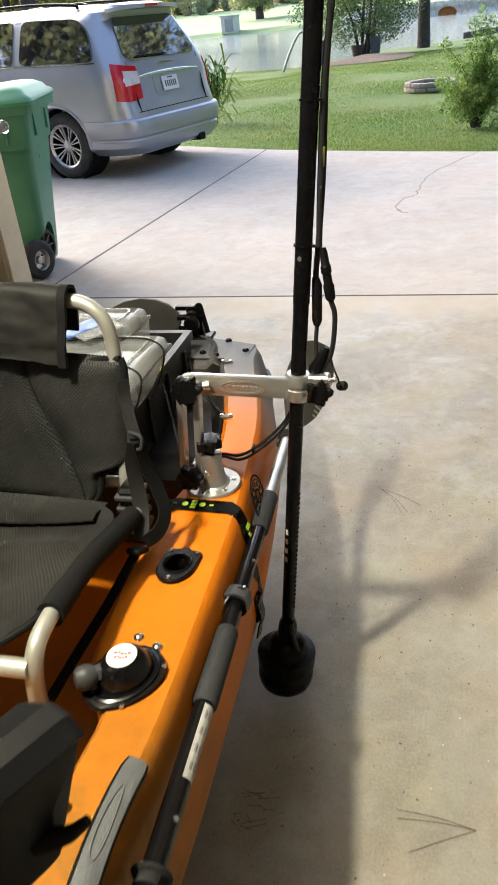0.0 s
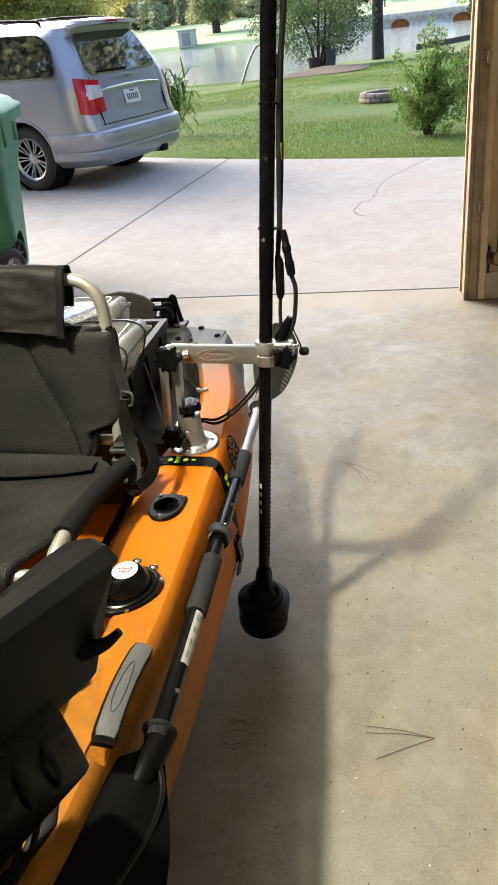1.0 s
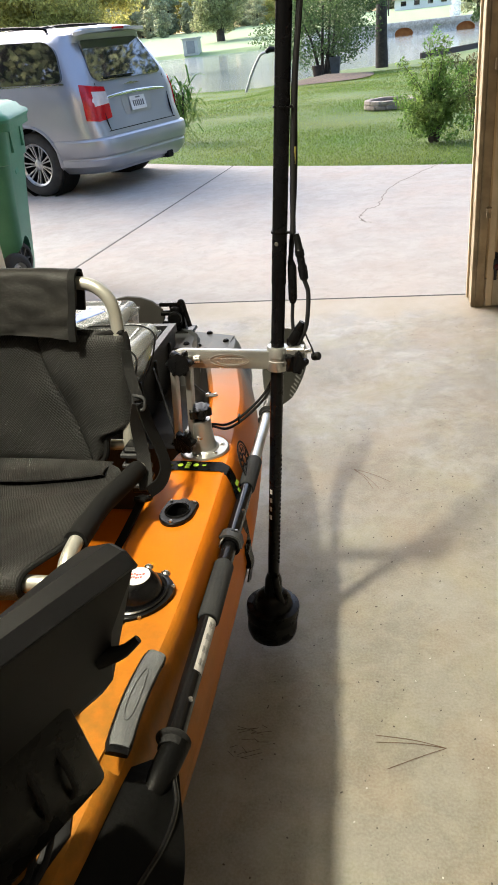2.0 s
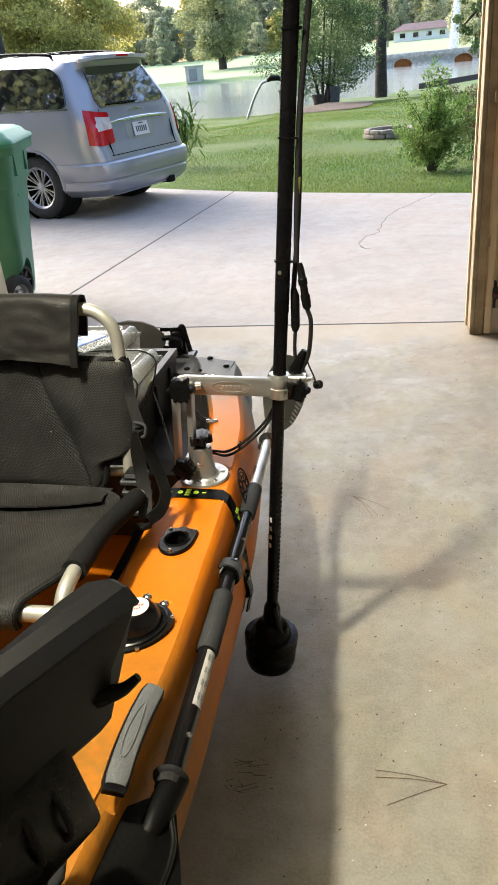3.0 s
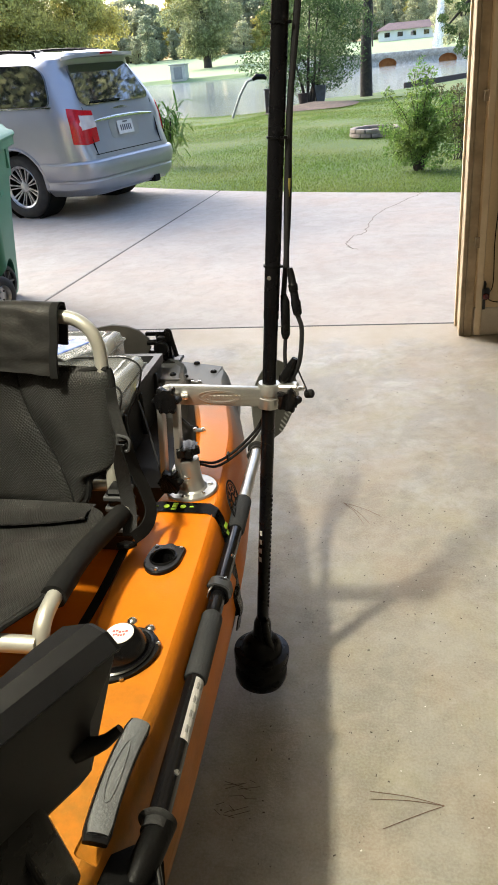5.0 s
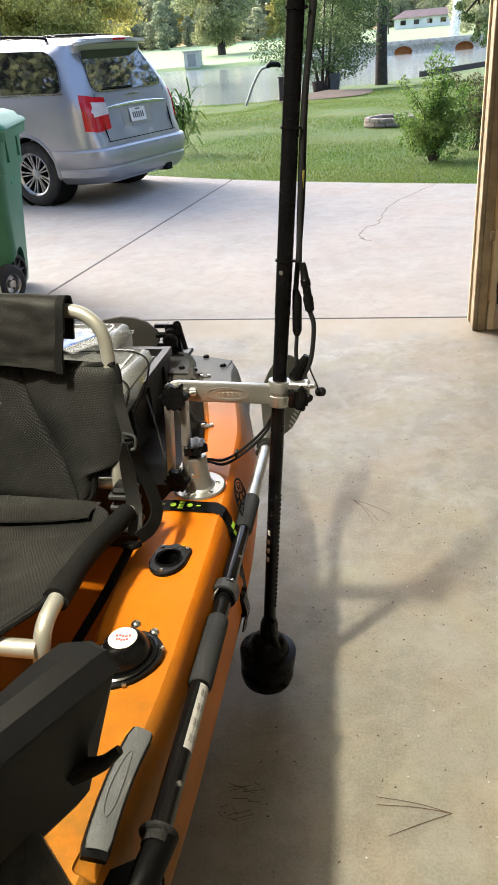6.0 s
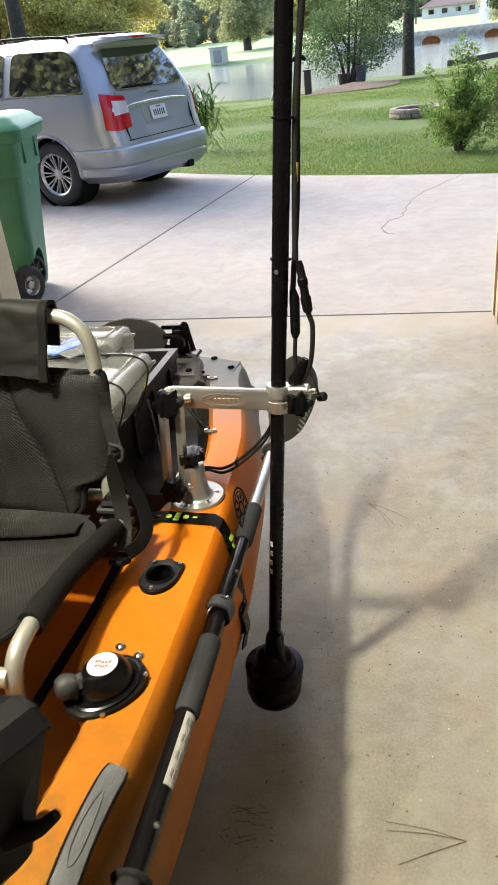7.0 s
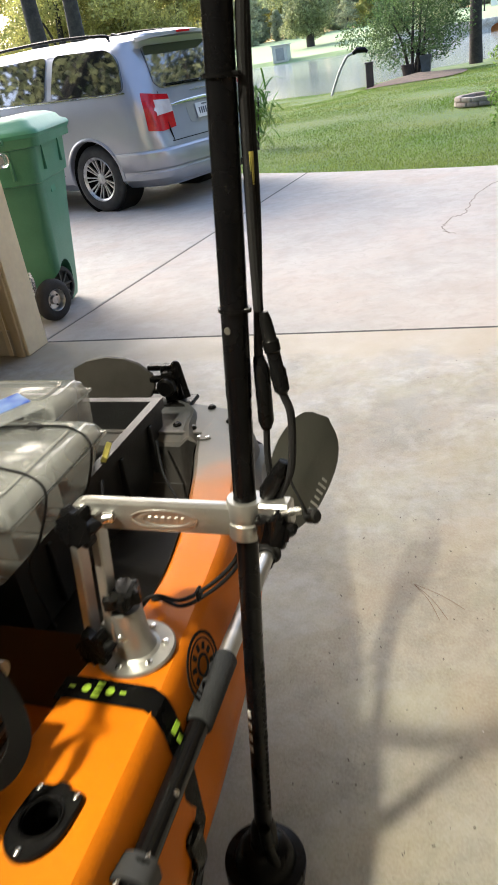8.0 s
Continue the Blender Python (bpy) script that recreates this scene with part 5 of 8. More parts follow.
pole = thing("transducer_pole", (-0.195, 1.235, 0.03), "long black sounder pole with cables and a round black head", "pole")
part("shaft", rod(B(), pole_at(0.21), pole_at(1.612), 0.0146, seg=24), M_CARBON, pole, "satin black tube")
part("upper_sleeve", rod(B(), pole_at(1.0), pole_at(1.605), 0.0154, seg=24), M_CARBON, pole)
part("cap", lathe(B(), [(0.0, 0), (0.0166, 0), (0.0166, 0.012), (0.014, 0.018), (0.0, 0.019)], axis_pose(pole_at(1.611), pole_at(1.9)), 22), M_BLACK, pole)
hm = axis_pose(pole_at(0.047), pole_at(1.0))
head = part("transducer_head", lathe(B(), [(0.0, 0.0), (0.048, 0.002), (0.061, 0.012), (0.066, 0.028), (0.066, 0.052), (0.061, 0.060), (0.061, 0.066), (0.068, 0.070), (0.070, 0.098), (0.069, 0.105), (0.052, 0.107), (0.047, 0.125), (0.038, 0.138), (0.027, 0.145), (0.0, 0.147)], hm, 40), M_BLACK, pole, "stepped round black head")
for k in range(4):
    a = radians(90 * k + 40)
    part("screw", lathe(B(), [(0.0, 0.1), (0.005, 0.1), (0.0045, 0.1055), (0.0, 0.106)], hm @ Matrix.Translation((0.057 * math.cos(a), 0.057 * math.sin(a), 0)), 10), M_STEEL, head)
part("collar", sweep(B(), [pole_at(0.17), pole_at(0.19), pole_at(0.235), pole_at(0.25)], [0.026, 0.024, 0.021, 0.0155], 22), M_BLACK, pole)
part("cable_boot", sweep(B(), curve_pts([pole_at(0.25) + Vector((0.006, -0.016, 0)), pole_at(0.20) + Vector((0.016, -0.02, 0)), pole_at(0.165) + Vector((0.03, -0.02, 0))]), [0.010] * 13, 12), M_BLACK, pole)
bm = B()
for k in range(26):
    z = 0.29 + k * 0.0122
    p = pole_at(z) + Vector((0.0142, -0.005, 0))
    rbox(bm, (0.004, 0.006, 0.005), Matrix.Translation(p), 0.0008)
part("tooth_strip", bm, M_BLACK, pole, "notched black strip")
bm = B()
for k in range(4):
    p = pole_at(0.50 - k * 0.024)
    rbox(bm, (0.002, 0.006, 0.012), Matrix.Translation(p + Vector((-0.0075, -0.0126, 0))) @ Matrix.Rotation(radians(60), 4, "Z"), 0)
part("print", bm, M_WHITE, pole)
part("sticker", lathe(B(), [(0.0, 0), (0.0044, 0), (0.0040, 0.0012), (0.0, 0.0012)], axis_pose(pole_at(1.085) + Vector((-0.004, -0.0148, 0)), pole_at(1.085) + Vector((-0.3, -1, 0))), 16), M_RUDDER, pole, "small grey dot sticker")
for z in (1.105, 1.335, 1.515):
    tie = lathe(B(), [(0.0155, -0.002), (0.0172, -0.002), (0.0172, 0.002), (0.0155, 0.002), (0.0155, -0.002)], axis_pose(pole_at(z), pole_at(z + 0.1)) @ Matrix.Diagonal((1.06, 1.04, 1, 1)), 24)
    rbox(tie, (0.008, 0.006, 0.005), Matrix.Translation(pole_at(z) + Vector((0.018, -0.006, 0))), 0.001)
    part("cable_tie", tie, M_BLACK, pole)
# clamp block belongs to the mount
CL = 0.836
clamp = part("pole_clamp", lathe(B(), [(0.0150, -0.027), (0.0225, -0.027), (0.0235, -0.025), (0.0235, -0.004), (0.0222, -0.003), (0.0222, 0.003), (0.0235, 0.004), (0.0235, 0.025), (0.0225, 0.027), (0.0150, 0.027), (0.0150, -0.027)], axis_pose(pole_at(CL), pole_at(1.0)), 32), M_ALU, mount, "split aluminium clamp collar")
part("clamp_ear", box(B(), (-0.088, 1.280, 0.826), (-0.046, 1.306, 0.862), 0.003), M_ALU, clamp)
km2 = axis_pose((-0.066, 1.281, 0.832), (-0.04, 0.9, 0.82))
part("star_knob", prism(B(), star(0.022, 5, 0.006), 0.017, km2, 0.005, 2), M_BLACK_SATIN, clamp, "black five-lobed knob")
part("bolt", rod(B(), (-0.064, 1.275, 0.853), (-0.032, 1.285, 0.855), 0.005, seg=10), M_STEEL, clamp)

# cables on the far side of the pole
cab = thing("pole_cable", (-0.05, 1.40, 1.2), "black sounder cables with inline connectors tied to the pole", "cable")
off = Vector((0.0215, 0.004, 0))
part("cable", sweep(B(), curve_pts([pole_at(1.628) + Vector((-0.004, 0, 0.0)), pole_at(1.643) + Vector((0.006, 0, 0)), pole_at(1.645) + Vector((0.022, 0, 0)), pole_at(1.615) + off * 1.5, pole_at(1.5) + off * 1.3, pole_at(1.36) + off, pole_at(1.2) + off * 1.1, pole_at(1.1) + off * 1.25]), 0.0058, 10), M_CORD, cab)
part("cable", sweep(B(), curve_pts([pole_at(1.628) + Vector((-0.007, 0.006, 0)), pole_at(1.638) + Vector((0.006, 0.006, 0)), pole_at(1.632) + Vector((0.022, 0.006, 0)), pole_at(1.58) + Vector((0.03, 0.01, 0)), pole_at(1.5) + Vector((0.025, 0.014, 0)), pole_at(1.36) + Vector((0.022, 0.016, 0)), pole_at(1.2) + Vector((0.026, 0.014, 0)), pole_at(1.03) + Vector((0.022, 0.012, 0))]), 0.0052, 10), M_CORD, cab)
part("yellow_tag", rod(B(), pole_at(1.264) + off * 1.08, pole_at(1.232) + off * 1.08, 0.0054, seg=12), M_YELLOW, cab, "short yellow cable marker")
c0, c1 = pole_at(1.1) + Vector((0.034, 0, 0)), pole_at(1.005) + Vector((0.055, -0.004, 0))
part("connector", sweep(B(), [c0, c0 + (c1 - c0) * 0.1, c0 + (c1 - c0) * 0.32, c0 + (c1 - c0) * 0.34, c0 + (c1 - c0) * 0.46, c0 + (c1 - c0) * 0.48, c0 + (c1 - c0) * 0.66, c0 + (c1 - c0) * 0.7, c0 + (c1 - c0) * 0.95, c1], [0.005, 0.007, 0.008, 0.0095, 0.0095, 0.008, 0.008, 0.010, 0.009, 0.005], 16), M_BLACK, cab, "ribbed black inline connector")
part("cable", sweep(B(), curve_pts([c1, c1 + Vector((0.006, 0, -0.03)), pole_at(0.91) + Vector((0.062, 0.0, 0)), pole_at(0.875) + Vector((0.05, 0.004, 0)), pole_at(0.86) + Vector((0.042, 0.006, 0))]), 0.0048, 10), M_CORD, cab)
part("connector", sweep(B(), [pole_at(1.045) + Vector((0.022, 0.012, 0)), pole_at(1.03) + Vector((0.026, 0.01, 0)), pole_at(0.965) + Vector((0.030, 0.008, 0)), pole_at(0.955) + Vector((0.030, 0.008, 0))], [0.006, 0.0095, 0.0095, 0.006], 14), M_BLACK, cab)
part("cable", sweep(B(), curve_pts([pole_at(0.96) + Vector((0.030, 0.008, 0)), pole_at(0.92) + Vector((0.03, 0.008, 0)), pole_at(0.885) + Vector((0.034, 0.006, 0))]), 0.0042, 8), M_CORD, cab)
part("boot", sweep(B(), [pole_at(0.915) + Vector((0.052, 0.002, 0)), pole_at(0.90) + Vector((0.046, 0.002, 0)), pole_at(0.87) + Vector((0.03, 0.004, 0)), pole_at(0.862) + Vector((0.026, 0.004, 0))], [0.006, 0.010, 0.012, 0.008], 12), M_BLACK, cab)
part("plug_cord", sweep(B(), curve_pts([pole_at(0.912) + Vector((0.054, 0.002, 0)), pole_at(0.885) + Vector((0.062, 0, 0)), pole_at(0.850) + Vector((0.078, 0, 0)), (-0.035, 1.312, 0.830), (-0.027, 1.308, 0.8305)]), 0.0018, 8), M_CORD, cab)
part("plug", lathe(B(), [(0.0, 0), (0.0085, 0), (0.0095, 0.004), (0.0095, 0.014), (0.007, 0.017), (0.0, 0.017)], axis_pose((-0.032, 1.308, 0.831), (0.2, 1.2, 0.9)), 16), M_RUBBER, cab, "small black dust plug")
# the pair of cables from the pole back along the hull
for d in (0.0, 0.011):
    part("cable", sweep(B(), curve_pts([pole_at(0.80) + Vector((-0.004, 0.022, -d)), pole_at(0.745) + Vector((-0.03, 0.015, -d)), (-0.21, 1.33, 0.675 - d), (-0.255, 1.33, 0.648 - d), (-0.30, 1.345, 0.64 - d * 0.6), (-0.345, 1.37, 0.60 - d), (-0.39, 1.40, 0.52)]), 0.0032, 8), M_CORD, cab)
part("cable_tie", rbox(B(), (0.005, 0.016, 0.02), Matrix.Translation((-0.222, 1.332, 0.663)), 0.001), M_BLACK, cab)

# ---- seat ----
SX = -0.655
seat = thing("kayak_chair", (SX, 0.9, 0.45), "dark grey mesh and canvas kayak chair on champagne tubes", "chair")
SEAM = [(0.690, 0.174), (0.733, 0.167), (0.794, 0.144), (0.848, 0.115), (0.901, 0.092), (0.947, 0.081), (0.995, 0.079)]
BACK_HALF = [(0.692, 0.165), (0.700, 0.180), (0.712, 0.202), (0.735, 0.211), (0.755, 0.214), (0.768, 0.228), (0.778, 0.258), (0.790, 0.276), (0.83, 0.279), (0.88, 0.281), (0.93, 0.282), (0.962, 0.281), (0.976, 0.276)]


def padded(name, nu, nv, at, thick, material, parent, label, angle=60):
    """A padded sheet: at(u, v) gives its front face for u in -1..1 and v in 0..1."""
    bm = B()
    grid = [[bm.verts.new(at(-1 + 2 * i / nu, j / nv)) for i in range(nu + 1)] for j in range(nv + 1)]
    for a, b in zip(grid, grid[1:]):
        for k in range(nu):
            bm.faces.new((a[k], a[k + 1], b[k + 1], b[k]))
    bm.normal_update()
    bm.faces.ensure_lookup_table()
    mid = bm.faces[len(bm.faces) // 3].normal
    flip = mid.y > 0.3 or (abs(mid.y) <= 0.3 and mid.z < 0)
    if flip:
        bmesh.ops.reverse_faces(bm, faces=bm.faces[:])
        bm.normal_update()
    rear = [[bm.verts.new(v.co - v.normal * thick) for v in row] for row in grid]
    for a, b in zip(rear, rear[1:]):
        for k in range(nu):
            q = (a[k], b[k], b[k + 1], a[k + 1])
            bm.faces.new(q[::-1] if flip else q)
    rim = lambda g: g[0] + [r[-1] for r in g[1:]] + g[-1][-2::-1] + [r[0] for r in g[-2:0:-1]]
    ra, rb = rim(grid), rim(rear)
    for k in range(len(ra)):
        q = (ra[k], rb[k], rb[(k + 1) % len(ra)], ra[(k + 1) % len(ra)])
        bm.faces.new(q if flip else q[::-1])
    bm.normal_update()
    return part(name, bm, material, parent, label, angle)


def back_y(z):
    return 1.047 + (z - 0.70) * 0.193


def back_face(u, v):
    """Front of the backrest: padded panels between the two curved seams, drawn in at the seams and the rim."""
    z = 0.692 + 0.284 * v
    half = table(BACK_HALF, z)[0]
    x = half * u
    d = abs(abs(x) - table(SEAM, z)[0])
    edge = min(half - abs(x), 0.976 - z, z - 0.692)
    y = back_y(z) + 0.020 * (1 - u * u)
    y += 0.007 * math.exp(-(d / 0.006) ** 2) - 0.009 * min(1.0, d / 0.05) * smooth01(edge / 0.03)
    y += 0.012 * (1 - smooth01(edge / 0.014))
    y += 0.004 * noise.noise((x * 14, z * 9, 3.1)) + 0.0015 * noise.noise((x * 40, z * 22, 7.7))
    return (SX + x, y, z)


back = padded("backrest", 84, 64, back_face, 0.024, M_MESH, seat, "padded dark mesh backrest with curved seams")
for s in (-1, 1):
    part("seam", sweep(B(), [Vector((SX + s * q, back_face(s * q / table(BACK_HALF, z)[0], (z - 0.692) / 0.284)[1] - 0.0015, z)) for z in [0.70 + 0.272 * k / 30 for k in range(31)] for q in (table(SEAM, z)[0] + 0.004,)], 0.0021, 6), M_PIPING, back, "stitched dark seam")
    rim_pts = [Vector((SX + s * table(BACK_HALF, z)[0], back_y(z) + 0.010, z)) for z in [0.694 + 0.28 * k / 48 for k in range(49)]]
    part("binding", sweep(B(), rim_pts, 0.0062, 8), M_PIPING, back, "black bound edge")
part("binding", sweep(B(), [(SX + x, back_y(0.694) + 0.020 * (1 - (x / 0.17) ** 2) + 0.004, 0.693 + 0.003 * math.sin(x * 30)) for x in [-0.168 + 0.336 * k / 24 for k in range(25)]], 0.0062, 8), M_PIPING, back, "black bound edge")
part("binding", sweep(B(), [(SX + x, back_y(0.976) + 0.020 * (1 - (x / 0.28) ** 2) + 0.008, 0.974 - 0.010 * math.exp(-((abs(x) - 0.205) / 0.03) ** 2)) for x in [-0.276 + 0.552 * k / 36 for k in range(37)]], 0.0055, 8), M_PIPING, back, "black bound edge")
for s in (-1, 1):
    part("rivet", lathe(B(), [(0.0, 0), (0.008, 0), (0.0075, 0.002), (0.004, 0.0034), (0.0, 0.0036)], axis_pose((SX + s * 0.283, 1.088, 0.924), (SX + s * 0.40, 1.0, 0.95)), 16), M_DGREY, back)

HEAD = [(0.0, 0.968, 1.092), (0.16, 0.990, 1.096), (0.42, 1.040, 1.106), (0.62, 1.078, 1.114), (0.70, 1.091, 1.120), (0.76, 1.097, 1.131), (0.82, 1.096, 1.145), (0.88, 1.084, 1.156), (1.0, 1.010, 1.156)]


def head_face(u, v):
    z, y = table(HEAD, v)
    half = 0.187 + 0.012 * smooth01((z - 0.98) / 0.10)
    w = 0.0050 * noise.noise((u * 2.2, v * 4.0, 1.7)) + 0.0025 * noise.noise((u * 7, v * 9, 4.2))
    sag = 0.010 * (1 - u * u) * (1 - smooth01((z - 0.978) / 0.05)) * -1
    return (SX + half * u, y - 0.008 * u * u + (w if v < 0.68 else 0.3 * w), z + (0.014 * (1 - u * u) if v < 0.2 else 0.006 * (1 - u * u)) + sag * 0.2 + 0.002 * noise.noise((u * 3, 0.0, v * 3)))


head_pad = padded("head_panel", 48, 40, head_face, 0.005, M_CANVAS, seat, "dark canvas sleeve over the top tube")
for s in (-1, 1):
    part("edge_fold", sweep(B(), curve_pts([Vector(head_face(s, v)) + Vector((-s * 0.006, -0.0025, 0)) for v in (0.0, 0.2, 0.42, 0.6, 0.70, 0.78, 0.86)], 4), 0.01, flat=(0.015, 0.004), up=(0, 1, 0.2)), M_PIPING, head_pad, "black folded edge strip")
    part("back_tube", sweep(B(), curve_pts([(SX + s * 0.13, 1.130, 1.071), (SX + s * 0.196, 1.129, 1.071), (SX + s * 0.232, 1.127, 1.060), (SX + s * 0.256, 1.124, 1.030), (SX + s * 0.2625, 1.118, 0.975), (SX + s * 0.262, 1.098, 0.85), (SX + s * 0.262, 1.07, 0.76), (SX + s * 0.262, 1.055, 0.67)], 8), 0.0128, 16), M_TUBE, seat, "champagne aluminium tube")

# seat sling: sides held up by the padded tubes, front edge wrapped round the cross tube, corners cut away
PAN = [  # v, y, side height, half width
    (0.0, 1.035, 0.716, 0.215), (0.08, 0.995, 0.722, 0.262), (0.2, 0.935, 0.734, 0.286), (0.4, 0.845, 0.750, 0.284), (0.6, 0.755, 0.764, 0.286), (0.70, 0.705, 0.771, 0.288), (0.76, 0.675, 0.774, 0.281), (0.82, 0.650, 0.772, 0.262), (0.88, 0.628, 0.767, 0.243), (0.93, 0.612, 0.758, 0.238), (0.97, 0.607, 0.742, 0.237), (1.0, 0.614, 0.728, 0.237)]


def pan_face(u, v):
    y, z, half = table(PAN, v)
    sag = 0.030 * (1 - abs(u) ** 2.2) * smooth01((1.0 - v) / 0.3 + 0.15)
    wr = 0.003 * noise.noise((u * 3, v * 5, 9.0)) + 0.0015 * noise.noise((u * 9, v * 12, 2.0))
    ridge = 0.004 * math.exp(-((v - 0.24 - 0.10 * (1 - u) * 0.5) / 0.02) ** 2) * (1 if u < 0.8 else 0)
    return (SX + half * u, y, z - sag + wr - ridge)


pan = padded("seat_pan", 60, 60, pan_face, 0.007, M_SLING, seat, "sagging woven seat sling")
for s in (-1, 1):
    part("binding", sweep(B(), [Vector(pan_face(s, 0.66 + 0.34 * k / 24)) + Vector((0, 0, 0.001)) for k in range(25)], 0.0055, 8), M_PIPING, pan, "black bound edge of the corner cut-out")
    part("seam", sweep(B(), [Vector(pan_face(s * (0.86 - 0.02 * k / 14), 0.20 + 0.52 * k / 14)) + Vector((0, 0, 0.001)) for k in range(15)], 0.0016, 6), M_PIPING, pan)
part("seam", sweep(B(), [Vector(pan_face(u, 0.24 + 0.05 * (1 - u))) + Vector((0, 0, 0.0035)) for u in [-0.84 + 1.7 * k / 30 for k in range(31)]], 0.0016, 6), M_PIPING, pan)
bm = B()
rows_f = []
for k in range(41):
    u = -1 + 2 * k / 40
    x = SX + 0.232 * u
    rows_f.append([bm.verts.new(p) for p in ((x, 1.036 + 0.012 * (1 - u * u), 0.716), (x, 1.020 + 0.010 * (1 - u * u), 0.718 - 0.010 * (1 - u * u)), (x, 0.990, 0.727 - 0.018 * (1 - u * u)), (x + 0.010 * u, 0.957, 0.737 - 0.022 * (1 - abs(u) ** 2.2) + 0.0012 * (k % 2)))])
for a, b in zip(rows_f, rows_f[1:]):
    for q in range(3):
        bm.faces.new((a[q], b[q], b[q + 1], a[q + 1]))
bmesh.ops.recalc_face_normals(bm, faces=bm.faces[:])
bmesh.ops.solidify(bm, geom=bm.faces[:], thickness=-0.003)
part("back_flap", bm, M_SLING, seat, "ribbed fabric flap below the backrest")
for s in (-1, 1):
    part("side_tube", sweep(B(), curve_pts([(SX + s * 0.306, 0.982, 0.735), (SX + s * 0.303, 0.955, 0.738), (SX + s * 0.298, 0.914, 0.742), (SX + s * 0.292, 0.842, 0.752), (SX + s * 0.296, 0.756, 0.765), (SX + s * 0.300, 0.700, 0.772)]), [0.019] * 24 + [0.0205] * 7, 14), M_PIPING, seat, "padded black side tube")
    part("side_tip", rod(B(), (SX + s * 0.306, 0.978, 0.735), (SX + s * 0.310, 1.008, 0.732), 0.0125), M_TUBE, seat)
    part("front_leg", sweep(B(), curve_pts([(SX + s * 0.299, 0.73, 0.770), (SX + s * 0.302, 0.685, 0.773), (SX + s * 0.303, 0.652, 0.766), (SX + s * 0.302, 0.634, 0.742), (SX + s * 0.298, 0.628, 0.70), (SX + s * 0.290, 0.628, 0.60)], 8), 0.0128, 16), M_TUBE, seat, "champagne aluminium corner leg")
    for dx in (-0.018, 0.022):
        part("leg_bolt", lathe(B(), [(0.0, 0), (0.0085, 0), (0.0085, 0.006), (0.006, 0.010), (0.0, 0.0105)], axis_pose((SX + s * (0.293 + dx), 0.618, 0.655), (SX + s * (0.293 + dx * 2), 0.4, 0.70)), 14), M_STEEL, seat)
    hx = SX + s * 0.285
    part("hinge", box(B(), (hx - 0.019, 1.012, 0.655), (hx + 0.019, 1.055, 0.765), 0.006), M_BLACK, seat, "black ribbed hinge block")
    for k in range(4):
        part("hinge_plate", box(B(), (hx - 0.023, 1.007, 0.672 + 0.024 * k), (hx + 0.023, 1.058, 0.682 + 0.024 * k), 0.002), M_DGREY, seat)
part("front_bar", rod(B(), (SX - 0.30, 0.628, 0.744), (SX + 0.30, 0.628, 0.744), 0.0135), M_TUBE, seat, "champagne aluminium cross tube")
part("rear_bar", rod(B(), (SX - 0.275, 1.092, 0.728), (SX + 0.275, 1.092, 0.728), 0.0115), M_TUBE, seat)
for s in (-1, 1):
    part("strap", sweep(B(), curve_pts([(SX + s * 0.284, 1.085, 0.945), (SX + s * 0.288, 1.074, 0.915), (SX + s * 0.300, 1.052, 0.89), (SX + s * 0.318, 1.024, 0.866)]), 0.01, flat=(0.022, 0.003), up=(s * 0.7, -0.7, 0)), M_WEB, seat, "grey webbing back strap")
    part("strap_buckle", sweep(B(), curve_pts([(SX + s * 0.306, 1.028, 0.876), (SX + s * 0.330, 1.020, 0.872), (SX + s * 0.328, 1.014, 0.852), (SX + s * 0.308, 1.020, 0.854), (SX + s * 0.306, 1.028, 0.876)]), 0.003, 6), M_DGREY, seat)
    part("strap", sweep(B(), curve_pts([(SX + s * 0.318, 1.018, 0.862), (SX + s * 0.309, 1.014, 0.825), (SX + s * 0.310, 1.010, 0.780), (SX + s * 0.318, 0.992, 0.738), (SX + s * 0.326, 0.955, 0.704)]), 0.01, flat=(0.026, 0.003), up=(s * 0.5, -0.85, 0)), M_WEB, seat, "grey webbing strap hanging to the deck")
    part("strap", sweep(B(), curve_pts([(SX + s * 0.322, 1.022, 0.862), (SX + s * 0.330, 1.022, 0.81), (SX + s * 0.346, 1.018, 0.762), (SX + s * 0.356, 1.003, 0.728), (SX + s * 0.350, 0.978, 0.708), (SX + s * 0.332, 0.955, 0.700)]), 0.01, flat=(0.026, 0.003), up=(s * 0.9, -0.4, 0)), M_PIPING, seat, "black webbing strap loop")
    part("strap_buckle", rbox(B(), (0.028, 0.034, 0.010), pose(SX + s * 0.324, 0.938, 0.696, -25, 0, -8 * s), 0.003), M_BLACK, seat)
    part("strap", sweep(B(), curve_pts([(SX + s * 0.323, 0.945, 0.696), (SX + s * 0.308, 0.91, 0.670), (SX + s * 0.290, 0.86, 0.640), (SX + s * 0.274, 0.78, 0.620), (SX + s * 0.268, 0.68, 0.615)]), 0.01, flat=(0.018, 0.003)), M_PIPING, seat, "black webbing strap along the well")

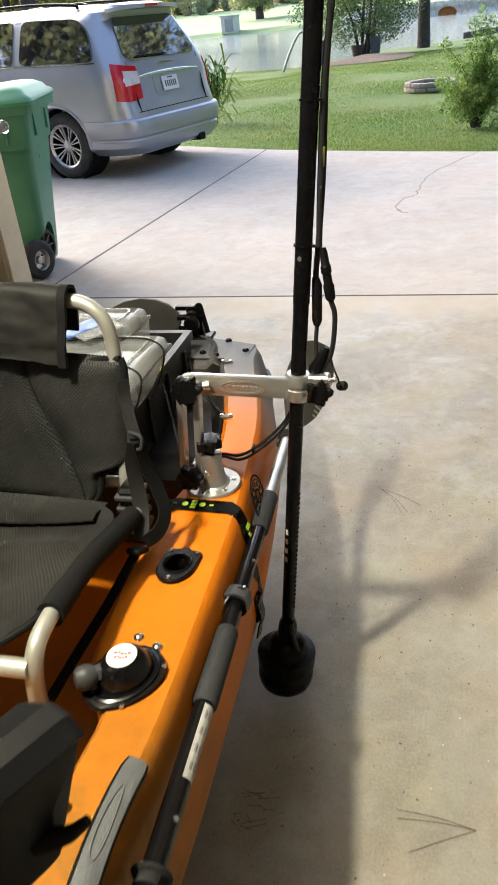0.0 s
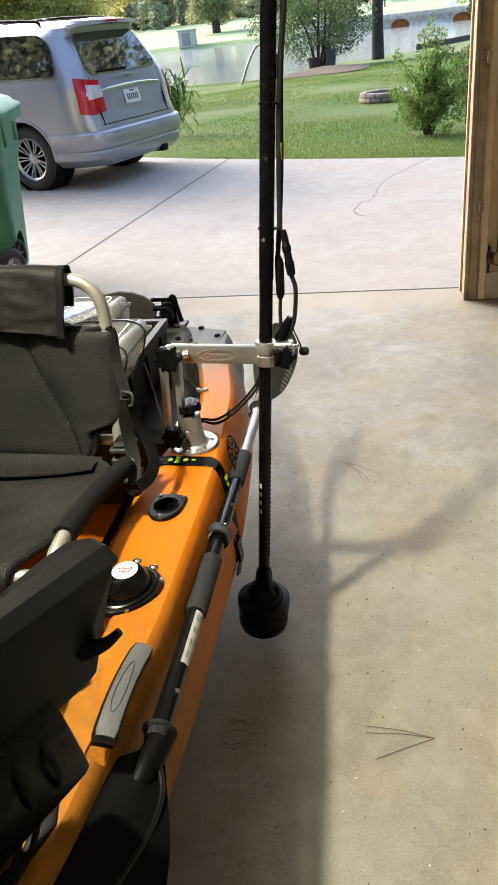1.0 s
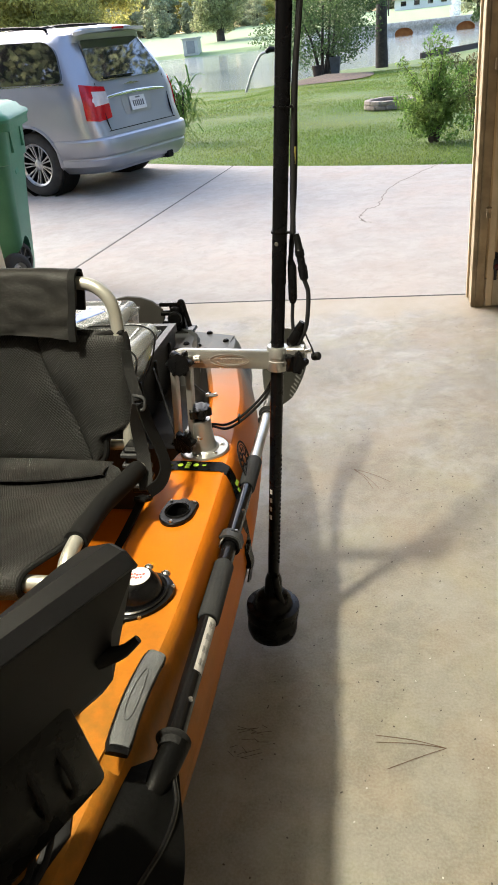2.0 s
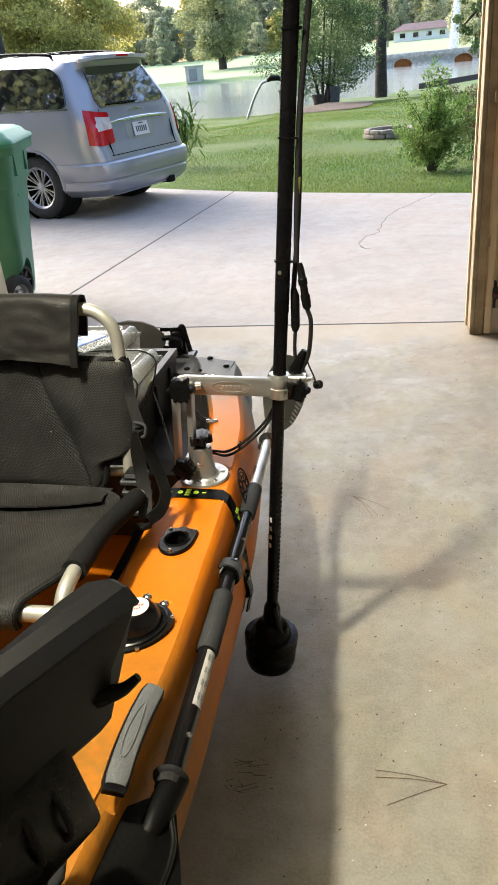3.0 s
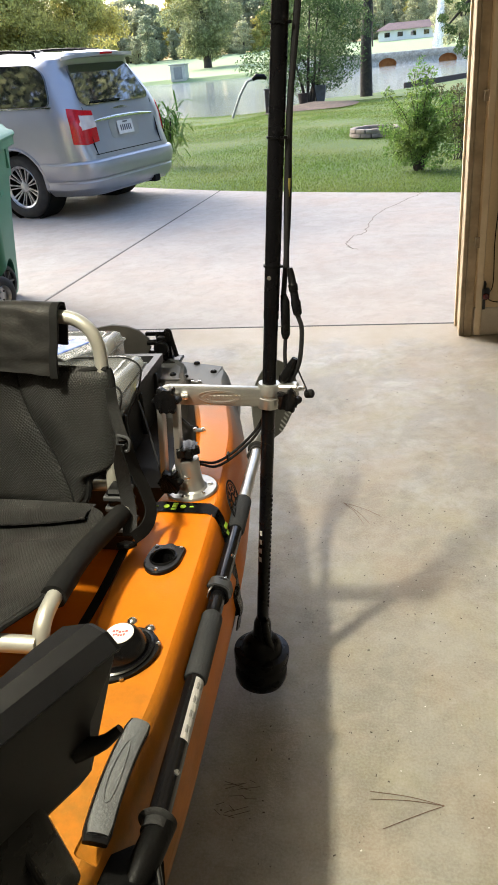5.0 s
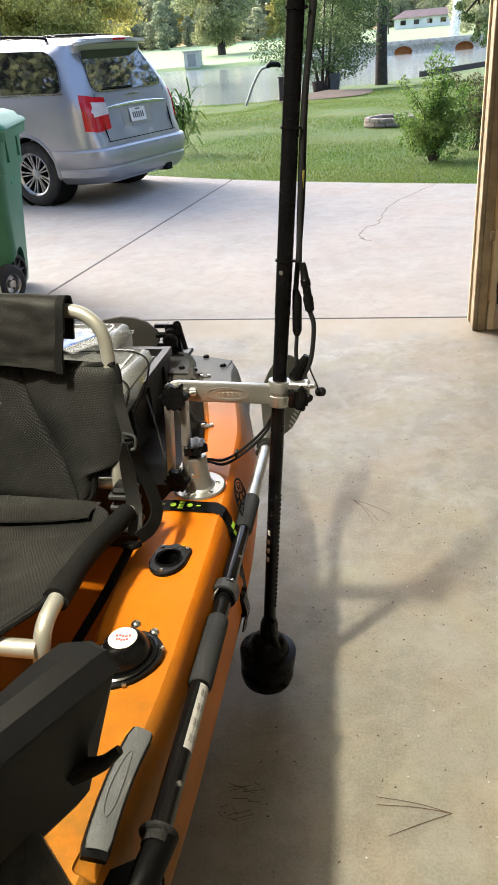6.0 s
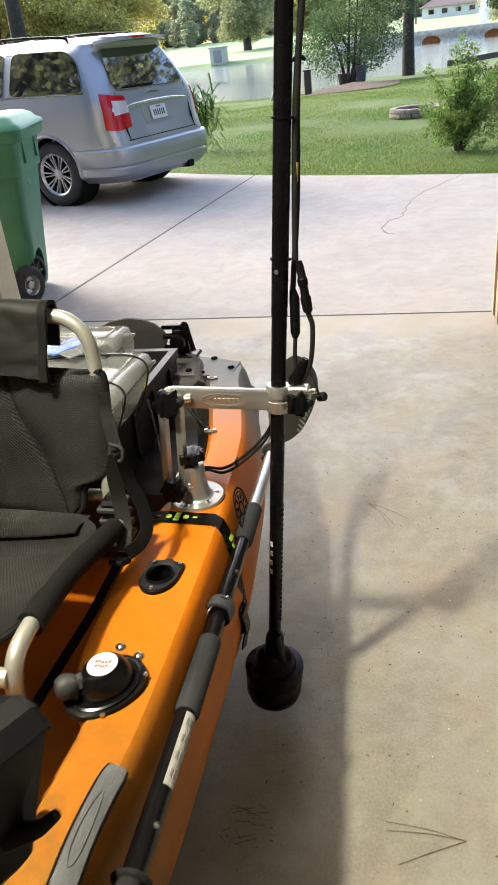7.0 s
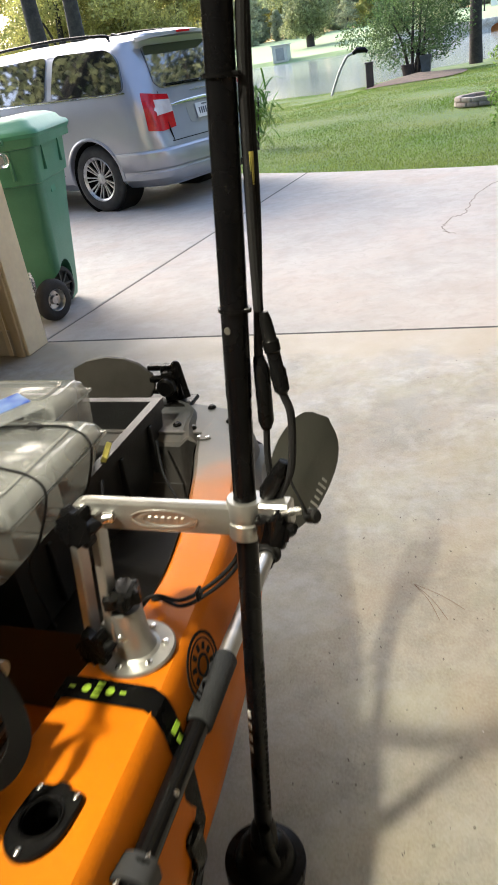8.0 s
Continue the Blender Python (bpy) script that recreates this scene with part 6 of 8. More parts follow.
# ---- crate and boxes in the tank well ----
crate = thing("gear_crate", (-0.68, 1.68, 0.47), "grey plastic gear crate wedged behind the seat", "crate")
C0, C1, CZ0, CZ1 = (-0.925, 1.36), (-0.572, 2.005), 0.475, 0.660
bm = B()
rect = lambda x0, y0, x1, y1, z: [(x0, y0, z), (x1, y0, z), (x1, y1, z), (x0, y1, z)]
loops = [rect(C0[0] + 0.02, C0[1] + 0.02, C1[0] - 0.02, C1[1] - 0.02, CZ0), rect(C0[0] + 0.006, C0[1] + 0.006, C1[0] - 0.006, C1[1] - 0.006, CZ1 - 0.03), rect(C0[0] + 0.006, C0[1] + 0.006, C1[0] - 0.006, C1[1] - 0.006, CZ1 - 0.028),
         rect(*C0, *C1, CZ1 - 0.026), rect(*C0, *C1, CZ1), rect(C0[0] + 0.022, C0[1] + 0.022, C1[0] - 0.022, C1[1] - 0.022, CZ1), rect(C0[0] + 0.04, C0[1] + 0.04, C1[0] - 0.04, C1[1] - 0.04, CZ0 + 0.006)]
join_rings(bm, [[bm.verts.new(v) for v in l] for l in loops])
part("body", bm, M_CRATE, crate, "", 20)
for k in range(4):
    y = 1.46 + k * 0.15
    part("rib", box(B(), (C1[0] - 0.014, y, CZ0 + 0.02), (C1[0] + 0.002, y + 0.012, CZ1 - 0.03), 0.002), M_CRATE, crate)


def tackle_box(x0, y0, x1, y1, z0, z1, label, latches, taper):
    t = thing("tackle_box", ((x0 + x1) / 2, (y0 + y1) / 2, z0), label, "tackle box", "tackle boxes on the crate")
    bm = B()
    d = taper
    loops = [rect(x0 + d, y0 + 0.012, x1 - d, y1 - 0.012, z0), rect(x0 + d - 0.012, y0 + 0.006, x1 - d + 0.012, y1 - 0.006, z0 + 0.015), rect(x0, y0, x1, y1, z1 - 0.03), rect(x0 + 0.006, y0 + 0.006, x1 - 0.006, y1 - 0.006, z1 - 0.006), rect(x0 + 0.014, y0 + 0.014, x1 - 0.014, y1 - 0.014, z1)]
    join_rings(bm, [[bm.verts.new(v) for v in l] for l in loops])
    es = [e for e in bm.edges if abs(e.verts[0].co.z - e.verts[1].co.z) > 0.004]
    bmesh.ops.bevel(bm, geom=es, offset=0.012, segments=3, profile=0.5, affect="EDGES")
    part("shell", bm, M_CLEAR, t, "cloudy clear plastic shell", 40)
    part("lid_rim", sweep(B(), [(x0, y0, z1 - 0.03), (x1, y0, z1 - 0.03), (x1, y1, z1 - 0.03), (x0, y1, z1 - 0.03), (x0, y0, z1 - 0.03)], 0.01, flat=(0.008, 0.006)), M_CLEAR, t)
    a0, b0, a1, b1 = x0 + 0.035, y0 + 0.03, x1 - 0.035, y1 - 0.03
    part("lid_ridge", sweep(B(), rounded([(a0, b0), (a1, b0), (a1, b1), (a0, b1)], 0.02, 4, z1 + 0.001, True), 0.01, flat=(0.006, 0.005)), M_CLEAR, t, "raised ridge round the lid")
    for k in range(3):
        y = y0 + (y1 - y0) * (k + 1) / 4
        part("divider", box(B(), (x0 + taper + 0.005, y, z0 + 0.006), (x1 - taper - 0.005, y + 0.002, z1 - 0.03), 0), M_CLEAR, t)
    rng = random.Random(int(abs(x0) * 1000 + y0 * 100))
    bm = B()
    for k in range(15):
        rbox(bm, (rng.uniform(0.02, 0.06), rng.uniform(0.015, 0.03), rng.uniform(0.01, 0.02)), pose(rng.uniform(x0 + taper + 0.04, x1 - taper - 0.04), rng.uniform(y0 + 0.04, y1 - 0.04), z0 + 0.012 + rng.random() * (z1 - z0 - 0.06), rng.uniform(-20, 20), rng.uniform(-20, 20), rng.uniform(0, 180)), 0.004)
    tagged(part("lures", bm, M_LURE, t, "jumbled lures inside"), kind="stuff")
    for lx, ly in latches:
        part("latch", rbox(B(), (0.036, 0.022, 0.008), pose(lx, ly, z1 + 0.001, 0, 0, -12), 0.003), M_DGREY, t, "dark grey latch")
    return t


tackle_box(-0.90, 1.285, -0.478, 1.588, 0.669, 0.822, "large cloudy clear tackle box full of lures on the crate", ((-0.595, 1.55), (-0.70, 1.33)), 0.07)
tackle_box(-0.985, 1.60, -0.583, 1.735, 0.669, 0.838, "cloudy clear tackle box behind the larger one", (), 0.02)
bag = thing("lure_packet", (-0.70, 1.59, 0.838), "blue and clear packet of lures on the tackle box", "packet")
part("packet", rbox(B(), (0.055, 0.125, 0.006), pose(-0.690, 1.575, 0.8435, 0, 3, -32), 0.002), M_BLUE, bag, "blue and white printed packet")
part("wrap", rbox(B(), (0.045, 0.115, 0.005), pose(-0.640, 1.553, 0.8425, 0, 3, -32), 0.002), M_BAG, bag, "clear crinkled wrapper")
part("wrap", rbox(B(), (0.05, 0.14, 0.008), pose(-0.745, 1.545, 0.843, 0, -2, -32), 0.003), M_BAG, bag, "clear crinkled wrapper")
tag_y = thing("lure_tag", (-0.55, 1.68, 0.67), "yellow and black striped tag inside the crate", "tag")
part("tag", rbox(B(), (0.012, 0.045, 0.02), pose(-0.575, 1.72, 0.672, 20, 30, 20), 0.002), M_YELLOW, tag_y)

# bungee cords over the boxes
bungee = thing("bungee_cord", (-0.6, 1.55, 0.78), "thin black bungee cords over the tackle boxes", "bungee cord")
part("cord", sweep(B(), curve_pts([(-0.93, 1.36, 0.80), (-0.86, 1.42, 0.829), (-0.72, 1.52, 0.829), (-0.56, 1.545, 0.828), (-0.497, 1.535, 0.824), (-0.474, 1.53, 0.795), (-0.50, 1.53, 0.72), (-0.53, 1.53, 0.665), (-0.52, 1.50, 0.58)], 5), 0.0023, 8), M_CORD, bungee)
part("cord", sweep(B(), curve_pts([(-0.93, 1.38, 0.80), (-0.86, 1.40, 0.829), (-0.70, 1.43, 0.829), (-0.56, 1.40, 0.828), (-0.497, 1.385, 0.824), (-0.474, 1.38, 0.795), (-0.50, 1.365, 0.72), (-0.53, 1.35, 0.665), (-0.50, 1.33, 0.56)], 5), 0.0023, 8), M_CORD, bungee)
part("cord", sweep(B(), curve_pts([(-0.555, 1.90, 0.60), (-0.50, 1.80, 0.57), (-0.42, 1.70, 0.56), (-0.36, 1.58, 0.612)], 5), 0.0028, 8), M_CORD, bungee)
part("hook", rod(B(), (-0.352, 1.30, 0.626), (-0.395, 1.36, 0.60), 0.008, 0.006, 12), M_BLACK, bungee)
part("cord", sweep(B(), curve_pts([(-0.40, 1.36, 0.605), (-0.47, 1.50, 0.66), (-0.52, 1.60, 0.68)], 5), 0.0028, 8), M_CORD, bungee)

# ---- sounder on its arm over the footwell ----
ff = thing("fish_finder", (-0.20, 0.25, 0.66), "dark grey fish finder on a mount, seen from behind", "fish finder")
FU, FN = Vector((-0.469, -0.883, 0)), Vector((0.883, -0.469, 0))
FM = Matrix.Translation((-0.087, 0.356, 1.0230)) @ Matrix((FU, -FN, Vector((0, 0, 1)))).transposed().to_4x4()
# local: x along the case, y across and away from the ridge, z up; section with its end offset: y, z, x
SECTION = [(0.0, 0.0, 0.0), (0.003, -0.005, 0.001), (0.0075, -0.008, 0.003), (0.0085, -0.016, 0.006), (0.022, -0.075, 0.034), (0.032, -0.115, 0.036), (0.045, -0.160, 0.033), (0.052, -0.172, 0.040), (0.062, -0.172, 0.040), (0.066, -0.155, 0.036), (0.063, -0.02, 0.018), (0.059, 0.004, 0.015), (0.055, 0.009, 0.013), (0.028, 0.0195, 0.005), (0.013, 0.0135, 0.001)]
bm = B()
rings = []
for x, k in ((0.0, 0.965), (0.005, 1.0), (0.04, 1.0), (0.13, 1.0), (0.25, 1.0), (0.292, 1.0), (0.300, 0.96)):
    ring = []
    for y, z, e in SECTION:
        yy = y if y < 0.03 or z < -0.1 else y - (y - 0.03) * 0.85 * smooth01((x - 0.02) / 0.22)
        ring.append(bm.verts.new(FM @ Vector((x + e * (1 - smooth01((x - 0.005) / 0.12)), 0.03 + (yy - 0.03) * k, -0.08 + (z + 0.08) * k))))
    rings.append(ring)
join_rings(bm, rings)
case = part("case", bm, M_FINDER, ff, "angular dark grey sounder case", 12)
part("screen", rbox(B(), (0.22, 0.004, 0.13), FM @ Matrix.Translation((0.17, 0.066, -0.09)), 0.002), M_GLASS, case, "dark glass screen")
part("hook_knob", sweep(B(), curve_pts([FM @ Vector(p) for p in ((0.052, 0.034, -0.106), (0.042, 0.026, -0.104), (0.031, 0.013, -0.098), (0.018, 0.003, -0.087))], 4), [0.010, 0.010, 0.010, 0.0098, 0.0095, 0.009, 0.0085, 0.0075, 0.007, 0.006, 0.0055, 0.005, 0.0045], 12), M_BLACK, case, "black side mounting knob")
# added block that fills the black gap between sounder and hull
part("mount_block", rbox(B(), (0.25, 0.055, 0.15), FM @ pose(0.205, 0.064, -0.215, 0, 7, 0), 0.012, 2), M_BLACK, ff, "black block under the sounder")
base_p = FM @ Vector((0.20, 0.060, -0.205))
part("arm", sweep(B(), [base_p, base_p + Vector((-0.02, 0.01, -0.03)), Vector((-0.275, 0.235, 0.725)), Vector((-0.275, 0.235, 0.690))], [0.030, 0.028, 0.026, 0.030], 14), M_BLACK, ff)
part("arm_bracket", sweep(B(), curve_pts([(-0.275, 0.25, 0.695), (-0.30, 0.40, 0.71), (-0.31, 0.52, 0.69)]), 0.01, flat=(0.05, 0.022)), M_BLACK, ff, "black arm along the well edge")
for bx, by in ((-0.276, 0.495), (-0.300, 0.545)):
    part("side_bolt", lathe(B(), [(0.0, 0), (0.011, 0), (0.0125, 0.004), (0.0125, 0.012), (0.008, 0.016), (0.0, 0.016)], axis_pose((bx, by, 0.698), (bx + 0.1, by - 0.06, 0.74)), 18), M_STEEL, ff, "stainless bolt head")
for k, (a, b) in enumerate((((0.12, 0.04, -0.17), (0.0, 0.0)), ((0.155, 0.04, -0.17), (-0.012, -0.02)))):
    p = FM @ Vector(a)
    part("cable", sweep(B(), curve_pts([p, p + Vector((0.012, -0.006, -0.06)), Vector((-0.205 + b[0], 0.272 + b[1], 0.745)), Vector((-0.212 + b[0], 0.225 + b[1], 0.70)), Vector((-0.245 + b[0], 0.12 + b[1], 0.69)), Vector((-0.36 + b[0], 0.06 + b[1], 0.52))]), 0.0038, 8), M_CORD, ff)

# ---- van ----
van = thing("minivan", (-2.90, 8.93, -0.006), "silver-blue minivan with dark windows parked on the drive", "minivan", turn=162.6, local=True)
VROWS = [  # z, half width of the body side
    (0.24, 0.84), (0.32, 0.93), (0.55, 0.975), (0.80, 0.985), (1.00, 0.975), (1.13, 0.955), (1.20, 0.925), (1.40, 0.845), (1.58, 0.765), (1.66, 0.70), (1.715, 0.58), (1.735, 0.40), (1.745, 0.0)]


def roof_drop(f):
    """How far the roof line has come down at f metres from the tail."""
    return table([(0.0, 0.0), (0.6, -0.005), (1.5, -0.04), (2.5, -0.055), (2.9, -0.04), (3.3, 0.03), (3.9, 0.38), (4.25, 0.64), (4.8, 0.74), (5.05, 0.86), (5.15, 1.05)], f)[0]


def rear_off(z):
    return table([(0.2, 0.06), (0.34, 0.015), (0.52, 0.0), (0.62, 0.01), (0.68, 0.075), (0.95, 0.10), (1.15, 0.15), (1.20, 0.165), (1.45, 0.30), (1.64, 0.41), (1.67, 0.33), (1.72, 0.38), (1.76, 0.5)], z)[0]


def corner(f, w):
    return w * (0.72 + 0.28 * math.sqrt(max(0.0, 1 - (1 - min(f / 0.34, 1.0)) ** 2))) if f < 0.34 else w


def body_pt(f, row, side):
    z0, w0 = VROWS[row]
    d = roof_drop(f)
    z = z0 if z0 <= 0.8 else 0.8 + (z0 - 0.8) * (1 - d / 0.95) if d < 0.95 else min(z0, 0.8)
    front = 1 - 0.25 * smooth01((f - 4.3) / 0.85)
    return Vector((f + rear_off(z0) * (1 - min(f / 1.3, 1.0)), side * corner(f, w0) * front, z))


FS = [0.0, 0.012, 0.04, 0.09, 0.16, 0.25, 0.34, 0.5, 0.7, 1.0, 1.3, 1.7, 2.2, 2.8, 3.1, 3.4, 3.7, 4.0, 4.25, 4.5, 4.8, 5.0, 5.1, 5.15]


def van_body():
    bm = B()
    rings = []
    for f in FS:
        half = [body_pt(f, r, 1) for r in range(len(VROWS))]
        other = [body_pt(f, r, -1) for r in range(len(VROWS) - 2, -1, -1)]
        rings.append([bm.verts.new(p) for p in half + other])
    join_rings(bm, rings, caps=False)
    for ring in (rings[0], rings[-1]):
        n = len(VROWS)
        for k in range(n - 1):
            a, b = ring[k], ring[k + 1]
            c, d = ring[len(ring) - 1 - k - 1] if k + 1 < n - 1 else None, ring[len(ring) - 1 - k]
            if k + 1 == n - 1:
                bm.faces.new((a, b, d))
            else:
                bm.faces.new((a, b, c, d))
    bmesh.ops.recalc_face_normals(bm, faces=bm.faces[:])
    return bm


WHEELS = [(1.02, 0.82), (1.02, -0.82), (4.10, 0.82), (4.10, -0.82)]


cutters = []
for f, l in WHEELS:
    s = 1 if l > 0 else -1
    cutters.append(mesh_of(lathe(B(), [(0.0, 0.0), (0.41, 0.0), (0.41, 0.5), (0.0, 0.5)], axis_pose((f, s * 0.68, 0.37), (f, s * 2, 0.37)), 40), "cutter"))
vb = mesh_of(van_body(), "body", 30)
vb = cut(vb, cutters)
vb.materials.clear()
vb.shade_smooth()
vb.set_sharp_from_angle(angle=radians(32))
body_ob = part("body", vb, M_VAN, van, "silver-blue metallic body")
part("underbody", box(B(), (0.5, -0.68, 0.2), (4.9, 0.68, 0.5), 0.05), M_UNDER, van)
for f, l in WHEELS:
    s = 1 if l > 0 else -1
    part("wheel_well", lathe(B(), [(0.0, 0.0), (0.405, 0.0), (0.405, 0.30), (0.4, 0.30), (0.4, 0.01), (0.0, 0.01)], axis_pose((f, s * 0.62, 0.37), (f, s * 2, 0.37)), 36), M_UNDER, van)
    wm = axis_pose((f, s * 0.735, 0.362), (f, s * 2, 0.362))
    wheel = part("wheel", lathe(B(), [(0.0, 0.06), (0.23, 0.06), (0.235, 0.19), (0.24, 0.19), (0.24, 0.05), (0.0, 0.05)], wm, 36), M_UNDER, van)
    part("tyre", lathe(B(), [(0.235, 0.01), (0.30, 0.0), (0.345, 0.02), (0.362, 0.05), (0.362, 0.17), (0.345, 0.20), (0.30, 0.222), (0.25, 0.215), (0.235, 0.2), (0.235, 0.01)], wm, 48), M_TYRE, wheel)
    bm = lathe(B(), [(0.215, 0.18), (0.236, 0.202), (0.243, 0.207), (0.238, 0.212), (0.226, 0.206), (0.212, 0.19), (0.215, 0.18)], wm, 48)
    lathe(bm, [(0.0, 0.15), (0.055, 0.15), (0.06, 0.168), (0.045, 0.176), (0.0, 0.178)], wm, 24)
    part("rim", bm, M_RIM, wheel)
    for k in range(9):
        for d in (-7, 7):
            sp_m = wm @ Matrix.Rotation(radians(40 * k + d), 4, "Z")
            bm = B()
            q = [[sp_m @ Vector((x, y * w, z)) for x, w, z in ((0.05, 0.005, 0.165), (0.13, 0.006, 0.176), (0.222, 0.0085, 0.198))] for y in (-1, 1)]
            lo = [[p - (wm.to_3x3() @ Vector((0, 0, 0.022))) for p in r] for r in q]
            join_rings(bm, [[bm.verts.new(p) for p in (q[0][i], q[1][i], lo[1][i], lo[0][i])] for i in range(3)])
            part("spoke", bm, M_RIM, wheel)


def side_l(f, z, s):
    zs = [body_pt(f, r, 1) for r in range(len(VROWS))]
    for a, b in zip(zs, zs[1:]):
        if a.z <= z <= b.z:
            t = (z - a.z) / max(b.z - a.z, 1e-6)
            p = a + (b - a) * t
            return Vector((p.x, s * p.y, p.z))
    return Vector((f, s * 0.9, z))


def side_patch(poly, s, off, thick=0.012, flat=False):
    """A panel on the van's flank from (f, z) pairs."""
    lo_w, hi_w = side_l(1.5, 1.21, 1).y, side_l(1.5, 1.65, 1).y
    bm = B()
    front, back = [], []
    for f, z in poly:
        p = side_l(f, z, s)
        p.x = f
        if flat:
            p.y = s * (lo_w + (hi_w - lo_w) * (z - 1.21) / 0.44 + 0.012)
        front.append(bm.verts.new(p + Vector((0, s * off, off * 0.4))))
        back.append(bm.verts.new(p + Vector((0, s * (off - thick), 0))))
    n = len(poly)
    bm.faces.new(front)
    bm.faces.new(list(reversed(back)))
    for k in range(n):
        bm.faces.new((front[k], front[(k + 1) % n], back[(k + 1) % n], back[k]))
    bmesh.ops.triangulate(bm, faces=[f for f in bm.faces if len(f.verts) > 4])
    return bm


for s in (1, -1):
    part("side_window", side_patch(rounded([(0.37, 1.205), (1.50, 1.225), (1.50, 1.655), (0.66, 1.62), (0.50, 1.52)], 0.10, 5), s, 0.008, 0.03, True), M_GLASS, van, "dark tinted rear quarter window")
    part("side_window", side_patch(rounded([(1.62, 1.227), (2.66, 1.24), (2.62, 1.66), (1.62, 1.658)], 0.07, 4), s, 0.008, 0.03, True), M_GLASS, van, "dark tinted sliding door window")
    part("side_window", side_patch(rounded([(2.78, 1.24), (3.95, 1.15), (3.72, 1.36), (3.38, 1.54), (2.74, 1.645)], 0.05, 3), s, 0.008, 0.03, True), M_GLASS, van, "dark front door window")
    part("belt_trim", side_patch([(0.36, 1.184), (1.5, 1.203), (2.7, 1.218), (3.95, 1.13), (3.95, 1.142), (2.7, 1.233), (1.5, 1.217), (0.36, 1.198)], s, 0.010), M_CHROME, van)
    for f in (1.56, 2.70):
        part("pillar_trim", side_patch([(f - 0.05, 1.228), (f + 0.05, 1.229), (f + 0.05, 1.65), (f - 0.05, 1.65)], s, 0.004), M_VAN, van)
    for f in (1.56, 2.72):
        part("door_gap", side_patch([(f - 0.004, 0.42), (f + 0.004, 0.42), (f + 0.004, 0.62), (f + 0.004, 1.16), (f - 0.004, 1.16), (f - 0.004, 0.62)], s, 0.0015), M_UNDER, van)
    part("roof_rail", sweep(B(), curve_pts([(0.75, s * 0.60, 1.72), (0.85, s * 0.61, 1.76), (1.6, s * 0.62, 1.81), (2.7, s * 0.62, 1.812), (2.9, s * 0.61, 1.765)]), 0.017, 10), M_BLACK, van, "black roof rail")
    # lip round the wheel arch
    for f in (1.02, 4.10):
        arc = []
        for k in range(19):
            a = radians(-8 + 196 * k / 18)
            ff_, zz = f + 0.425 * math.cos(a), 0.37 + 0.425 * math.sin(a)
            p = side_l(ff_, max(zz, 0.26), s)
            arc.append((ff_, p.y - s * 0.004, zz))
        part("arch_lip", sweep(B(), arc, 0.02, 8), M_VAN, van)
part("fuel_door", side_patch([(1.36 + 0.085 * math.cos(2 * math.pi * k / 24), 0.97 + 0.085 * math.sin(2 * math.pi * k / 24)) for k in range(24)], 1, 0.003), M_VAN, van, "round fuel door")


def lamp_shell(cols, s, top, foot, out, thick):
    """A sheet wrapped round the rear corner; cols hold metres from the tail, or half widths on the rear face."""
    bm = B()
    grid = []
    for i, (f, l) in enumerate(cols):
        u = i / (len(cols) - 1)
        zt, zb = top(u), foot(u)
        row = []
        for k in range(7):
            z = zb + (zt - zb) * k / 6
            p = side_l(f, z, 1)
            if l:
                p = Vector((p.x, min(l, side_l(0.0, z, 1).y), z))
            nrm = Vector((-1, 0, 0)).lerp(Vector((0, 1, 0)), u if l or f < 0.12 else 1.0).normalized()
            p = p + nrm * out
            row.append(bm.verts.new((p.x, s * p.y, p.z)))
        grid.append(row)
    for a, b in zip(grid, grid[1:]):
        for k in range(6):
            bm.faces.new((a[k], a[k + 1], b[k + 1], b[k]))
    bmesh.ops.recalc_face_normals(bm, faces=bm.faces[:])
    bmesh.ops.solidify(bm, geom=bm.faces[:], thickness=thick)
    return bm


lamp_top, lamp_foot = (lambda u: 1.125 + 0.05 * u), (lambda u: 0.83 - 0.045 * (1 - abs(u - 0.45)))
wrap = [(0.004, 0), (0.012, 0), (0.028, 0), (0.05, 0), (0.078, 0)]
near_lamp = part("tail_lamp", lamp_shell([(0.0, 0.54), (0.0, 0.60), (0.0, 0.67)] + wrap, 1, lamp_top, lamp_foot, 0.014, 0.02), M_TAIL, van, "red wrap-round tail lamp")
part("reverse_lens", lamp_shell([(0.0, 0.55), (0.0, 0.61), (0.0, 0.67), (0.003, 0), (0.008, 0), (0.014, 0)], 1, lambda u: 1.075 + 0.025 * u, lambda u: 0.955 - 0.02 * u, 0.022, 0.008), M_LENS, near_lamp, "clear reversing lens")
part("tail_lamp", lamp_shell([(0.05, 0), (0.08, 0), (0.12, 0), (0.17, 0), (0.21, 0)], -1, lamp_top, lamp_foot, 0.014, 0.02), M_TAIL, van, "red wrap-round tail lamp")


def rear_x(z):
    return side_l(0.0, z, 1).x


def rear_patch(poly, off, thick=0.012, flat=False):
    bm = B()
    lo_x, hi_x = rear_x(1.2), rear_x(1.6)
    xs = [lo_x + (hi_x - lo_x) * (z - 1.2) / 0.4 if flat else rear_x(z) for l, z in poly]
    f1 = [bm.verts.new((x - off, l, z)) for x, (l, z) in zip(xs, poly)]
    f2 = [bm.verts.new((x - off + thick, l, z)) for x, (l, z) in zip(xs, poly)]
    n = len(poly)
    bm.faces.new(f1)
    bm.faces.new(list(reversed(f2)))
    for k in range(n):
        bm.faces.new((f1[k], f1[(k + 1) % n], f2[(k + 1) % n], f2[k]))
    bmesh.ops.triangulate(bm, faces=[f for f in bm.faces if len(f.verts) > 4])
    return bm


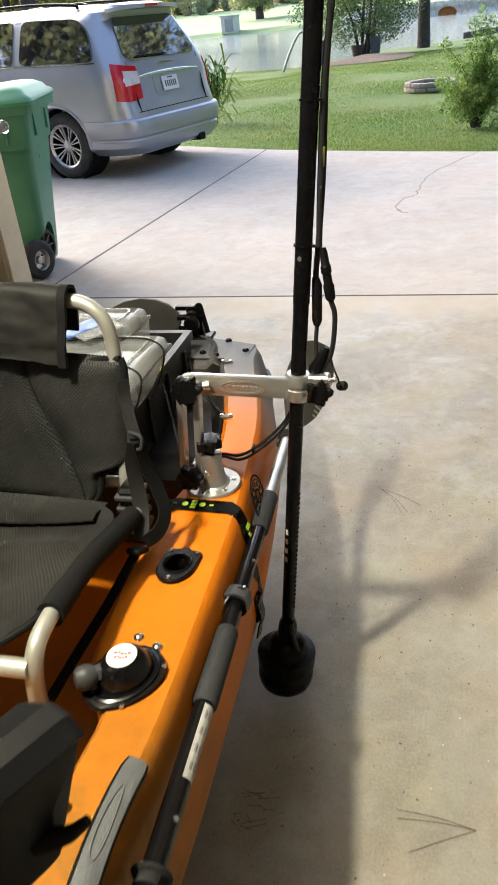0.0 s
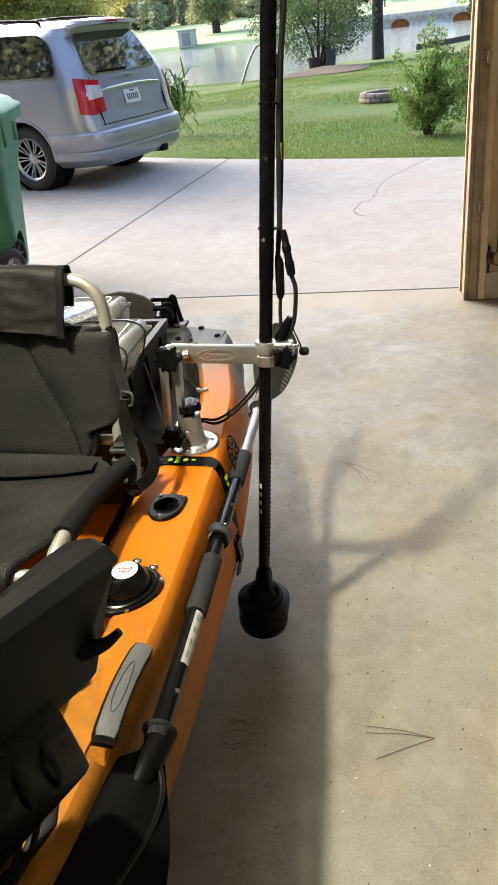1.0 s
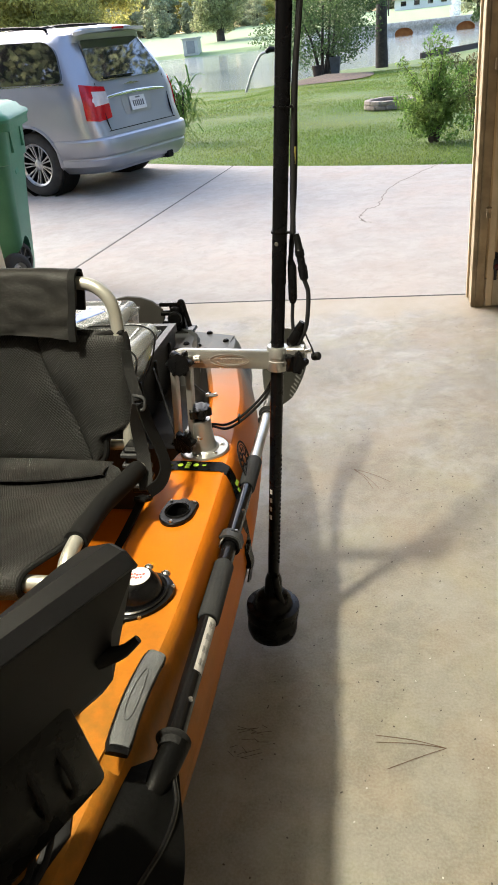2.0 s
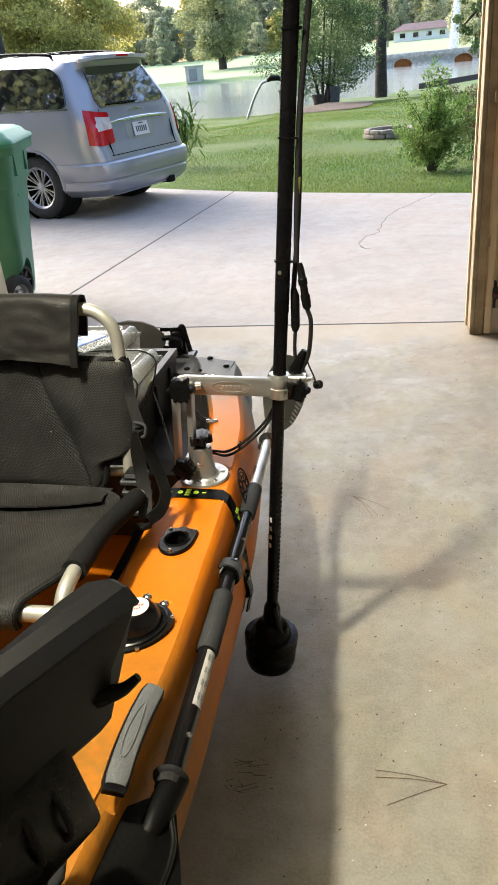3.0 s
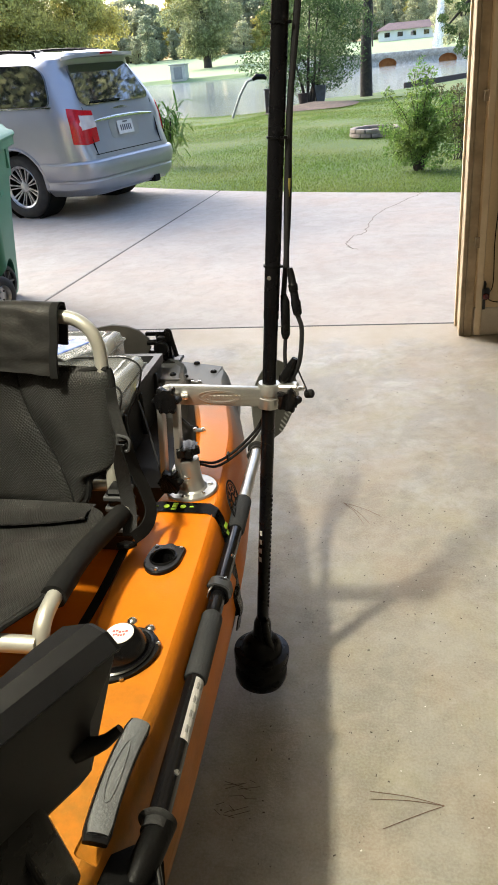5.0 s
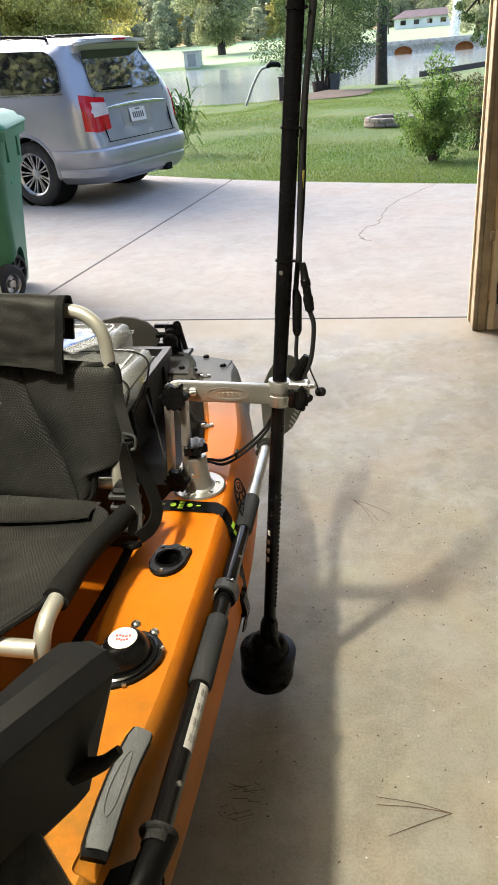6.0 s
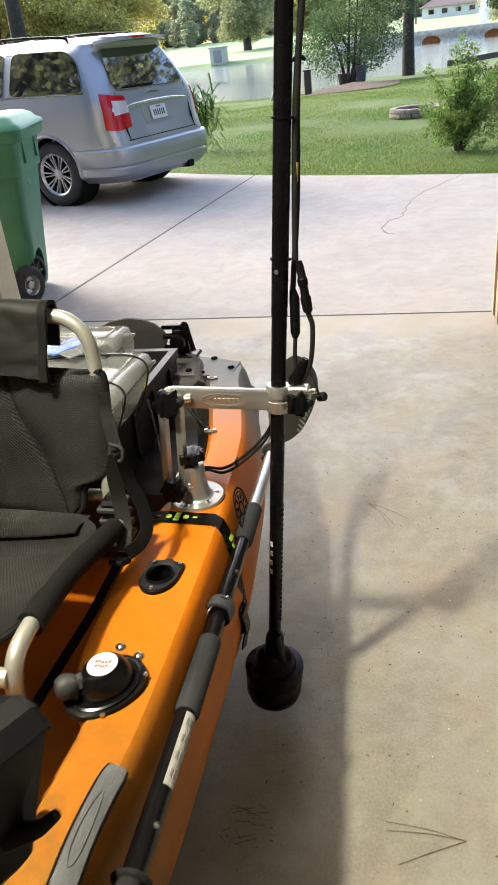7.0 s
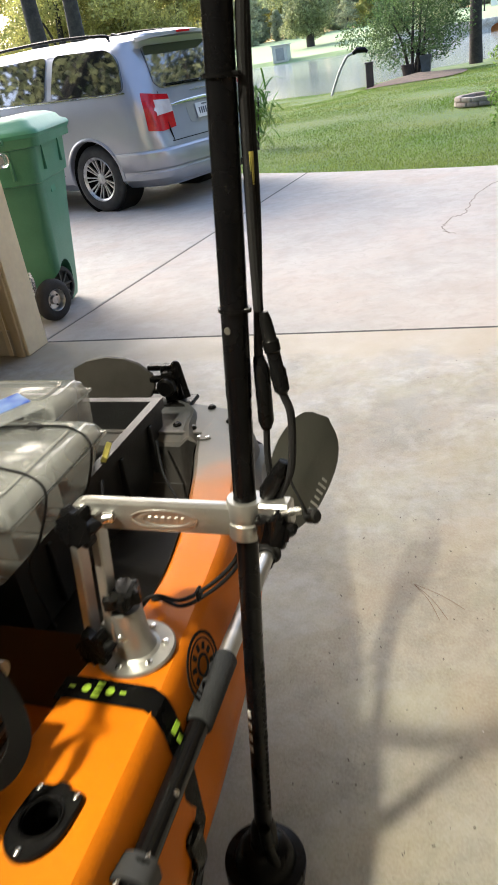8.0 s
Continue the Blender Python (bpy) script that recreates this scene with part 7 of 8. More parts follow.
part("rear_window", rear_patch(rounded([(-0.60, 1.185), (0.60, 1.185), (0.665, 1.24), (0.54, 1.60), (-0.54, 1.60), (-0.665, 1.24)], 0.05, 3), 0.014, 0.03, True), M_GLASS, van, "dark tinted rear window")
sp = part("spoiler", sweep(B(), [(0.40, -0.60, 1.665), (0.33, -0.52, 1.675), (0.31, 0.0, 1.69), (0.33, 0.52, 1.675), (0.40, 0.60, 1.665)], 0.01, flat=(0.20, 0.035)), M_VAN, van, "roof spoiler with brake light")
part("brake_light", box(B(), (0.203, -0.11, 1.683), (0.215, 0.11, 1.705), 0.003), M_TAIL, sp)
part("wiper", sweep(B(), [(rear_x(1.21) - 0.03, -0.05, 1.21), (rear_x(1.215) - 0.03, 0.5, 1.215)], 0.009, 8), M_BLACK, van)
part("gate_strip", sweep(B(), [(rear_x(1.03) - 0.012, y, 1.03 - 0.06 * y * y) for y in (-0.60, -0.4, -0.2, 0.0, 0.2, 0.4, 0.60)], [0.010, 0.019, 0.021, 0.021, 0.021, 0.019, 0.010], 14), M_CHROME, van, "chrome strip over the plate")
part("badge", rear_patch([(-0.17, 1.118), (-0.03, 1.112), (0.03, 1.112), (0.17, 1.118), (0.03, 1.134), (-0.03, 1.134)], 0.012), M_CHROME, van)
plate_h = part("plate_recess", rear_patch(rounded([(-0.27, 0.80), (0.27, 0.80), (0.30, 1.00), (-0.30, 1.00)], 0.05, 3), 0.004), M_VAN, van)
plate = part("number_plate", rbox(B(), (0.006, 0.30, 0.15), pose(rear_x(0.92) - 0.018, 0.0, 0.905, 0, 10, 0), 0.002), M_PLATE, van, "white number plate with dark bars")
for k in range(6):
    part("bar", rbox(B(), (0.003, 0.022, 0.065), pose(rear_x(0.92) - 0.0225, -0.095 + 0.038 * k, 0.90, 0, 10, 0), 0), M_BAR, plate)
part("bar", rbox(B(), (0.003, 0.09, 0.014), pose(rear_x(0.92) - 0.018, 0.0, 0.962, 0, 10, 0), 0), M_BAR, plate)
part("gate_gap", rear_patch([(-0.68, 0.668), (0.68, 0.668), (0.68, 0.676), (-0.68, 0.676)], 0.004, 0.02), M_UNDER, van)
for s in (-1, 1):
    part("gate_gap", rear_patch([(s * 0.640, 0.67), (s * 0.648, 0.67), (s * 0.668, 1.17), (s * 0.660, 1.17)], 0.003, 0.02), M_UNDER, van)
bm = B()
plan = [(f, 1) for f in (0.64, 0.5, 0.34, 0.22, 0.13, 0.07, 0.03, 0.0)] + [(0.0, 0.5), (0.0, 0.0), (0.0, -0.5)] + [(f, -1) for f in (0.0, 0.03, 0.07, 0.13, 0.22, 0.34, 0.5, 0.64)]
rings = []
for f, s in plan:
    ring = []
    for z, o in ((0.262, 0.004), (0.275, 0.026), (0.33, 0.034), (0.395, 0.030), (0.405, 0.022), (0.42, 0.020), (0.435, 0.036), (0.54, 0.042), (0.598, 0.040), (0.618, 0.026), (0.626, -0.01)):
        p = side_l(f, z, 1)
        u = smooth01(min(1.0, f / 0.2)) if abs(s) == 1 else 0.0
        n2 = Vector((-1 + u, u, 0)).normalized()
        o *= 1.0 - smooth01((f - 0.40) / 0.24) * 0.9
        p = Vector((p.x, p.y * abs(s), p.z)) + n2 * o
        ring.append(bm.verts.new((p.x, p.y if s >= 0 else -p.y, p.z)))
    rings.append(ring)
join_rings(bm, rings, caps=False, closed=False)
part("bumper", bm, M_VAN, van, "painted rear bumper with a moulded step", 28)
part("hitch", box(B(), (-0.02, -0.45, 0.22), (0.3, -0.33, 0.30), 0.01), M_UNDER, van)
part("exhaust", rod(B(), (0.07, -0.70, 0.29), (0.4, -0.70, 0.29), 0.032), M_UNDER, van)
part("antenna", rbox(B(), (0.14, 0.05, 0.05), pose(1.2, 0.0, 1.765, 0, -14, 0), 0.012), M_BLACK, van)

# ---- wheeled bin ----
bin_t = thing("wheeled_bin", (-2.885, 4.765, -0.006), "green plastic wheeled bin with a closed lid beside the jamb", "wheeled bin", turn=17.5, local=True)
bm = B()
loops = []
for z, x0, y0, y1, r in ((0.03, 0.255, -0.10, 0.31, 0.05), (0.10, 0.268, -0.12, 0.325, 0.05), (0.55, 0.318, -0.225, 0.375, 0.06), (0.86, 0.36, -0.31, 0.40, 0.06), (0.87, 0.378, -0.372, 0.41, 0.06), (1.07, 0.398, -0.385, 0.42, 0.06), (1.075, 0.438, -0.42, 0.445, 0.06), (1.13, 0.442, -0.425, 0.45, 0.06)):
    pts = rounded([(-x0, y0), (x0, y0), (x0, y1), (-x0, y1)], r, 4)
    loops.append([bm.verts.new((x, y, z)) for x, y in pts])
join_rings(bm, loops)
bmesh.ops.recalc_face_normals(bm, faces=bm.faces[:])
bin_me = mesh_of(bm, "bin_body", 30)
cuts = []
for s in (1, -1):
    cuts.append(mesh_of(lathe(B(), [(0.0, 0.0), (0.165, 0.0), (0.165, 0.35), (0.0, 0.35)], axis_pose((s * 0.14, 0.06, 0.17), (s * 2, -0.9, 0.17)), 28), "cutter"))
bin_me = cut(bin_me, cuts)
bin_me.materials.clear()
bin_me.shade_smooth()
bin_me.set_sharp_from_angle(angle=radians(30))
part("bin_body", bin_me, M_BIN, bin_t, "tapered green body")
bm = B()
loops = []
for z, g, cr in ((1.125, 0.0, 0), (1.145, 0.012, 0), (1.165, 0.004, 0), (1.172, -0.03, 0), (1.20, -0.05, 0), (1.222, -0.10, 0), (1.23, -0.16, 0)):
    pts = rounded([(-0.443 - g, -0.43 - g), (0.443 + g, -0.43 - g), (0.443 + g, 0.455 + g), (-0.443 - g, 0.455 + g)], 0.06, 4)
    loops.append([bm.verts.new((x, y, z + 0.012 * math.sin(5 * x) * (z > 1.17))) for x, y in pts])
join_rings(bm, loops)
part("lid", bm, M_BINLID, bin_t, "glossy domed green lid", 50)
for y in (-0.22, 0.2):
    part("rib", box(B(), (0.37, y - 0.006, 0.93), (0.404, y + 0.006, 1.07), 0.002), M_BIN, bin_t)
for x in (-0.16, 0.24):
    part("rib", box(B(), (x - 0.008, -0.398, 0.90), (x + 0.008, -0.36, 1.065), 0.004), M_BIN, bin_t)
part("handle_bar", rod(B(), (-0.25, -0.46, 1.12), (0.25, -0.46, 1.12), 0.016), M_BIN, bin_t)
part("emblem", rbox(B(), (0.004, 0.11, 0.05), pose(0.352, -0.02, 0.80, 0, -3, 0), 0.001), M_BINLID, bin_t)
part("axle", rod(B(), (-0.2, 0.06, 0.150), (0.2, 0.06, 0.150), 0.012), M_STEEL, bin_t)
for s in (1, -1):
    wm = axis_pose((s * 0.175, 0.06, 0.150), (s * 2, -0.85, 0.150))
    w = part("wheel", lathe(B(), [(0.0, 0.0), (0.105, 0.0), (0.13, 0.012), (0.136, 0.03), (0.13, 0.055), (0.108, 0.066), (0.098, 0.062), (0.098, 0.040), (0.0, 0.040)], wm, 30), M_TYRE, bin_t)
    for k in range(8):
        part("spoke", rbox(B(), (0.075, 0.012, 0.02), wm @ Matrix.Rotation(radians(45 * k), 4, "Z") @ Matrix.Translation((0.060, 0, 0.050)), 0.002), M_RUDDER, w)
    part("hub", lathe(B(), [(0.0, 0.04), (0.024, 0.04), (0.022, 0.07), (0.0, 0.072)], wm, 18), M_RUDDER, w)

# ---- cart wheel standing before the bin ----
loose_wheel = thing("cart_wheel", (-2.59, 4.59, -0.006), "black ribbed pneumatic cart wheel with a dented steel hub", "wheel")
wm = axis_pose((-2.628, 4.598, 0.130), (-2.628 + 0.956, 4.598 - 0.292, 0.130))
bm = lathe(B(), [(0.072, 0.0), (0.10, -0.004), (0.124, 0.006), (0.134, 0.020), (0.136, 0.024), (0.133, 0.028), (0.136, 0.032), (0.136, 0.042), (0.133, 0.046), (0.136, 0.050), (0.134, 0.056), (0.124, 0.070), (0.10, 0.080), (0.072, 0.076), (0.072, 0.0)], wm, 36)
part("tyre", bm, M_TYRE, loose_wheel, "ribbed black tyre")
part("hub", lathe(B(), [(0.0, 0.010), (0.070, 0.010), (0.074, 0.072), (0.070, 0.078), (0.064, 0.070), (0.058, 0.040), (0.030, 0.038), (0.024, 0.060), (0.0, 0.062)], wm, 28), M_RIM, loose_wheel, "dented steel hub")
for k in range(4):
    a = radians(90 * k + 30)
    part("hub_bolt", lathe(B(), [(0.0, 0.036), (0.007, 0.036), (0.006, 0.045), (0.0, 0.046)], wm @ Matrix.Translation((0.044 * math.cos(a), 0.044 * math.sin(a), 0)), 8), M_BLACK, loose_wheel)
part("axle", rod(B(), wm @ Vector((0, 0, -0.16)), wm @ Vector((0, 0, 0.02)), 0.009), M_STEEL, loose_wheel)
part("bracket", rbox(B(), (0.030, 0.24, 0.006), wm @ Matrix.Translation((0, 0.06, -0.12)), 0.001), M_STEEL, loose_wheel, "grey steel axle bracket")

# ---- garden ----
def leaves(name, blobs, count, size, seed, droop=0.0, aspect=0.5):
    """Small bent leaf quads scattered in and on ellipsoids of (centre, radii, share)."""
    rng = np.random.default_rng(seed)
    total = sum(b[2] for b in blobs)
    cs = []
    for c, r, share in blobs:
        n = int(count * share / total)
        d = rng.normal(size=(n, 3))
        d /= np.linalg.norm(d, axis=1)[:, None]
        rad = rng.uniform(0.35, 1.0, n) ** 0.5 * rng.uniform(0.8, 1.12, n)
        cs.append(np.array(c) + d * rad[:, None] * np.array(r))
    c = np.concatenate(cs)
    n = len(c)
    u = rng.normal(size=(n, 3))
    u[:, 2] -= droop * 2
    u /= np.linalg.norm(u, axis=1)[:, None]
    v = np.cross(u, rng.normal(size=(n, 3)))
    v /= np.linalg.norm(v, axis=1)[:, None]
    s = size * rng.uniform(0.55, 1.35, n)[:, None]
    w = s * aspect
    k = np.cross(u, v) * s * 0.18
    verts = np.stack([c - u * s, c + v * w + k, c + u * s, c - v * w + k], 1).reshape(-1, 3)
    faces = np.arange(4 * n).reshape(-1, 4)
    me = bpy.data.meshes.new(name)
    me.vertices.add(4 * n)
    me.vertices.foreach_set("co", verts.ravel())
    me.loops.add(4 * n)
    me.loops.foreach_set("vertex_index", faces.ravel())
    me.polygons.add(n)
    me.polygons.foreach_set("loop_start", np.arange(0, 4 * n, 4))
    me.update(calc_edges=True)
    return me


def crown_blobs(base, top, radius, n, seed, low=0.35, flat=0.55):
    """Foliage clumps round an axis, the widest at mid height."""
    rng = random.Random(seed)
    out = []
    for k in range(n):
        t = low + (1 - low) * (k + rng.random()) / n
        spread = radius * math.sin(math.pi * min(0.97, max(0.12, (t - low) / (1 - low) * 0.85 + 0.12))) ** 0.7
        a, r = rng.uniform(0, 2 * math.pi), spread * rng.uniform(0.25, 0.85)
        s = radius * rng.uniform(0.22, 0.42)
        out.append(((base[0] + r * math.cos(a), base[1] + r * math.sin(a), base[2] + (top - base[2]) * t), (s, s, s * flat), s * s))
    return out


def tree(name, at, height, radius, trunk_r, leaf_mat, label, seed, count, leaf_size, low=0.35, limbs=6, clumps=26, droop=0.0, group=""):
    t = thing(name, at, label, "tree", group)
    rng = random.Random(seed)
    base = Vector(at)
    bend = [base + Vector((rng.uniform(-1, 1) * 0.004 * height * k, rng.uniform(-1, 1) * 0.004 * height * k, height * 0.8 * k / 5)) if k else base - Vector((0, 0, 0.2)) for k in range(6)]
    part("trunk", sweep(B(), curve_pts(bend, 4), [trunk_r * (1.25 - 1.05 * k / 20) for k in range(21)], 12), M_BARK, t)
    blobs = crown_blobs(at, at[2] + height, radius, clumps, seed, low)
    for k in range(limbs):
        c = Vector(blobs[(k * 7 + 3) % len(blobs)][0])
        s = bend[2].lerp(bend[4], rng.random())
        if s.z > c.z - 0.2:
            s = (bend[3].lerp(bend[4], rng.random()) if low > 0.5 else bend[1].lerp(bend[2], rng.random()))
        part("limb", sweep(B(), curve_pts([s, s.lerp(c, 0.5) + Vector((0, 0, 0.06 * height)), c], 4), [trunk_r * (0.42 - 0.035 * j) for j in range(9)], 8), M_BARK, t)
    part("crown", leaves("crown", blobs, count, leaf_size, seed, droop), leaf_mat, t)
    return t


# multi-stemmed myrtle with planters at its foot
myr_at = (-3.35, 36.5, -0.45)
myr = thing("crape_myrtle", myr_at, "multi-stemmed green crape myrtle by the pond edge", "tree")
rng = random.Random(4)
mb = crown_blobs(myr_at, 4.1, 3.0, 34, 4, 0.16, 0.6)
mb += [((-4.2, 36.0, 0.6), (0.8, 0.6, 0.5), 0.5), ((-3.0, 36.9, 0.9), (0.9, 0.6, 0.6), 0.6), ((-4.6, 36.6, 1.6), (0.9, 0.7, 0.6), 0.6), ((-2.4, 36.2, 1.6), (0.8, 0.7, 0.6), 0.5), ((-3.6, 36.2, 1.7), (0.9, 0.6, 0.6), 0.6), ((-5.9, 36.5, 1.3), (1.0, 0.8, 0.5), 0.5), ((-4.9, 36.2, 0.8), (0.7, 0.7, 0.4), 0.3), ((-1.6, 36.5, 1.5), (0.7, 0.7, 0.5), 0.4), ((-2.0, 36.3, 0.7), (0.6, 0.6, 0.4), 0.2)]
for k in range(7):
    c = Vector(mb[(k * 5 + 2) % 34][0])
    s = Vector(myr_at) + Vector((rng.uniform(-0.35, 0.35), rng.uniform(-0.2, 0.2), -0.1))
    part("stem", sweep(B(), curve_pts([s, s.lerp(c, 0.45) + Vector((0, 0, 0.35)), c], 5), [0.085 - 0.0065 * j for j in range(11)], 8), M_BARK, myr)
part("crown", leaves("crown", mb, 17000, 0.058, 5), L_MYRTLE, myr)
for x, y, r, h, lab, mat in ((-2.95, 36.0, 0.32, 0.75, "tall grey square planter at the myrtle", M_PLANTER), (-3.7, 35.6, 0.24, 0.5, "dark round pot at the myrtle", M_WOODPOST)):
    zp = ground_z(x, y)
    p = thing("planter", (x, y, zp), lab, "planter", "planters by the pond")
    part("pot", lathe(B(), [(0.0, 0), (r * 0.72, 0), (r, h * 0.9), (r * 1.06, h * 0.9), (r * 1.06, h), (r * 0.9, h), (r * 0.86, h * 0.85), (0.0, h * 0.85)], Matrix.Translation((x, y, zp)) @ Matrix.Rotation(radians(45), 4, "Z"), 4 if mat is M_PLANTER else 18), mat, p)
    part("soil", lathe(B(), [(0.0, h * 0.855), (r * 0.84, h * 0.855), (0.0, h * 0.87)], Matrix.Translation((x, y, zp)), 12), M_MULCH, p)
post = thing("garden_post", (-4.57, 31.0, ground_z(-4.57, 31)), "short dark wooden post on the lawn edge", "post")
part("post", box(B(), (-4.70, 30.9, ground_z(-4.57, 31) - 0.1), (-4.44, 31.1, 0.42), 0.02), M_WOODPOST, post)
part("cap", box(B(), (-4.73, 30.87, 0.42), (-4.41, 31.13, 0.47), 0.01), M_WOODPOST, post)
pipe = thing("leaning_pipe", (-6.1, 31.0, ground_z(-6.1, 31)), "bent galvanised pipe leaning over the bank", "pipe")
part("pipe", sweep(B(), curve_pts([(-6.12, 31, ground_z(-6.1, 31) - 0.1), (-5.75, 31, 0.2), (-5.46, 31, 0.66), (-5.3, 31, 0.80), (-4.95, 31, 0.86)]), 0.045, 10), M_PIPE, pipe)
part("float_head", sweep(B(), [(-5.15, 31, 0.83), (-5.0, 31, 0.92), (-4.7, 31, 0.90), (-4.6, 31, 0.82)], [0.07, 0.11, 0.1, 0.05], 10), M_BLACK, pipe)
bm = B()
ring = [(-4.9 + 3.6 * (0.5 + 0.5 * math.cos(a)) * 1.05, 32.6 + 4.2 * math.sin(a) + 0.4 * math.sin(3 * a)) for a in [2 * math.pi * k / 40 for k in range(40)]]
hub = bm.verts.new((-3.0, 33.0, ground_z(-3.0, 33.0) + 0.2))
rim = [bm.verts.new((x, y, ground_z(x, y) + 0.03)) for x, y in ring]
for k in range(40):
    bm.faces.new((hub, rim[k], rim[(k + 1) % 40]))
structure("mulch_bed", bm, M_MULCH, "low bed of reddish pine mulch under the myrtle", 60)
tree("shade_tree", (-1.04, 40.0, -0.48), 13.0, 5.0, 0.25, L_DARK, "tall dark-barked shade tree at the pond edge", 11, 7000, 0.16, 0.62, 8, 26)

# overhanging tree to the right of the lawn, its drooping branches reaching over the view
oak = tree("live_oak", (9.2, 25.0, -0.25), 11.0, 5.4, 0.42, L_MYRTLE, "broad green tree with drooping branches over the lawn edge", 21, 15000, 0.09, 0.30, 9, 44, 0.6)
part("limb", sweep(B(), curve_pts([(8.9, 25.0, 3.2), (6.0, 24.5, 4.4), (3.4, 24.1, 3.5), (2.3, 24.0, 2.5), (1.7, 24.0, 1.9)], 5), [0.16 - 0.007 * j for j in range(21)], 8), M_BARK, oak)
part("limb", sweep(B(), curve_pts([(6.0, 24.5, 4.4), (3.6, 24.3, 4.6), (1.8, 24.2, 3.7), (0.7, 24.0, 3.3)], 5), [0.08 - 0.0045 * j for j in range(16)], 8), M_BARK, oak)
rng = random.Random(31)
droops = []
for cx, cz, n, spread in ((3.2, 3.2, 14, 0.6), (2.6, 2.4, 13, 0.5), (2.9, 1.6, 12, 0.5), (2.3, 1.25, 7, 0.3), (1.8, 2.6, 8, 0.45), (1.2, 3.2, 6, 0.4), (0.7, 3.4, 4, 0.3), (1.6, 2.0, 5, 0.25)):
    for k in range(n):
        r = rng.uniform(0.08, 0.2)
        droops.append(((cx + rng.gauss(0, spread * 0.6), 24.1 + rng.uniform(-0.8, 0.8), cz + rng.gauss(0, spread * 0.6)), (r, r, r * 0.8), r * r))
part("drooping_foliage", leaves("drooping_foliage", droops, 5200, 0.042, 33, 0.5), L_MYRTLE, oak)

# yard trees beside the lot, mirrored in the van's windows
tree("live_oak", (9.0, 20.5, -0.2), 17.0, 5.4, 0.34, L_DARK, "tall green yard oak beside the lawn", 51, 4600, 0.13, 0.30, 9, 30)
tree("live_oak", (-14.0, 5.8, -0.1), 18.0, 5.2, 0.32, L_DARK, "tall green yard oak beside the drive", 52, 5200, 0.13, 0.30, 9, 28)
# shrub on the lawn by the drive
sh = thing("garden_shrub", (0.52, 10.5, -0.02), "feathery bright green shrub on the lawn by the drive", "shrub")
rng = random.Random(8)
blobs = []
for k in range(22):
    a, lean = rng.uniform(0, 2 * math.pi), rng.uniform(0.05, 0.62)
    h = rng.uniform(0.45, 1.25) * (1.05 - 0.55 * lean)
    tip = Vector((0.52 + lean * math.cos(a), 10.5 + lean * 0.6 * math.sin(a), h))
    mid = Vector((0.52 + lean * 0.35 * math.cos(a), 10.5 + lean * 0.2 * math.sin(a), h * 0.6))
    part("stem", sweep(B(), curve_pts([(0.52 + 0.05 * math.cos(a), 10.5 + 0.05 * math.sin(a), -0.04), mid, tip], 4), [0.011 - 0.001 * j for j in range(9)], 6), M_BARK, sh)
    for t in (0.35, 0.55, 0.75, 0.92, 1.0):
        c = Vector((0.52, 10.5, 0)).lerp(mid, t * 2) if t < 0.5 else mid.lerp(tip, t * 2 - 1)
        r = 0.15 * (1.15 - 0.6 * t)
        blobs.append((tuple(c), (r, r, r * 0.8), r * r))
blobs += [((0.50 + dx, 10.5, z), (0.075, 0.075, 0.1), 0.008) for dx, z in ((0.02, 1.0), (0.05, 1.1), (0.0, 1.2), (0.03, 1.28), (0.06, 0.9))]
for k in range(16):
    a = 2 * math.pi * k / 16 + rng.uniform(-0.2, 0.2)
    d = rng.uniform(0.2, 0.5)
    blobs.append(((0.52 + d * math.cos(a), 10.45 + 0.6 * d * math.sin(a), rng.uniform(0.12, 0.5)), (0.15, 0.13, 0.12), 0.03))
part("foliage", leaves("foliage", blobs, 8000, 0.03, 9, 0.2, 0.3), L_SHRUB, sh)
br_t = thing("garden_shrub", (1.12, 11.3, -0.02), "sparse greyish brush beside the shrub", "shrub")
blobs = []
for k in range(16):
    tip = Vector((1.12 + rng.uniform(-0.35, 0.5), 11.3 + rng.uniform(-0.3, 0.3), rng.uniform(0.4, 0.95)))
    part("stem", sweep(B(), curve_pts([(1.12 + rng.uniform(-0.1, 0.1), 11.3, -0.04), Vector((1.12, 11.3, 0)).lerp(tip, 0.5) + Vector((0, 0, 0.08)), tip], 4), 0.006, 5), M_BARK, br_t)
    blobs.append((tuple(tip), (0.12, 0.12, 0.1), 0.02))
    blobs.append((tuple(Vector((1.12, 11.3, 0)).lerp(tip, 0.6)), (0.12, 0.12, 0.14), 0.015))
part("foliage", leaves("foliage", blobs, 3200, 0.026, 10, 0.1, 0.35), L_DRY, br_t)

# strap-leaved plant behind the van
pl = thing("strap_leaf_plant", (-3.55, 12.6, -0.02), "strap-leaved green plant behind the van", "plant")
for k in range(120):
    a, tilt, L = rng.uniform(0, 2 * math.pi), rng.uniform(0.2, 1.4), rng.uniform(0.28, 0.5)
    s = Vector((-3.55 + rng.uniform(-0.22, 0.22), 12.6 + rng.uniform(-0.2, 0.2), rng.uniform(0.0, 0.85)))
    d = Vector((math.cos(a) * math.sin(tilt), math.sin(a) * math.sin(tilt), math.cos(tilt)))
    part("leaf", sweep(B(), curve_pts([s, s + d * L * 0.55, s + d * L + Vector((0, 0, -0.18 * tilt))], 3), 0.01, flat=(0.026, 0.003)), L_SHRUB, pl)
for k in range(5):
    part("stem", rod(B(), (-3.55 + rng.uniform(-0.12, 0.12), 12.6, -0.05), (-3.55 + rng.uniform(-0.15, 0.15), 12.6, 0.75), 0.014, 0.01, 8), M_BARK, pl)

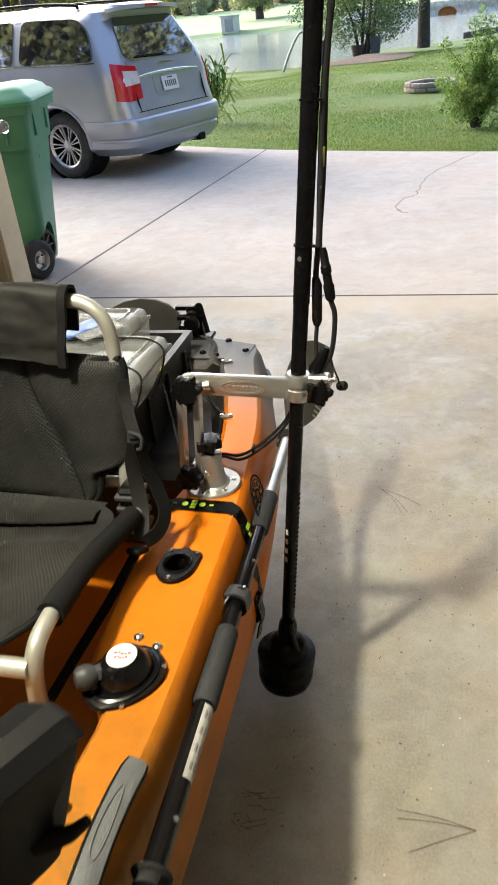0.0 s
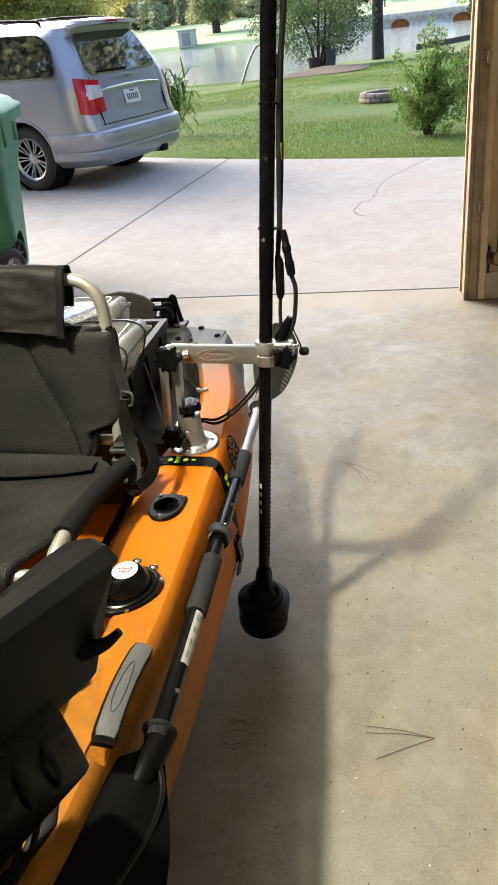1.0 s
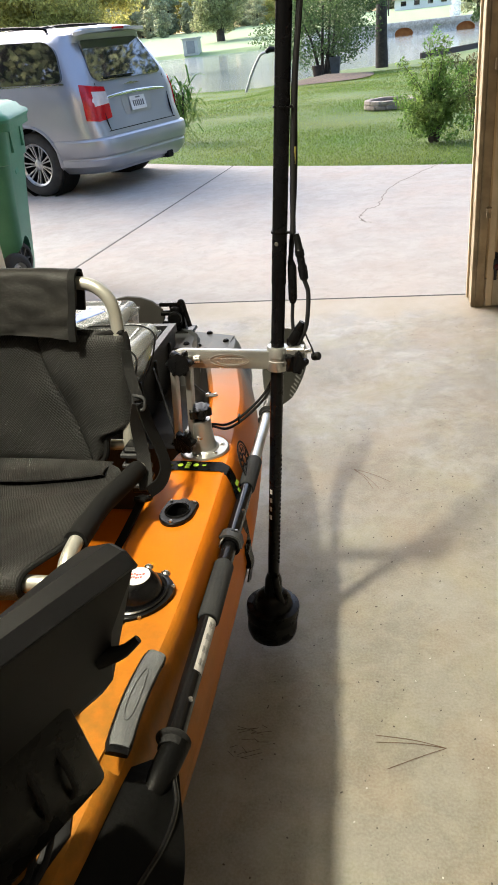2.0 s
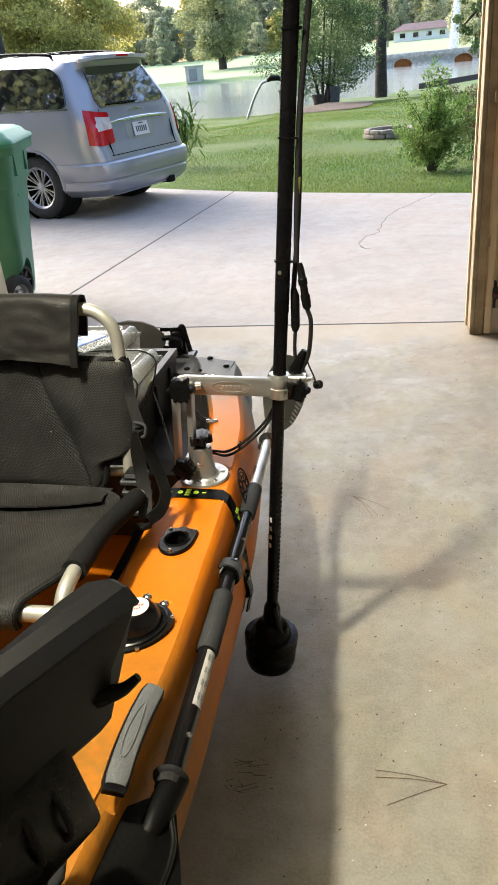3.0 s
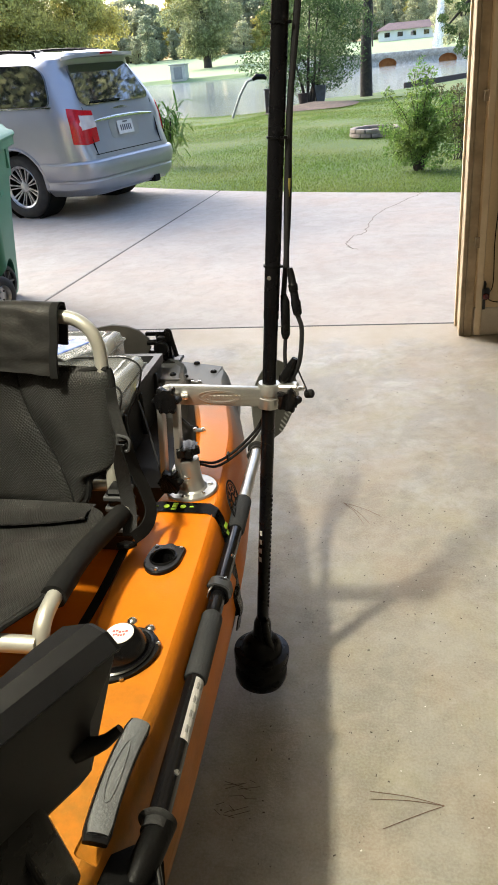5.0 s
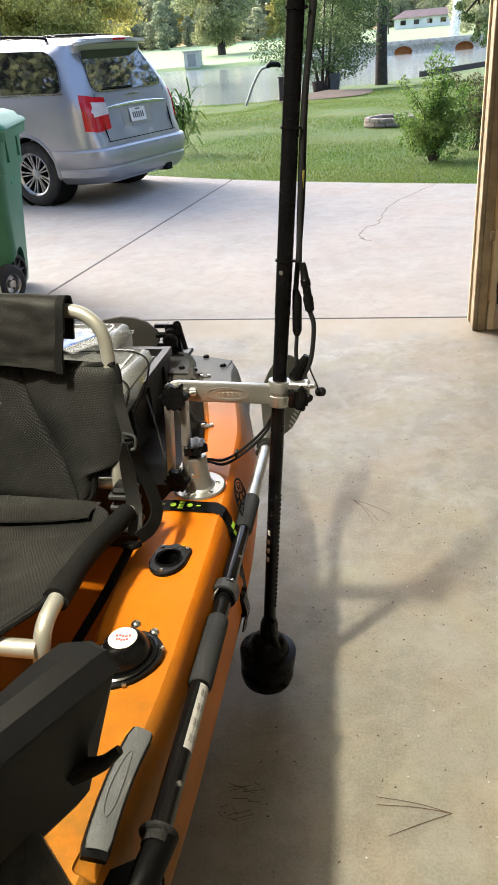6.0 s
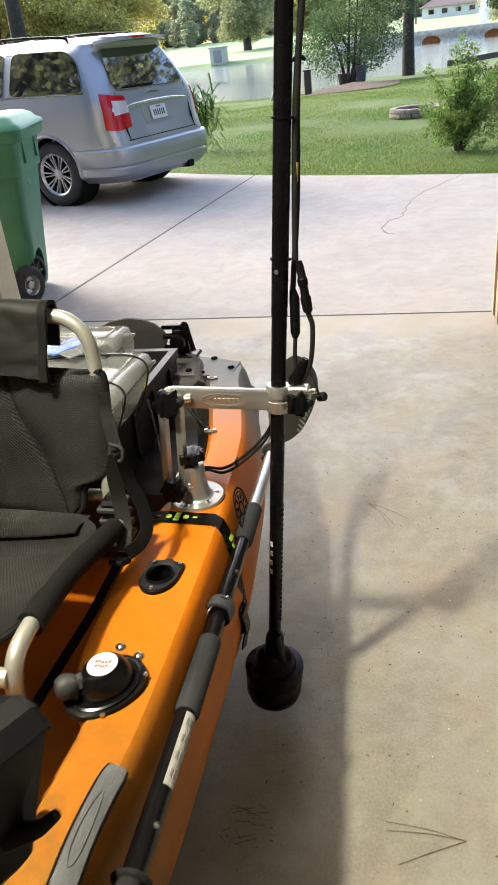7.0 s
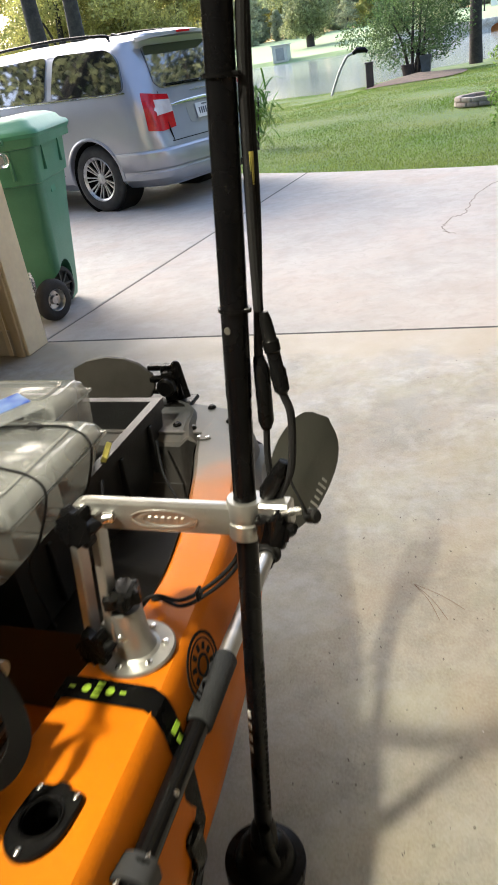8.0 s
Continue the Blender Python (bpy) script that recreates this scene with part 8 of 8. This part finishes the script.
# ring of edging stones
ring_t = thing("stone_ring", (-0.15, 15.4, -0.02), "low ring of weathered edging stones on the lawn", "planting ring")
stone_me = []
for v in range(3):
    stone_me.append(mesh_of(rbox(B(), (0.20 + 0.02 * v, 0.12, 0.075), None, 0.018, 2), "stone"))
for course in (0, 1):
    for k in range(13):
        a = 2 * math.pi * (k + 0.5 * course) / 13
        o = part("stone", stone_me[(k + course) % 3], M_STONE, None)
        o.parent = ring_t
        o.matrix_parent_inverse = ring_t.matrix_basis.inverted()
        o.matrix_basis = pose(-0.15 + 0.43 * math.cos(a), 15.4 + 0.43 * math.sin(a), 0.03 + 0.078 * course, rng.uniform(-3, 3), rng.uniform(-3, 3), math.degrees(a) + 90)
part("soil", lathe(B(), [(0.0, 0.07), (0.36, 0.06), (0.36, 0.02), (0.0, 0.02)], Matrix.Translation((-0.15, 15.4, 0)), 20), M_MULCH, ring_t)

# ---- beyond the pond ----
kiosk = thing("pump_house", (-32.6, 123.5, ground_z(-32.6, 123.5)), "small pale pump house on the far bank", "hut")
kz = ground_z(-32.6, 123.5) - 0.2
part("wall", box(B(), (-33.7, 122.8, kz), (-31.3, 125.0, kz + 2.3), 0.05), M_KIOSK, kiosk)
part("door", box(B(), (-33.1, 122.74, kz + 0.3), (-31.8, 122.81, kz + 2.0), 0.02), M_KIOSKDOOR, kiosk)
part("roof", box(B(), (-33.9, 122.6, kz + 2.3), (-31.1, 125.2, kz + 2.45), 0.04), M_KIOSK, kiosk)
wall_t = thing("stone_weir", (8.0, 112.4, -0.9), "long weathered stone weir wall with two rusty culverts", "weir wall")
wm = mesh_of(box(B(), (-14.0, 112.0, -1.2), (46.0, 113.2, 1.05), 0.06), "wall")
cutters = [mesh_of(lathe(B(), [(0.0, 0), (0.95, 0), (0.95, 3), (0.0, 3)], axis_pose((x, 111, -0.35), (x, 120, -0.35)) @ Matrix.Diagonal((1.25, 0.75, 1, 1)), 24), "cutter") for x in (-0.3, 7.6)]
wm = cut(wm, cutters)
part("wall", wm, M_BANKWALL, wall_t)
for x in (-0.3, 7.6):
    part("culvert", lathe(B(), [(0.0, 0.6), (0.9, 0.6), (0.9, 0.0), (0.95, 0.0), (0.95, 0.62), (0.0, 0.62)], axis_pose((x, 112.3, -0.35), (x, 120, -0.35)) @ Matrix.Diagonal((1.25, 0.75, 1, 1)), 24), M_RUST, wall_t, "rust-orange culvert mouth")
fountain = thing("fountain_jet", (6.9, 125.0, 0.3), "tall white fountain jet beyond the weir", "fountain")
fb_ = [((6.9 + 0.02 * k, 125.0, 0.6 + 0.42 * k), (0.85 - 0.02 * k, 0.85 - 0.02 * k, 0.5), 1.0 - 0.025 * k) for k in range(19)]
part("spray", leaves("spray", fb_, 5200, 0.10, 31, 0.6, 0.35), M_SPRAY, fountain)
house = thing("clubhouse", (4.0, 214.0, 3.4), "low white clubhouse with a dark red roof beyond the pond", "house")
hz = ground_z(4, 210)
part("wall", box(B(), (-3.0, 210.0, hz - 0.5), (14.5, 219.0, hz + 2.3), 0.05), M_HOUSEWALL, house)
bm = B()
lo = [bm.verts.new(v) for v in ((-3.8, 209.2, hz + 2.3), (15.3, 209.2, hz + 2.3), (15.3, 219.8, hz + 2.3), (-3.8, 219.8, hz + 2.3))]
hi = [bm.verts.new(v) for v in ((-0.5, 214.5, hz + 4.0), (12.0, 214.5, hz + 4.0))]
for f in ((lo[0], lo[1], hi[1], hi[0]), (lo[1], lo[2], hi[1]), (lo[2], lo[3], hi[0], hi[1]), (lo[3], lo[0], hi[0]), (lo[3], lo[2], lo[1], lo[0])):
    bm.faces.new(f)
part("roof", bm, M_HOUSEROOF, house, "", 20)
for k in range(5):
    x = -1.6 + 3.2 * k
    w = part("window", box(B(), (x, 209.93, hz + 0.7), (x + 1.5, 210.02, hz + 1.9), 0.02), M_HOUSEWALL, house)
    part("pane", box(B(), (x + 0.1, 209.91, hz + 0.8), (x + 1.4, 209.94, hz + 1.8), 0), M_GLASS, w)
big_oak = tree("oak_tree", (-38.2, 170.0, ground_z(-38.2, 170) - 0.2), 19.0, 8.6, 0.75, L_DARK, "large dark oak on the golf turf", 41, 30000, 0.27, 0.16, 11, 64)

# golden cypresses behind the van and two bare trunks
for k, (x, y, h, r) in enumerate(((-30.5, 62.0, 13.5, 5.2), (-25.0, 64.0, 9.0, 4.4), (-37.0, 66.0, 12.0, 5.0), (-46.0, 68.0, 13.5, 5.6), (-55.0, 70.0, 13.0, 5.6), (-33.5, 60.0, 17.0, 5.0), (-28.0, 60.5, 8.5, 4.6))):
    tree("cypress_tree", (x, y, ground_z(x, y) if y < 37 else -0.62), h, r, 0.3, L_GOLD, "golden-green cypress standing at the pond", 50 + k, 30000, 0.125, 0.06, 6, 80, 0.3, "cypresses at the pond")
for x, r in ((-15.1, 0.30), (-13.6, 0.27)):
    zt = ground_z(x, 26.0)
    tree("pine_tree", (x, 26.0, zt), 15.0, 3.6, r, L_MID, "tall straight pine trunk behind the van", 60 + int(-x), 3000, 0.15, 0.7, 5, 16, 0.0, "pines behind the van")

# woods round the golf course: a few trees built once and copied
rng = random.Random(17)
far_kinds = []
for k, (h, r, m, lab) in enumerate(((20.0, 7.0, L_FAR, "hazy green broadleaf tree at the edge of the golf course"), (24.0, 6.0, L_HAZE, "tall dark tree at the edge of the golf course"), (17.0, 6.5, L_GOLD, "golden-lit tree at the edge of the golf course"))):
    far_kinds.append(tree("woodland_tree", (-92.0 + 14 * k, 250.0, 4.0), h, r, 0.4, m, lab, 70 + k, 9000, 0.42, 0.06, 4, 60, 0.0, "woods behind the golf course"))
shade_kind = tree("shade_tree", (26.0, 8.0, -0.2), 20.0, 7.0, 0.4, L_SHADE, "tall dark-leaved shade tree beside the house", 78, 14000, 0.17, 0.12, 8, 46, 0.0, "shade trees round the house")
# trees round the house, out of view, that the van and the pond mirror
for x, y, sc in ((15.0, 17.0, 0.9), (17.0, 30.0, 1.0), (22.0, 23.0, 1.1), (13.0, 4.0, 0.8), (12.0, -9.0, 0.8), (2.0, -15.0, 0.9), (-9.0, -13.0, 0.9), (-15.0, -4.5, 1.15), (-9.5, -10.0, 1.2), (-20.0, 1.0, 1.2), (-24.0, -3.0, 1.15), (-28.0, 3.0, 1.2)):
    c = copy_thing(shade_kind, Matrix.Translation((x, y, -0.2)) @ Matrix.Rotation(x, 4, "Z"))
    c.scale = (sc, sc, sc)
for k in range(135):
    row = k % 3
    x = -155 + 225 * (k // 3) / 44 + rng.uniform(-2.5, 2.5)
    y = (226, 246, 268)[row] + rng.uniform(-6, 6) + (12 if -8 < x < 20 else 0)
    if 19 < x < 26 and row == 0:
        continue
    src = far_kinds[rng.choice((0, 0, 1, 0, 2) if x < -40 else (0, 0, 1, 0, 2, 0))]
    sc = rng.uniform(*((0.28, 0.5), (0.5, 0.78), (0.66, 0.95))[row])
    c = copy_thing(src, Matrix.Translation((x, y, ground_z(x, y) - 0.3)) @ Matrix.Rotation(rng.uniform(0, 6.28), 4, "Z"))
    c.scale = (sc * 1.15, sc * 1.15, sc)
# mid-distance trees on the right, past the shade tree
for k, (x, y, h, r) in enumerate(((-12.0, 150.0, 11.0, 5.5), (-20.0, 165.0, 13.0, 6.0), (22.0, 140.0, 15.0, 7.0), (30.0, 150.0, 17.0, 7.5), (13.0, 160.0, 11.0, 5.0))):
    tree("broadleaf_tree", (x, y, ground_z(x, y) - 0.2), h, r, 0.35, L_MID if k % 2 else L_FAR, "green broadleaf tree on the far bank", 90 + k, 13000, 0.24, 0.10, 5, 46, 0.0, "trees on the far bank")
pole_u = thing("utility_pole", (-7.2, 190.0, 2.0), "thin grey utility pole beyond the pond", "utility pole")
part("pole", rod(B(), (-4.0, 190, 1.0), (-4.0, 190, 11.0), 0.16, 0.12, 8), M_WOODPOST, pole_u)

# pond edging on the right
edge_t = thing("pond_edging", (4.0, 52.0, -0.5), "dark timber edging along the lawn's pond side", "edging")
pts = [(0.9, 45.6), (2.8, 49.0), (5.6, 54.5), (9.0, 60.5)]
part("board", sweep(B(), [(x, y, -0.42) for x, y in pts], 0.01, flat=(0.12, 0.30)), M_WOODPOST, edge_t)

# ---- grass blades, needles, specks and cracks ----
def grass_mesh():
    rng = np.random.default_rng(3)
    n = 260000
    y = 8.3 + 28.0 * rng.random(n) ** 2.2
    x = rng.uniform(-1, 1, n) * (2.0 + 0.16 * y) - 0.9 - 0.03 * y
    edge = np.array([drive_edge(max(-16, min(9, v))) for v in x])
    keep = y > edge + 0.02 * rng.random(n) - 0.01
    x, y = x[keep], y[keep]
    n = len(x)
    a = rng.uniform(0, 2 * np.pi, n)
    h = rng.uniform(0.010, 0.030, n) * (1 + 0.25 * np.sin(x * 1.3) * np.cos(y * 0.9))
    w = rng.uniform(0.002, 0.0045, n) * (0.5 + y / 10)
    lean = rng.uniform(0.010, 0.045, n)
    z = np.array([ground_z(float(p), float(q)) for p, q in zip(x, y)])
    v = np.stack([np.stack([x - w * np.sin(a), y + w * np.cos(a), z - 0.005], 1), np.stack([x + w * np.sin(a), y - w * np.cos(a), z - 0.005], 1), np.stack([x + lean * np.cos(a), y + lean * np.sin(a), z + h], 1)], 1).reshape(-1, 3)
    me = bpy.data.meshes.new("grass")
    me.vertices.add(3 * n)
    me.vertices.foreach_set("co", v.ravel())
    me.loops.add(3 * n)
    me.loops.foreach_set("vertex_index", np.arange(3 * n))
    me.polygons.add(n)
    me.polygons.foreach_set("loop_start", np.arange(0, 3 * n, 3))
    me.update(calc_edges=True)
    return me


tagged(part("grass", grass_mesh(), M_BLADES), "short mown green lawn grass", "grass", "", "stuff")


def needle_bunch(at, ends, label):
    t = thing("pine_needles", at, label, "pine needles", "pine needles on the floor")
    for e in ends:
        mid = (Vector(at) + Vector(e)) / 2 + Vector((0.006, 0.004, 0.0))
        part("needle", sweep(B(), curve_pts([Vector(at) + Vector((0, 0, 0.002)), mid + Vector((0, 0, 0.003)), Vector(e) + Vector((0, 0, 0.002))], 4), 0.0007, 5), M_NEEDLE, t)


needle_bunch((0.266, 0.974, 0.0), ((0.105, 0.992, 0.0), (0.108, 0.973, 0.0), (0.135, 0.905, 0.0)), "brown three-needle pine bunch on the concrete")
needle_bunch((-0.020, 2.172, 0.0), ((0.118, 2.088, 0.0), (0.078, 2.044, 0.0), (0.058, 2.040, 0.0)), "brown pine needles on the garage floor")
rng = random.Random(5)
bm = B()
for k in range(340):
    x, y = rng.uniform(-0.2, 1.2), rng.uniform(0.5, 3.9)
    if k % 3 == 0:
        x, y = rng.uniform(0.0, 0.6), rng.uniform(0.6, 2.2)
    if k % 5 == 1:
        x, y = rng.uniform(-0.22, 0.12), rng.uniform(0.8, 2.6)
    s = rng.uniform(0.0007, 0.0027)
    rbox(bm, (s * rng.uniform(1, 3), s, 0.0015), pose(x, y, 0.0012, 0, 0, rng.uniform(0, 180)), 0)
tagged(part("floor_specks", bm, M_SPECK), "dark crumbs and leaf bits on the concrete", "debris", "", "stuff")
bm = B()
for k in range(16):
    x, y = -0.215 + rng.uniform(-0.03, 0.05), 0.945 + rng.uniform(-0.05, 0.05)
    a = rng.uniform(0, 180)
    sweep(bm, [(x, y, 0.002), (x + rng.uniform(0.01, 0.05), y + rng.uniform(-0.02, 0.02), 0.003)], 0.0005, 5)
tagged(part("leaf_bits", bm, M_SPECK), "dark dry leaf bits under the paddle", "debris", "", "stuff")
bm = B()
for k in range(14):
    x, y = rng.uniform(0.05, 0.55), rng.uniform(0.6, 1.8)
    rbox(bm, (rng.uniform(0.002, 0.005), rng.uniform(0.001, 0.003), 0.001), pose(x, y, 0.001, 0, 0, rng.uniform(0, 180)), 0)
tagged(part("paint_flecks", bm, M_WHITE), "white paint flecks on the concrete", "debris", "", "stuff")
crack_pts = curve_pts([(-0.14, 6.10, 0), (-0.22, 6.26, 0), (-0.19, 6.60, 0), (-0.094, 6.734, 0), (-0.047, 7.215, 0), (0.041, 7.655, 0), (0.20, 8.05, 0), (0.455, 8.56, 0), (0.62, 8.9, 0)], 9)
crack_pts = [p + Vector((rng.uniform(-0.02, 0.02), rng.uniform(-0.02, 0.02), -0.0065)) for p in crack_pts]
structure("drive_crack", sweep(B(), crack_pts, 0.01, flat=(0.008, 0.003)), M_CRACK, "meandering crack in the drive slab")
